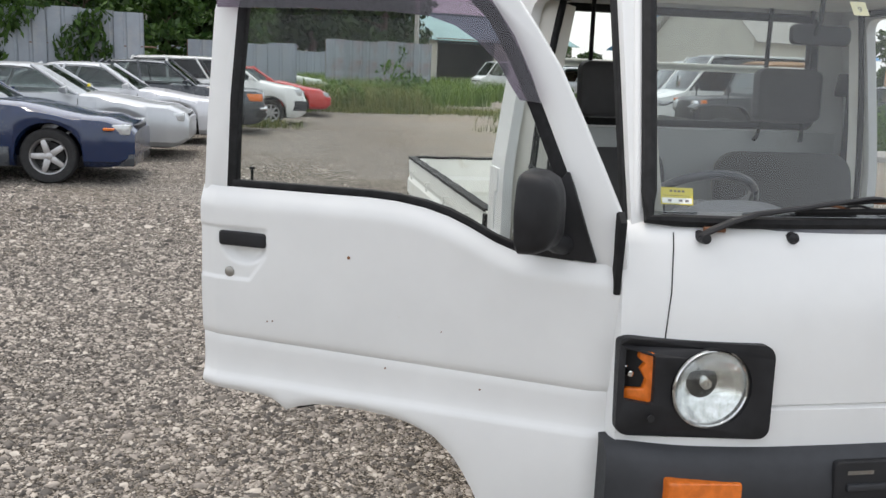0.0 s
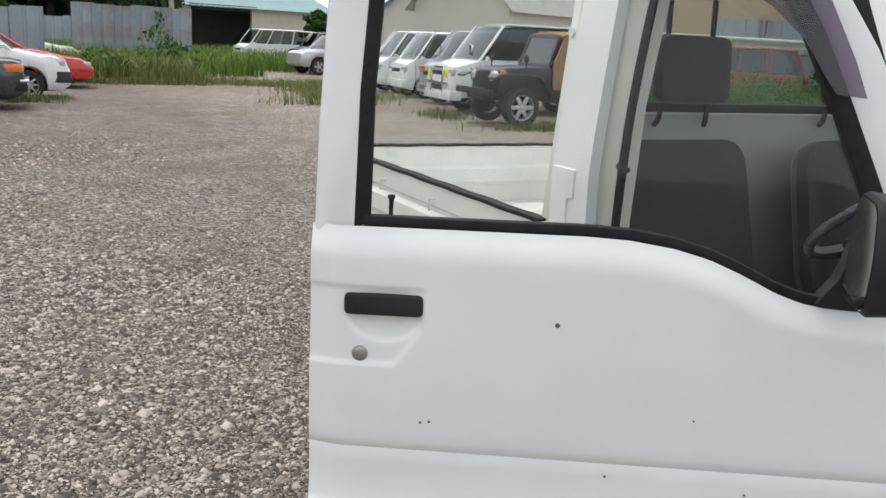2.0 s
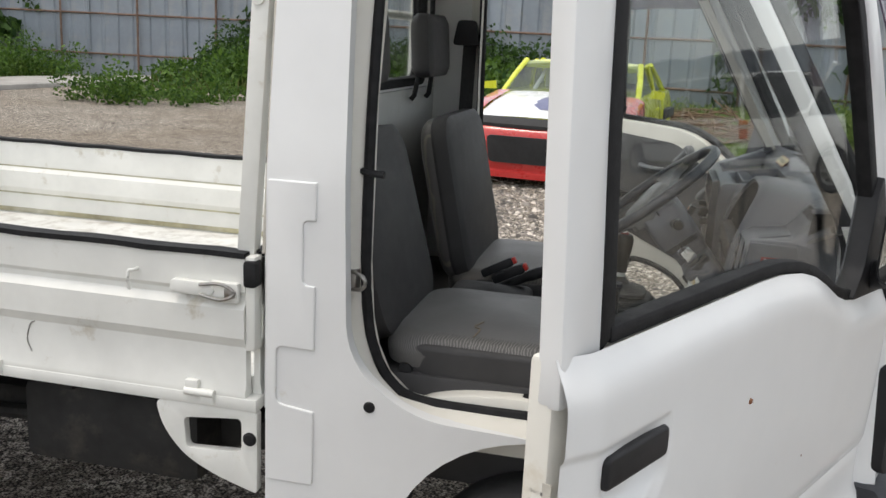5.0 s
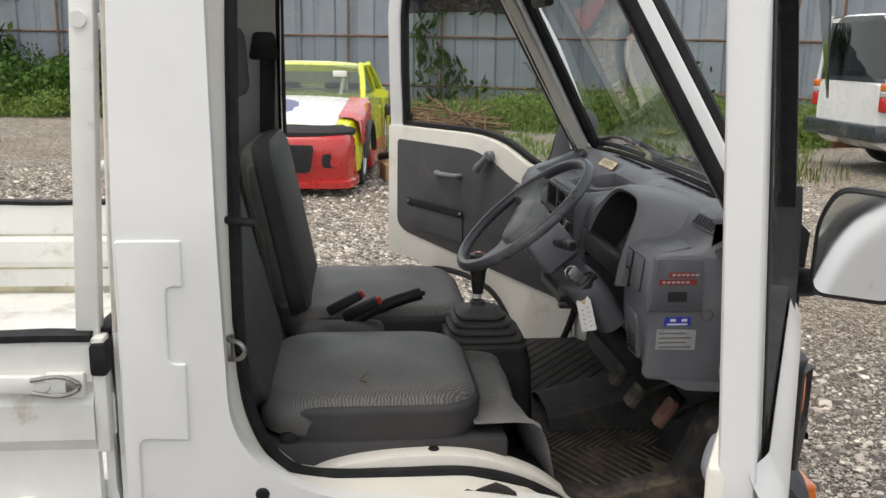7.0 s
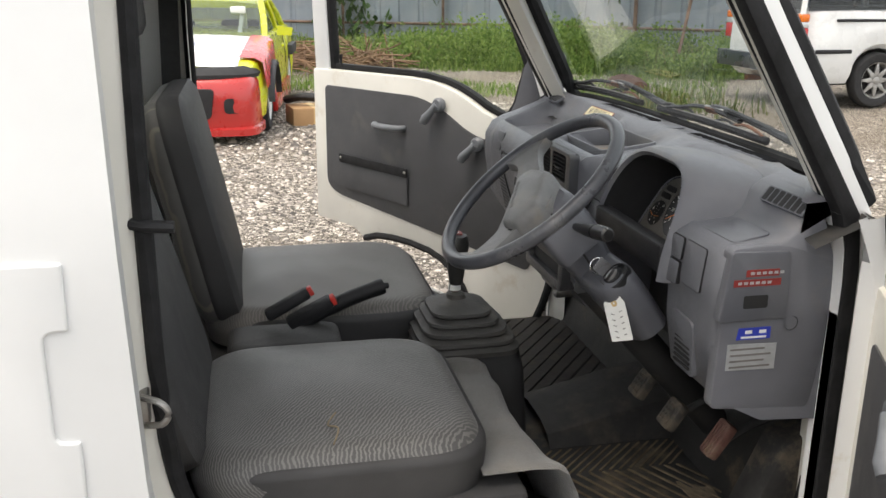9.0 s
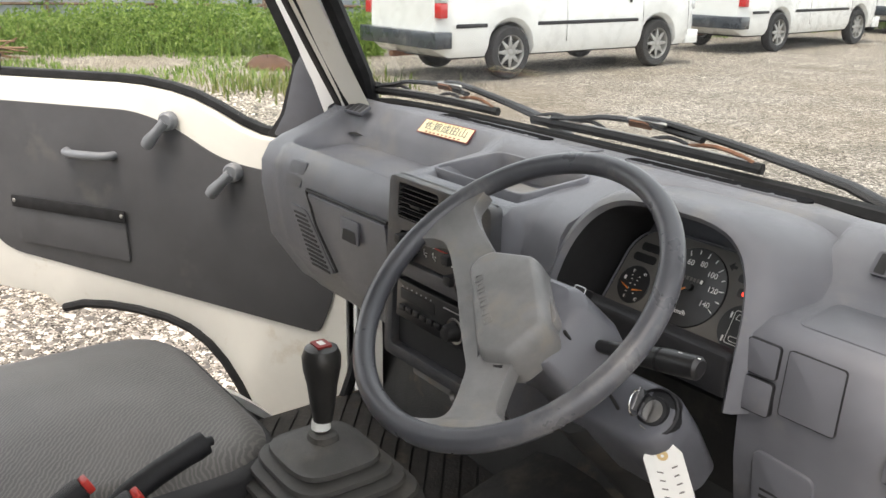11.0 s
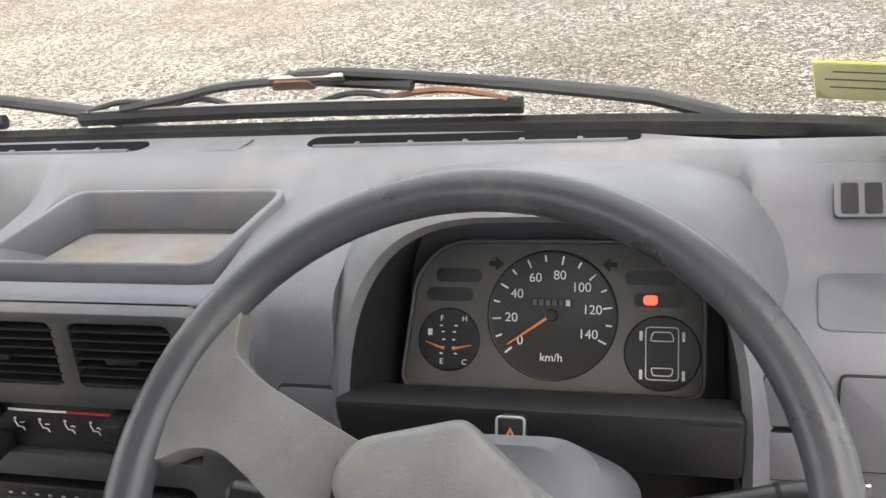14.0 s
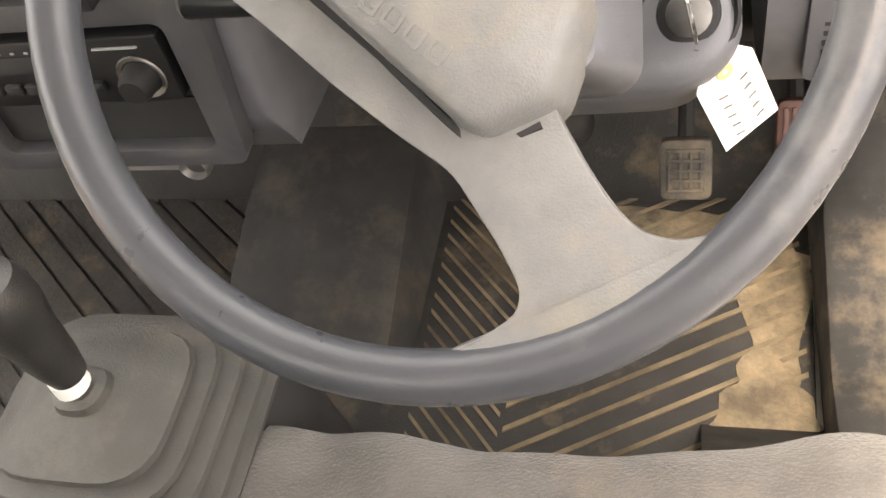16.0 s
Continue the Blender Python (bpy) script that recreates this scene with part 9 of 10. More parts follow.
def leaf_mat(name, a, b, trans=0.25):
    m = bpy.data.materials.new(name)
    m.use_nodes = True
    t = m.node_tree
    p = t.nodes["Principled BSDF"]
    g, r = t.nodes.new("ShaderNodeNewGeometry"), t.nodes.new("ShaderNodeValToRGB")
    r.color_ramp.elements[0].color, r.color_ramp.elements[1].color = (*a, 1), (*b, 1)
    t.links.new(g.outputs["Random Per Island"], r.inputs[0])
    t.links.new(r.outputs[0], p.inputs["Base Color"])
    p.inputs["Roughness"].default_value = 0.6
    p.inputs["Specular IOR Level"].default_value = 0.3
    tr, ad = t.nodes.new("ShaderNodeBsdfTranslucent"), t.nodes.new("ShaderNodeMixShader")
    ad.inputs[0].default_value = trans
    t.links.new(r.outputs[0], tr.inputs[0])
    t.links.new(p.outputs[0], ad.inputs[1])
    t.links.new(tr.outputs[0], ad.inputs[2])
    t.links.new(ad.outputs[0], t.nodes["Material Output"].inputs[0])
    return m


M_GRASS = leaf_mat("green_grass", (0.045, 0.10, 0.015), (0.16, 0.24, 0.04), 0.35)
M_DRYGRASS = leaf_mat("mixed_grass", (0.06, 0.11, 0.02), (0.24, 0.23, 0.08), 0.3)
M_LEAF = leaf_mat("weed_leaf", (0.025, 0.07, 0.012), (0.11, 0.20, 0.03), 0.3)
M_DARKLEAF = leaf_mat("dark_leaf", (0.010, 0.028, 0.008), (0.04, 0.075, 0.018), 0.15)
M_IVY = leaf_mat("creeper_leaf", (0.015, 0.045, 0.01), (0.06, 0.12, 0.02), 0.2)
rng = np.random.default_rng(7)


def mesh_of(name, verts, faces, material):
    me = bpy.data.meshes.new(name)
    me.from_pydata(verts.tolist(), [], faces.tolist())
    me.materials.append(material)
    return me


def blades(name, xy, h, w, material, label, lean_by=0.35, category="grass"):
    """Grass: two-piece bent blades at the given places."""
    n = len(xy)
    a = rng.uniform(0, 2 * np.pi, n)
    hh = h * rng.uniform(0.45, 1.25, n) if np.isscalar(h) else h
    d = np.stack([np.cos(a), np.sin(a)], 1)
    q = np.stack([-d[:, 1], d[:, 0]], 1) * (w * rng.uniform(0.6, 1.4, n))[:, None]
    l1, l2 = (hh * lean_by * rng.uniform(0.1, 0.6, n))[:, None] * d, (hh * lean_by * rng.uniform(0.6, 1.9, n))[:, None] * d
    gz = np.array([ground_z(x, y) for x, y in xy]) - 0.01
    v = np.empty((n, 5, 3))
    v[:, 0, :2], v[:, 0, 2] = xy - q, gz
    v[:, 1, :2], v[:, 1, 2] = xy + q, gz
    v[:, 2, :2], v[:, 2, 2] = xy + l1 + q * 0.8, gz + hh * 0.6
    v[:, 3, :2], v[:, 3, 2] = xy + l1 - q * 0.8, gz + hh * 0.6
    v[:, 4, :2], v[:, 4, 2] = xy + l2, gz + hh * rng.uniform(0.85, 1.0, n)
    me = bpy.data.meshes.new(name)
    base = np.arange(n) * 5
    me.from_pydata(v.reshape(-1, 3).tolist(), [], [(b, b + 1, b + 2, b + 3) for b in base] + [(b + 3, b + 2, b + 4) for b in base])
    me.materials.append(material)
    return tagged(new(name, me), label, category, kind="stuff")


def leaf_cloud(centres, size, material, name, droop=0.3):
    """Many small folded leaves at the given places."""
    n = len(centres)
    u = rng.normal(size=(n, 3))
    u /= np.linalg.norm(u, axis=1)[:, None]
    u[:, 2] -= droop
    w = np.cross(u, rng.normal(size=(n, 3)))
    w /= np.linalg.norm(w, axis=1)[:, None]
    s = (size * rng.uniform(0.5, 1.4, n))[:, None]
    v = np.empty((n, 4, 3))
    v[:, 0], v[:, 1], v[:, 2], v[:, 3] = centres - u * s * 0.5, centres + w * s * 0.32, centres + u * s * 0.6, centres - w * s * 0.32
    me = bpy.data.meshes.new(name)
    me.from_pydata(v.reshape(-1, 3).tolist(), [], [(b, b + 1, b + 2, b + 3) for b in range(0, 4 * n, 4)])
    me.materials.append(material)
    return me


def blob(c, r, n):
    p = rng.normal(size=(n, 3))
    p /= np.linalg.norm(p, axis=1)[:, None]
    return np.array(c) + p * np.array(r) * (rng.uniform(0.35, 1.0, n) ** 0.5)[:, None]


def path_points(pts, d):
    out = []
    for a, b in zip(pts, pts[1:]):
        a, b = Vector(a), Vector(b)
        k = max(1, round((b - a).length / d))
        out += [(a.lerp(b, i / k), (b - a).normalized()) for i in range(k)]
    return out


def ribbed_sheet(w, h, ribs=2):
    """One profiled fence sheet, w wide along x."""
    prof = []
    for i in range(ribs):
        x = w * i / ribs
        q = w / ribs
        prof += [(x, 0), (x + q * 0.72, 0), (x + q * 0.80, 0.035), (x + q * 0.92, 0.035)]
    prof.append((w, 0))
    bm = loft([[Vector((x, y, z)) for x, y in prof] + [Vector((x, y - 0.004, z)) for x, y in reversed(prof)] for z in (0, h)])
    me = bpy.data.meshes.new("sheet")
    bmesh.ops.recalc_face_normals(bm, faces=bm.faces)
    bm.to_mesh(me)
    bm.free()
    return me


def fence(name, label, line, h, material, rail=True, tilt=2.0):
    f = thing(name, label, "fence", (0, 0, 0), kind="structure")
    me = ribbed_sheet(0.97, h)
    me.materials.append(material)
    pts = path_points(line, 0.9)
    for i, (p, d) in enumerate(pts):
        o = new("sheet", me)
        o.parent = f
        o.matrix_basis = pose(p.x, p.y, ground_z(p.x, p.y) - 0.05 - 0.06 * ((i * 7) % 3) / 2, 0, 0, math.degrees(math.atan2(d.y, d.x))) @ pose(0, 0, 0, tilt * math.sin(i * 2.1) * 0.4, tilt * math.sin(i * 1.3) * 0.15, 0)
    if rail:
        for z in (h * 0.22, h * 0.60):
            for (a, b) in zip(line, line[1:]):
                a3, b3 = Vector((*a, z)), Vector((*b, z))
                nrm = Vector((b3.y - a3.y, a3.x - b3.x, 0)).normalized() * RAILSIDE
                part("rail", tube([a3 + nrm, a3.lerp(b3, 0.5) + nrm + Vector((0, 0, 0.01)), b3 + nrm], 0.026, 8), M_PIPE, f)
        for i, (p, d) in enumerate(path_points(line, 2.3)):
            nrm = Vector((d.y, -d.x)) * RAILSIDE * 1.5
            part("post", tube([(p.x + nrm.x, p.y + nrm.y, -0.1), (p.x + nrm.x, p.y + nrm.y, h * 0.97)], 0.030, 8), M_PIPE, f)
    return f


RAILSIDE = 0.07
LINE_C = [(-19.3, -23.0), (-20.0, -12.0), (-19.2, -3.0), (-17.2, 3.0), (-14.2, 8.0), (-13.0, 14.0), (-12.6, 30.0)]
fence("sheet_fence", "tall blue-grey profiled steel sheet fence", LINE_C, 2.75, M_SHEET)
RAILSIDE = -0.07
fence("sheet_fence", "leaning sheet fence streaked with rust", [(-1.2, -44.0), (-6.2, -43.4)], 2.65, M_RUSTSHEET)
fence("sheet_fence", "low weathered sheet fence", [(9.0, -58.6), (2.0, -59.2), (-2.8, -59.0)], 2.2, M_SHEET)
fence("sheet_fence", "sheet fence overgrown with creeper behind the cars", [(13.0, -26.0), (6.2, -28.0), (4.9, -28.3)], 2.85, M_SHEET)
fence("sheet_fence", "low sheet fence behind the cars", [(4.2, -31.0), (0.6, -31.4)], 2.1, M_SHEET)
for x, y, dx, dy in ((-14.0, 6.9, 0.55, 0.55), (-14.9, 6.2, 0.05, 0.0)):
    prop = thing("fence_prop", "rusty pipe propped against the fence", "pipe", (x, y, 0))
    part("pipe", tube([(0.9 * dx, -0.9 * dy, -0.05), (0, 0, 1.4), (-0.5 * dx, 0.6 * dy, 2.6)], 0.03, 8), M_PIPE, prop)


# ---- buildings ----
def corrugated(w, h, pitch, depth):
    prof = []
    n = int(w / pitch)
    for i in range(n):
        prof += [(i * pitch, 0), (i * pitch + pitch * 0.5, 0), (i * pitch + pitch * 0.6, depth), (i * pitch + pitch * 0.9, depth)]
    prof.append((n * pitch, 0))
    return loft([[Vector((x, y, z)) for x, y in prof] for z in (0, h)], False, False)


def shed(name, label, at, turn, w, d, eave, ridge, wallm, roofm, openings=(), windows=(), ribs=0.0):
    """A long low building: front wall along x with openings cut through, gable roof along x."""
    b = thing(name, label, "building", (*at, 0), turn)
    holes = [[(x0, z0), (x1, z0), (x1, z1), (x0, z1)] for x0, x1, z0, z1 in openings + windows]
    part("wall", slab([(0, -0.1), (w, -0.1), (w, eave), (0, eave)], lambda a, c, t: Vector((a, -t, c)), 0.0, 0.25, holes), wallm, b)
    for x in (0.0, w - 0.25):
        part("wall", slab([(0.25, -0.1), (d, -0.1), (d, eave), (d / 2, ridge), (0.25, eave)], lambda a, c, t: Vector((x + t, -a, c)), 0.0, 0.25), wallm, b)
    part("wall", box(0.25, w - 0.25, -d, -d + 0.25, -0.1, eave, 0), wallm, b)
    part("inner_floor", box(0.25, w - 0.25, -d + 0.25, -0.3, -0.08, 0.02, 0), M_CONCRETE, b)
    if ribs:
        bm = corrugated(w, eave, ribs, 0.03)
        part("wall_sheeting", bm, wallm, b, m=pose(0, 0.004, 0)) if not holes else bm.free()
    for s in (0, 1):
        n = int(w / 0.45)
        rr = []
        prof = []
        for i in range(n + 1):
            x = -0.4 + (w + 0.8) * i / n
            prof += [(x, 0.0), (x + 0.12, 0.05)]
        y0, y1 = (0.6, -d / 2) if s == 0 else (-d - 0.6, -d / 2)
        z0 = eave - 0.6 * (ridge - eave) / (d / 2)
        bm = loft([[Vector((x, y0, z0 + z + 0.06)) for x, z in prof] + [Vector((x, y0, z0 + z)) for x, z in reversed(prof)], [Vector((x, y1, ridge + z + 0.06)) for x, z in prof] + [Vector((x, y1, ridge + z)) for x, z in reversed(prof)]])
        part("roof", bm, roofm, b, sharp=20)
    part("ridge_cap", box(-0.4, w + 0.4, -d / 2 - 0.25, -d / 2 + 0.25, ridge + 0.05, ridge + 0.2, 0.03), roofm, b)
    for x0, x1, z0, z1 in windows:
        wn = part("window", box(x0, x1, -0.16, -0.12, z0, z1, 0.0), M_DARKGLASS, b)
        part("window_frame", tube([(x0, -0.03, z0), (x1, -0.03, z0), (x1, -0.03, z1), (x0, -0.03, z1)], 0.05, 4, True), M_STEEL, wn)
        part("mullion", box((x0 + x1) / 2 - 0.03, (x0 + x1) / 2 + 0.03, -0.12, 0.0, z0, z1, 0), M_STEEL, wn)
    for x0, x1, z0, z1 in openings:
        part("door_header", box(x0 - 0.3, x1 + 0.3, 0.0, 0.35, z1, z1 + 0.25, 0.02), M_PIPE, b)
    return b


shed("warehouse", "long pale warehouse with teal roof and dark open bay", (-25.5, -79.5), 15, 30, 14, 3.8, 6.1, M_PLASTER, M_ROOFTEAL, openings=((8.0, 13.5, 0.0, 3.6),))
shed("warehouse", "pale warehouse with a bright blue roof", (-58.0, -82.0), 22, 22, 14, 4.0, 7.6, M_PLASTER, M_ROOFBLUE, windows=((5, 8, 1.2, 2.2),))
shed("workshop", "beige sheet-clad workshop with small windows and low roof", (-35.5, -27.0), 40.5, 14, 10, 5.2, 7.0, M_BEIGE, M_ROOFTEAL, windows=((4.6, 6.6, 0.95, 2.0),), ribs=0.0)
bm = corrugated(4.4, 5.1, 0.25, 0.03)
ws = [o for o in scene.objects if o.name.startswith("workshop")][0]
part("wall_sheeting", bm, M_BEIGE, ws, m=pose(0.05, 0.01, 0))
part("wall_sheeting", corrugated(7.2, 5.1, 0.25, 0.03), M_BEIGE, ws, m=pose(6.75, 0.01, 0))
part("air_unit", box(1.6, 2.3, 0.02, 0.4, 2.7, 3.3, 0.03), M_PLASTER, ws)
part("drain_pipe", tube([(0.6, 0.1, 0.3), (0.6, 0.1, 2.0), (1.4, 0.1, 2.1), (1.5, 0.1, 2.6)], 0.06, 8), M_PIPE, ws)
shed("house", "white gabled house far behind the vans", (-42.0, -62.0), 24, 12, 9, 4.5, 9.0, M_PLASTER, M_CONCRETE, windows=((2, 4, 1.5, 2.8), (6, 8, 1.5, 2.8)))
for x, y, h in ((-6.9, -52.0, 11.0), (-30.0, -64.0, 12.0), (9.5, -62.0, 12.0)):
    pole = thing("utility_pole", "grey concrete utility pole with cross arms", "pole", (x, y, 0))
    part("shaft", tube([(0, 0, -0.2), (0, 0, h)], [0.16, 0.10], 12), M_CONCRETE, pole)
    part("cross_arm", box(-0.9, 0.9, -0.05, 0.05, h - 0.9, h - 0.8, 0.01), M_PIPE, pole)

# ---- low things in the yard ----
slabm = part("concrete_slab", slab(rounded([(-19.6, -13.8), (-16.2, -15.2), (-10.4, -15.3), (-9.9, -13.9), (-14.2, -13.4), (-19.2, -12.5)], 0.3, 4), XY, -0.05, 0.12, b=0.03), M_CONCRETE, None)
tagged(slabm, "low broken concrete slab among weeds", "slab", kind="structure")
cb = thing("cardboard_box", "brown cardboard box on the gravel beside the car", "box", (-7.98, -0.38, 0), 8)
part("carton", box(-0.22, 0.22, -0.24, 0.24, 0.0, 0.19, 0.004), M_CARTON, cb)
part("tape", box(-0.222, 0.222, -0.03, 0.03, 0.0, 0.1915, 0.0), M_TAN, cb)
bp = thing("bumper_piece", "black plastic car part lying on the box", "car part", (-7.98, -0.38, 0.19), 12)
part("plastic_piece", tube(smooth_path([(-0.2, -0.22, 0.05), (-0.05, -0.1, 0.09), (0.08, 0.1, 0.08), (0.15, 0.26, 0.05)], 4), 0.055, 10, flat=0.8), M_PLASTIC, bp)
tw = None
for i in range(170):
    a, rr, z = rng.uniform(0, 2 * np.pi), 0.9 * math.sqrt(rng.uniform(0, 1)), rng.uniform(0.02, 0.5)
    c = Vector((rr * math.cos(a) * 1.5, rr * math.sin(a), z * (1 - rr / 1.3)))
    d = Vector((rng.normal(), rng.normal(), rng.normal() * 0.25)).normalized() * rng.uniform(0.25, 0.6)
    tw = tube([c - d, c + Vector((0, 0, 0.04)), c + d], 0.012, 4, bm=tw)
pile = part("brushwood_pile", tw, M_TWIG, None, m=pose(-13.6, 0.2, 0.05, 0, 0, 60))
tagged(pile, "heap of dead brown brushwood by the fence", "brushwood", kind="stuff")
soil = part("soil_heap", loft([[Vector((0.46 * k * math.cos(a) * (1 + 0.15 * math.sin(3 * a) + 0.06 * math.sin(9 * a + 20 * z)), 0.34 * k * math.sin(a), z + 0.012 * math.sin(7 * a + 30 * k))) for a in [2 * math.pi * i / 22 for i in range(22)]] for k, z in ((1, -0.02), (0.85, 0.05), (0.6, 0.12), (0.3, 0.16), (0.05, 0.17))]), M_SOIL, None, m=pose(-10.84, 4.35, 0))
tagged(soil, "small heap of red-brown soil on the gravel", "soil")

# ---- plants ----
def strip(line, off0, off1, n):
    """Random places along a line, between two distances to its side."""
    seg = [(Vector(a), Vector(b)) for a, b in zip(line, line[1:])]
    ln = np.array([(b - a).length for a, b in seg])
    k = rng.choice(len(seg), n, p=ln / ln.sum())
    t, o = rng.uniform(0, 1, n), rng.uniform(off0, off1, n)
    out = np.empty((n, 2))
    for i in range(n):
        a, b = seg[k[i]]
        d = (b - a).normalized()
        p = a.lerp(b, t[i]) + Vector((d.y, -d.x)) * o[i]
        out[i] = p
    return out


def keep(xy, s, lo):
    return xy[[noise.noise(Vector((x * s, y * s, 4.2))) > lo for x, y in xy]]


MID = [(-17.2, 3.0), (-14.2, 8.0), (-13.0, 14.0), (-12.6, 30.0)]
M_WEED = leaf_mat("pale_weed_leaf", (0.085, 0.165, 0.030), (0.30, 0.40, 0.11), 0.45)
blades("tall_grass", keep(strip(LINE_C[1:5], 0.2, 3.2, 6000), 0.35, -0.15), 0.42, 0.010, M_DRYGRASS, "rough green grass along the fence")
blades("tall_grass", strip(LINE_C[3:5], 0.2, 3.6, 2600), 0.34, 0.008, M_WEED, "dense green grass along the fence")
blades("tall_grass", strip(LINE_C[4:], 0.1, 1.6, 4000), 0.40, 0.010, M_WEED, "green grass behind the white vans")
cl = []
for x, y in keep(strip(LINE_C[1:5], 0.2, 3.4, 900), 0.45, -0.12):
    h = rng.uniform(0.18, 0.75) * (0.6 + 0.5 * noise.noise(Vector((x * 0.5, y * 0.5, 1.0))))
    cl.append(blob((x, y, h * 0.5), (0.30, 0.30, h * 0.55), 90))
for x, y in keep(strip(LINE_C[3:5], 0.2, 3.2, 800), 0.5, -0.25):
    h = 0.12 + 0.75 * rng.uniform(0, 1) ** 1.6 + 0.30 * noise.noise(Vector((x * 0.6, y * 0.6, 2.0)))
    cl.append(blob((x, y, h * 0.5), (0.32, 0.32, h * 0.55), 100))
tagged(new("leafy_weeds", leaf_cloud(np.concatenate(cl), 0.062, M_WEED, "leafy_weeds")), "low leafy pale green weeds in front of the fence", "weeds", kind="stuff")
blades("low_grass", keep(strip(LINE_C[2:5], 3.0, 7.0, 14000), 0.5, -0.12), 0.10, 0.007, M_WEED, "thin low grass creeping into the gravel")
cl = []
for x, y in keep(strip(LINE_C[1:3], 0.4, 3.0, 200), 0.3, -0.1):
    h = rng.uniform(0.3, 1.0)
    cl.append(blob((x, y, h * 0.6), (0.55, 0.55, h * 0.6), 110))
weeds = tagged(new("leafy_weeds", leaf_cloud(np.concatenate(cl), 0.12, M_LEAF, "leafy_weeds")), "broad-leaved weeds and shrubs along the fence", "weeds", kind="stuff")
cl = []
for x, y in strip(LINE_C[1:3], 0.2, 1.2, 110):
    h = rng.uniform(0.9, 1.7) + 0.7 * noise.noise(Vector((x * 0.35, y * 0.35, 7.0)))
    cl.append(blob((x, y, h * 0.55), (0.45, 0.45, h * 0.55), 170))
tagged(new("fence_shrubs", leaf_cloud(np.concatenate(cl), 0.10, M_IVY, "fence_shrubs")), "dark green shrubs growing against the fence", "shrubs", kind="stuff")
cl = []
for x, y in np.concatenate([np.stack([rng.uniform(-19.2, -10.6, 230), rng.uniform(-18.2, -15.5, 230)], 1), np.stack([rng.uniform(-15.0, -12.2, 40), rng.uniform(-11.4, -8.6, 40)], 1)]):
    h = rng.uniform(0.35, 1.25) * (1.0 if y < -11 else 0.7)
    if abs(x + 15.8) < 2.2 and -13.6 < y < -9.2: h *= 0.3
    cl.append(blob((x, y, h * 0.5), (0.36, 0.36, h * 0.55), 130))
tagged(new("leafy_weeds", leaf_cloud(np.concatenate(cl), 0.075, M_LEAF, "leafy_weeds")), "tall weeds between the off-road car and the fence", "weeds", kind="stuff")
blades("tall_grass", np.stack([rng.uniform(-18.5, -10.4, 2000), rng.uniform(-17.5, -15.4, 2000)], 1), 0.50, 0.010, M_GRASS, "tall grass between parked cars and fence")
# creeper hanging on the fences
for (line, f0, f1, n, zt) in ((LINE_C[1:3], 0.10, 0.40, 3600, 2.7), (LINE_C[2:5], 0.30, 0.52, 4200, 2.9), (LINE_C[2:5], 0.78, 0.83, 500, 2.6), ([(13.0, -26.0), (6.2, -28.0)], 0.0, 1.0, 4200, 3.0), ([(-2.6, -44.0), (-6.2, -43.4)], 0.6, 1.0, 600, 2.4)):
    xy = strip(line, 0.06, 0.36, n)
    a, b = np.array(line[0]), np.array(line[-1])
    fr = ((xy - a) @ (b - a)) / ((b - a) @ (b - a))
    z = rng.uniform(0, 1, n) ** 0.8 * zt
    ok = (fr > f0) & (fr < f1) & (np.array([noise.noise(Vector((p[0] * 0.8, p[1] * 0.8, q * 0.9))) for p, q in zip(xy, z)]) > -0.12 + 0.18 * (z / zt))
    tagged(new("creeper", leaf_cloud(np.column_stack([xy, z])[ok], 0.17, M_IVY, "creeper", 0.8)), "dark green creeper climbing the sheet fence", "creeper", kind="stuff")
# field behind the yard
fx_, fy_ = rng.uniform(-24, 6, 30000), rng.uniform(-62, -28, 30000)
fld = np.stack([fx_, fy_], 1)
edge = -30.5 - 6.0 * np.clip((fx_ + 3) / -12, 0, 1.2)
fld = fld[(fy_ < edge) & ~((fx_ < -7) & (fy_ > -38))]
blades("meadow_grass", fld, 0.85, 0.024, M_GRASS, "tall meadow grass behind the yard")
blades("meadow_grass", np.stack([rng.uniform(-3.5, 2.5, 5200), rng.uniform(-36, -26.2, 5200)], 1), 0.75, 0.018, M_DRYGRASS, "weeds round the red car")
pt = []
for x, y, rx, ry, n in ((-1.6, -26.5, 2.2, 0.9, 1500), (-4.5, -27.5, 1.5, 0.8, 700), (-6.5, -27.0, 2.5, 1.2, 1300), (-5.9, -21.5, 1.3, 1.0, 900), (-6.2, -24.0, 1.2, 1.6, 900), (-9.5, -29.0, 3.0, 1.5, 1500), (1.6, -19.0, 0.8, 0.4, 300), (-6.4, -16.6, 0.5, 0.7, 260), (-7.5, -13.9, 1.3, 0.35, 420), (-5.0, -19.5, 1.4, 0.5, 420), (-8.6, 3.9, 0.9, 1.2, 500), (-2.6, -30.5, 2.0, 0.8, 700)):
    pt.append(np.stack([rng.normal(x, rx * 0.5, n), rng.normal(y, ry * 0.5, n)], 1))
blades("grass_tuft", np.concatenate(pt), 0.22, 0.010, M_DRYGRASS, "tufts of grass growing through the gravel")
cl = [blob((x, y, h * 0.55), (0.6, 0.6, h * 0.6), 260) for x, y, h in ((-2.6, -29.5, 1.5), (-3.4, -29.8, 1.1), (-1.0, -27.3, 0.7), (-0.6, -28.6, 0.8), (0.4, -26.2, 0.6), (-9.5, -32.0, 0.9), (-12.0, -38.0, 1.0))]
tagged(new("leafy_weeds", leaf_cloud(np.concatenate(cl), 0.15, M_LEAF, "leafy_weeds")), "bushy weeds at the edge of the yard", "weeds", kind="stuff")


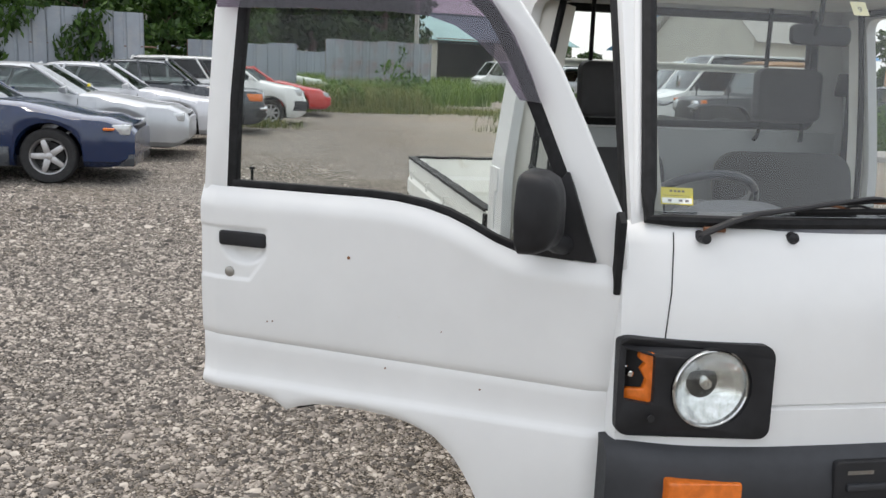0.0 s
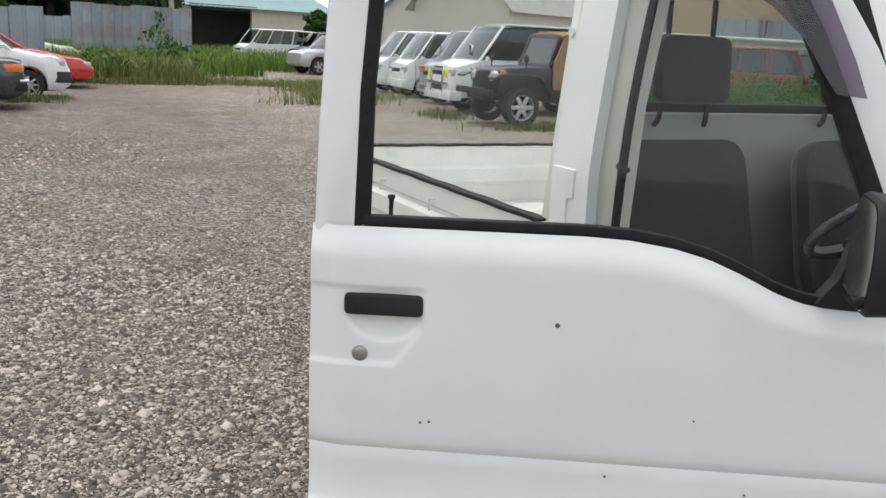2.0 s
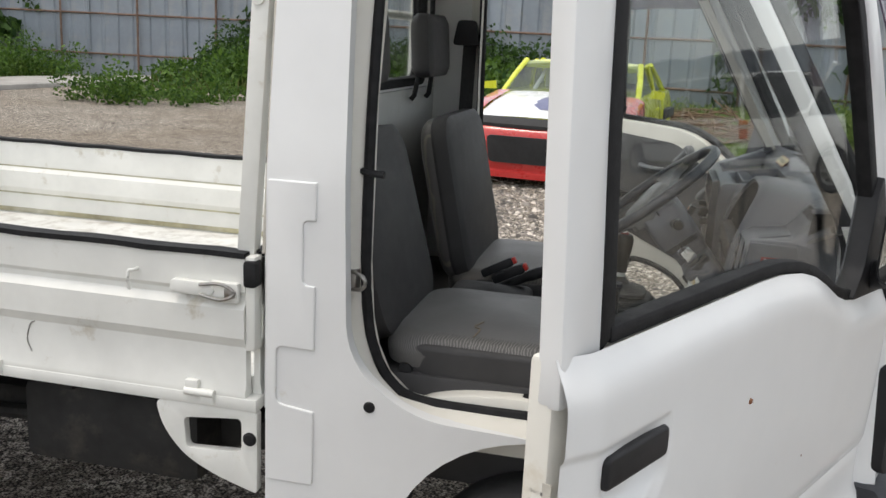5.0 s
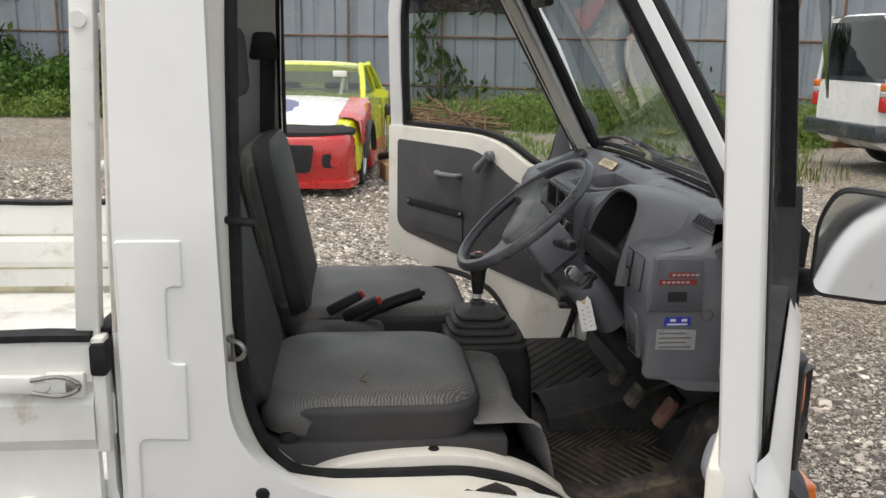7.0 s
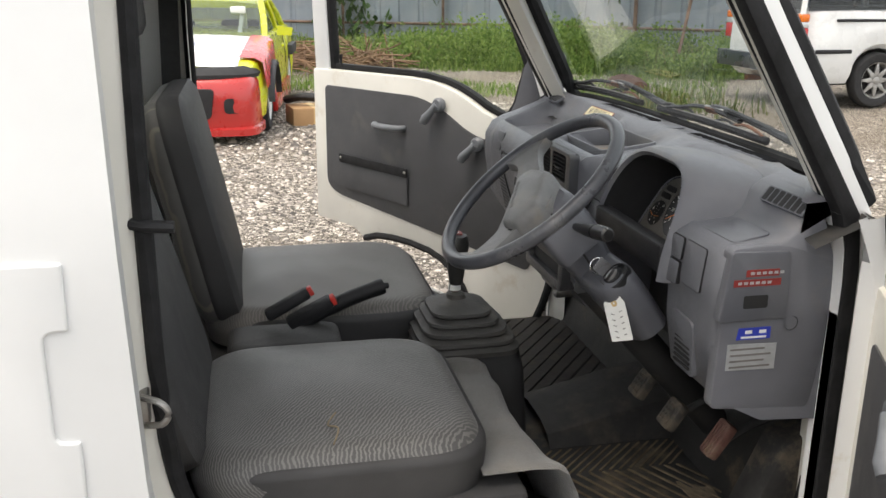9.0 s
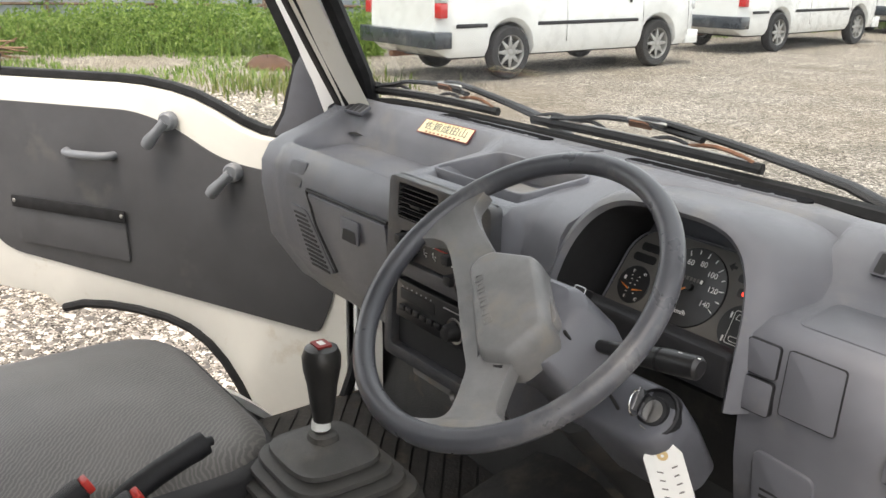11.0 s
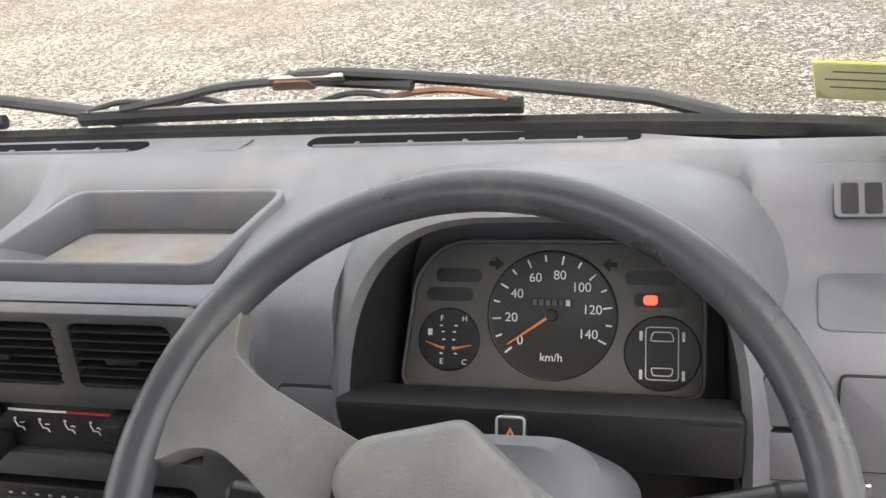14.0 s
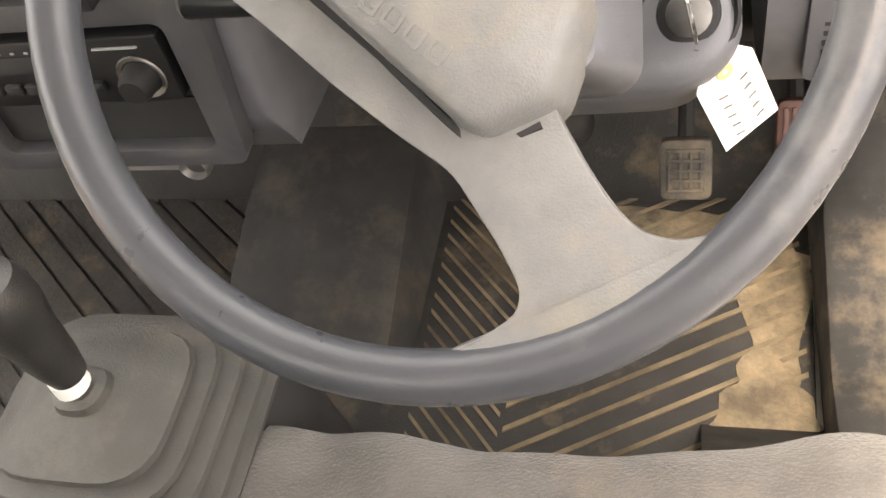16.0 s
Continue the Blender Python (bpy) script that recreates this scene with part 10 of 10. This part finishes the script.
def tree(at, h, spread, n, material, label, size=0.34):
    t = thing("tree", label, "tree", (*at, 0), group="trees behind the yard")
    limbs = tube([(0, 0, -0.2), (0.1, 0.05, h * 0.35), (0.0, 0.15, h * 0.7), (0, 0, h * 0.95)], [h * 0.022, h * 0.017, h * 0.011, h * 0.003], 8)
    cen = []
    for i in range(16):
        a, z = 2.4 * i, h * lerp(0.22, 0.95, i / 15)
        rr = spread * (1.05 - 0.75 * (z / h)) * rng.uniform(0.7, 1.15)
        tip = Vector((rr * math.cos(a), rr * math.sin(a), z + 0.1 * h * rng.uniform(-0.2, 0.6)))
        tube([(0, 0.1, z * 0.92), tip * 0.5 + Vector((0, 0, z * 0.5)), tip], [h * 0.008, h * 0.005, h * 0.002], 5, bm=limbs)
        for k in (0.55, 1.0):
            cen.append(blob((tip.x * k, tip.y * k, tip.z), (spread * 0.34, spread * 0.34, h * 0.075), n // 32))
    cen.append(blob((0, 0, h * 0.97), (spread * 0.2, spread * 0.2, h * 0.08), n // 20))
    part("trunk", limbs, M_BARK, t)
    o = new("crown", leaf_cloud(np.concatenate(cen), size, material, "crown"))
    o.parent = t
    return t


t1 = tree((14.0, -64.0), 13.0, 4.2, 5200, M_DARKLEAF, "tall dark broad-leaved tree in a dense wood", 0.55)
t2 = tree((9.5, -66.0), 15.0, 4.4, 5200, M_DARKLEAF, "tall dark tree in a dense wood", 0.55)
t3 = tree((5.0, -64.5), 12.0, 4.6, 5200, M_DARKLEAF, "wide dark tree in a dense wood", 0.55)
k = 0
for x in np.arange(-8.0, 46.0, 3.6):
    for row in (0, 1, 2):
        k += 1
        copy_thing((t1, t2, t3)[k % 3], pose(x + 1.3 * math.sin(k * 1.7) + row * 1.5, -68.0 - row * 5.5 + 1.5 * math.sin(k * 2.3) + 0.22 * max(0, x), -0.3, 0, 0, k * 77.0))
for x, y, h, sp in ((11.0, -29.0, 5.5, 2.2), (7.3, -30.2, 5.0, 2.0), (15.0, -28.0, 6.5, 2.6), (5.0, -33.0, 4.6, 1.9), (2.6, -36.0, 4.6, 1.8), (-26.5, -30.5, 4.4, 1.7), (-22.0, -29.5, 3.8, 1.5), (-33.0, -62.0, 5.0, 2.2), (-21.5, -71.0, 3.6, 1.6), (-24.0, -70.0, 3.0, 1.5), (-20.5, -18.0, 4.4, 1.3)):
    tree((x, y), h, sp, 2600, M_IVY, "bushy green tree by the yard", 0.26)


# ---- loose stones on the yard ----
def stones(n, area, size, name, fade=0.8, material=None):
    """Small broken stones, each its own lump, joined into one sheet of gravel."""
    x0, x1, y0, y1 = area
    base = np.array([(1, 0, 0), (-1, 0, 0), (0, 1, 0), (0, -1, 0), (0, 0, 1), (0.55, 0.5, 0.7), (-0.6, 0.45, 0.65), (0.0, -0.7, 0.7)], float)
    tri = np.array([(0, 2, 5), (2, 6, 5), (2, 1, 6), (1, 3, 7), (3, 0, 7), (0, 5, 7), (5, 4, 7), (5, 6, 4), (6, 7, 4), (6, 1, 7)])
    xy = np.stack([rng.uniform(x0, x1, n), rng.uniform(y0, y1, n)], 1)
    inside = (np.abs(xy[:, 0]) < 0.62) & (xy[:, 1] > -3.2) & (xy[:, 1] < -0.1)
    xy = xy[~inside]
    edge = np.minimum(np.minimum(xy[:, 0] - x0, x1 - xy[:, 0]), np.minimum(xy[:, 1] - y0, y1 - xy[:, 1]))
    xy = xy[rng.uniform(0, 1, len(xy)) < 0.08 + edge / fade]
    n = len(xy)
    s = size * np.exp(rng.normal(0, 0.38, n))
    a = rng.uniform(0, 2 * np.pi, n)
    sc = np.stack([s, s * rng.uniform(0.55, 0.95, n), s * rng.uniform(0.35, 0.7, n)], 1)
    v = base[None] * sc[:, None] * rng.uniform(0.75, 1.2, (n, 8, 1))
    ca, sa = np.cos(a)[:, None], np.sin(a)[:, None]
    out = np.empty_like(v)
    out[..., 0] = v[..., 0] * ca - v[..., 1] * sa + xy[:, :1]
    out[..., 1] = v[..., 0] * sa + v[..., 1] * ca + xy[:, 1:]
    out[..., 2] = v[..., 2] + np.array([ground_z(p[0], p[1]) for p in xy])[:, None]
    f = (tri[None] + (np.arange(n) * 8)[:, None, None]).reshape(-1, 3)
    me = bpy.data.meshes.new(name)
    me.vertices.add(n * 8)
    me.vertices.foreach_set("co", out.reshape(-1))
    me.loops.add(len(f) * 3)
    me.loops.foreach_set("vertex_index", f.reshape(-1))
    me.polygons.add(len(f))
    me.polygons.foreach_set("loop_start", np.arange(len(f)) * 3)
    me.update(calc_edges=True)
    me.materials.append(material or M_STONE)
    return tagged(new(name, me), "loose grey and beige crushed stones", "gravel", kind="stuff")


def stone_mat(k=1.0):
    m = mat("crushed_stone", (0.20, 0.19, 0.18), 0.9, var=0.15, scale=40)
    t = m.node_tree
    b = t.nodes["Principled BSDF"]
    g, r, mx = (t.nodes.new("ShaderNode" + k) for k in ("NewGeometry", "ValToRGB", "MixRGB"))
    cols = [(0.0, (0.03, 0.028, 0.027)), (0.3, (0.10, 0.094, 0.089)), (0.6, (0.24, 0.224, 0.210)), (0.85, (0.45, 0.423, 0.396)), (1.0, (0.62, 0.60, 0.565))]
    while len(r.color_ramp.elements) < len(cols):
        r.color_ramp.elements.new(0.5)
    for e, (p, c) in zip(r.color_ramp.elements, cols):
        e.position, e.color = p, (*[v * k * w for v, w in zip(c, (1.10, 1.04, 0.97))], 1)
    t.links.new(g.outputs["Random Per Island"], r.inputs[0])
    src = b.inputs["Base Color"].links[0].from_socket
    mx.inputs[0].default_value = 0.8
    t.links.new(src, mx.inputs[1])
    t.links.new(r.outputs[0], mx.inputs[2])
    t.links.new(mx.outputs[0], b.inputs["Base Color"])
    b.inputs["Specular IOR Level"].default_value = 0.25
    return m


M_STONE = stone_mat()
# the same stones with a brighter base colour, for the far side
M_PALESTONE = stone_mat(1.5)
stones(75000, (0.4, 4.2, -5.2, 0.6), 0.0092, "gravel_stones")
stones(52000, (0.2, 5.4, -12.5, -3.6), 0.0120, "gravel_stones", 2.0)
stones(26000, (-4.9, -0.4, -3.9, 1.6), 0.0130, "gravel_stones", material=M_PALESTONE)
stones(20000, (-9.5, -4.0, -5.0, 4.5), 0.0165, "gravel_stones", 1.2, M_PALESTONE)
stones(24000, (-2.4, 2.6, -0.3, 3.2), 0.0092, "gravel_stones")
stones(420, (0.9, 3.8, -7.0, 0.2), 0.022, "gravel_stones")
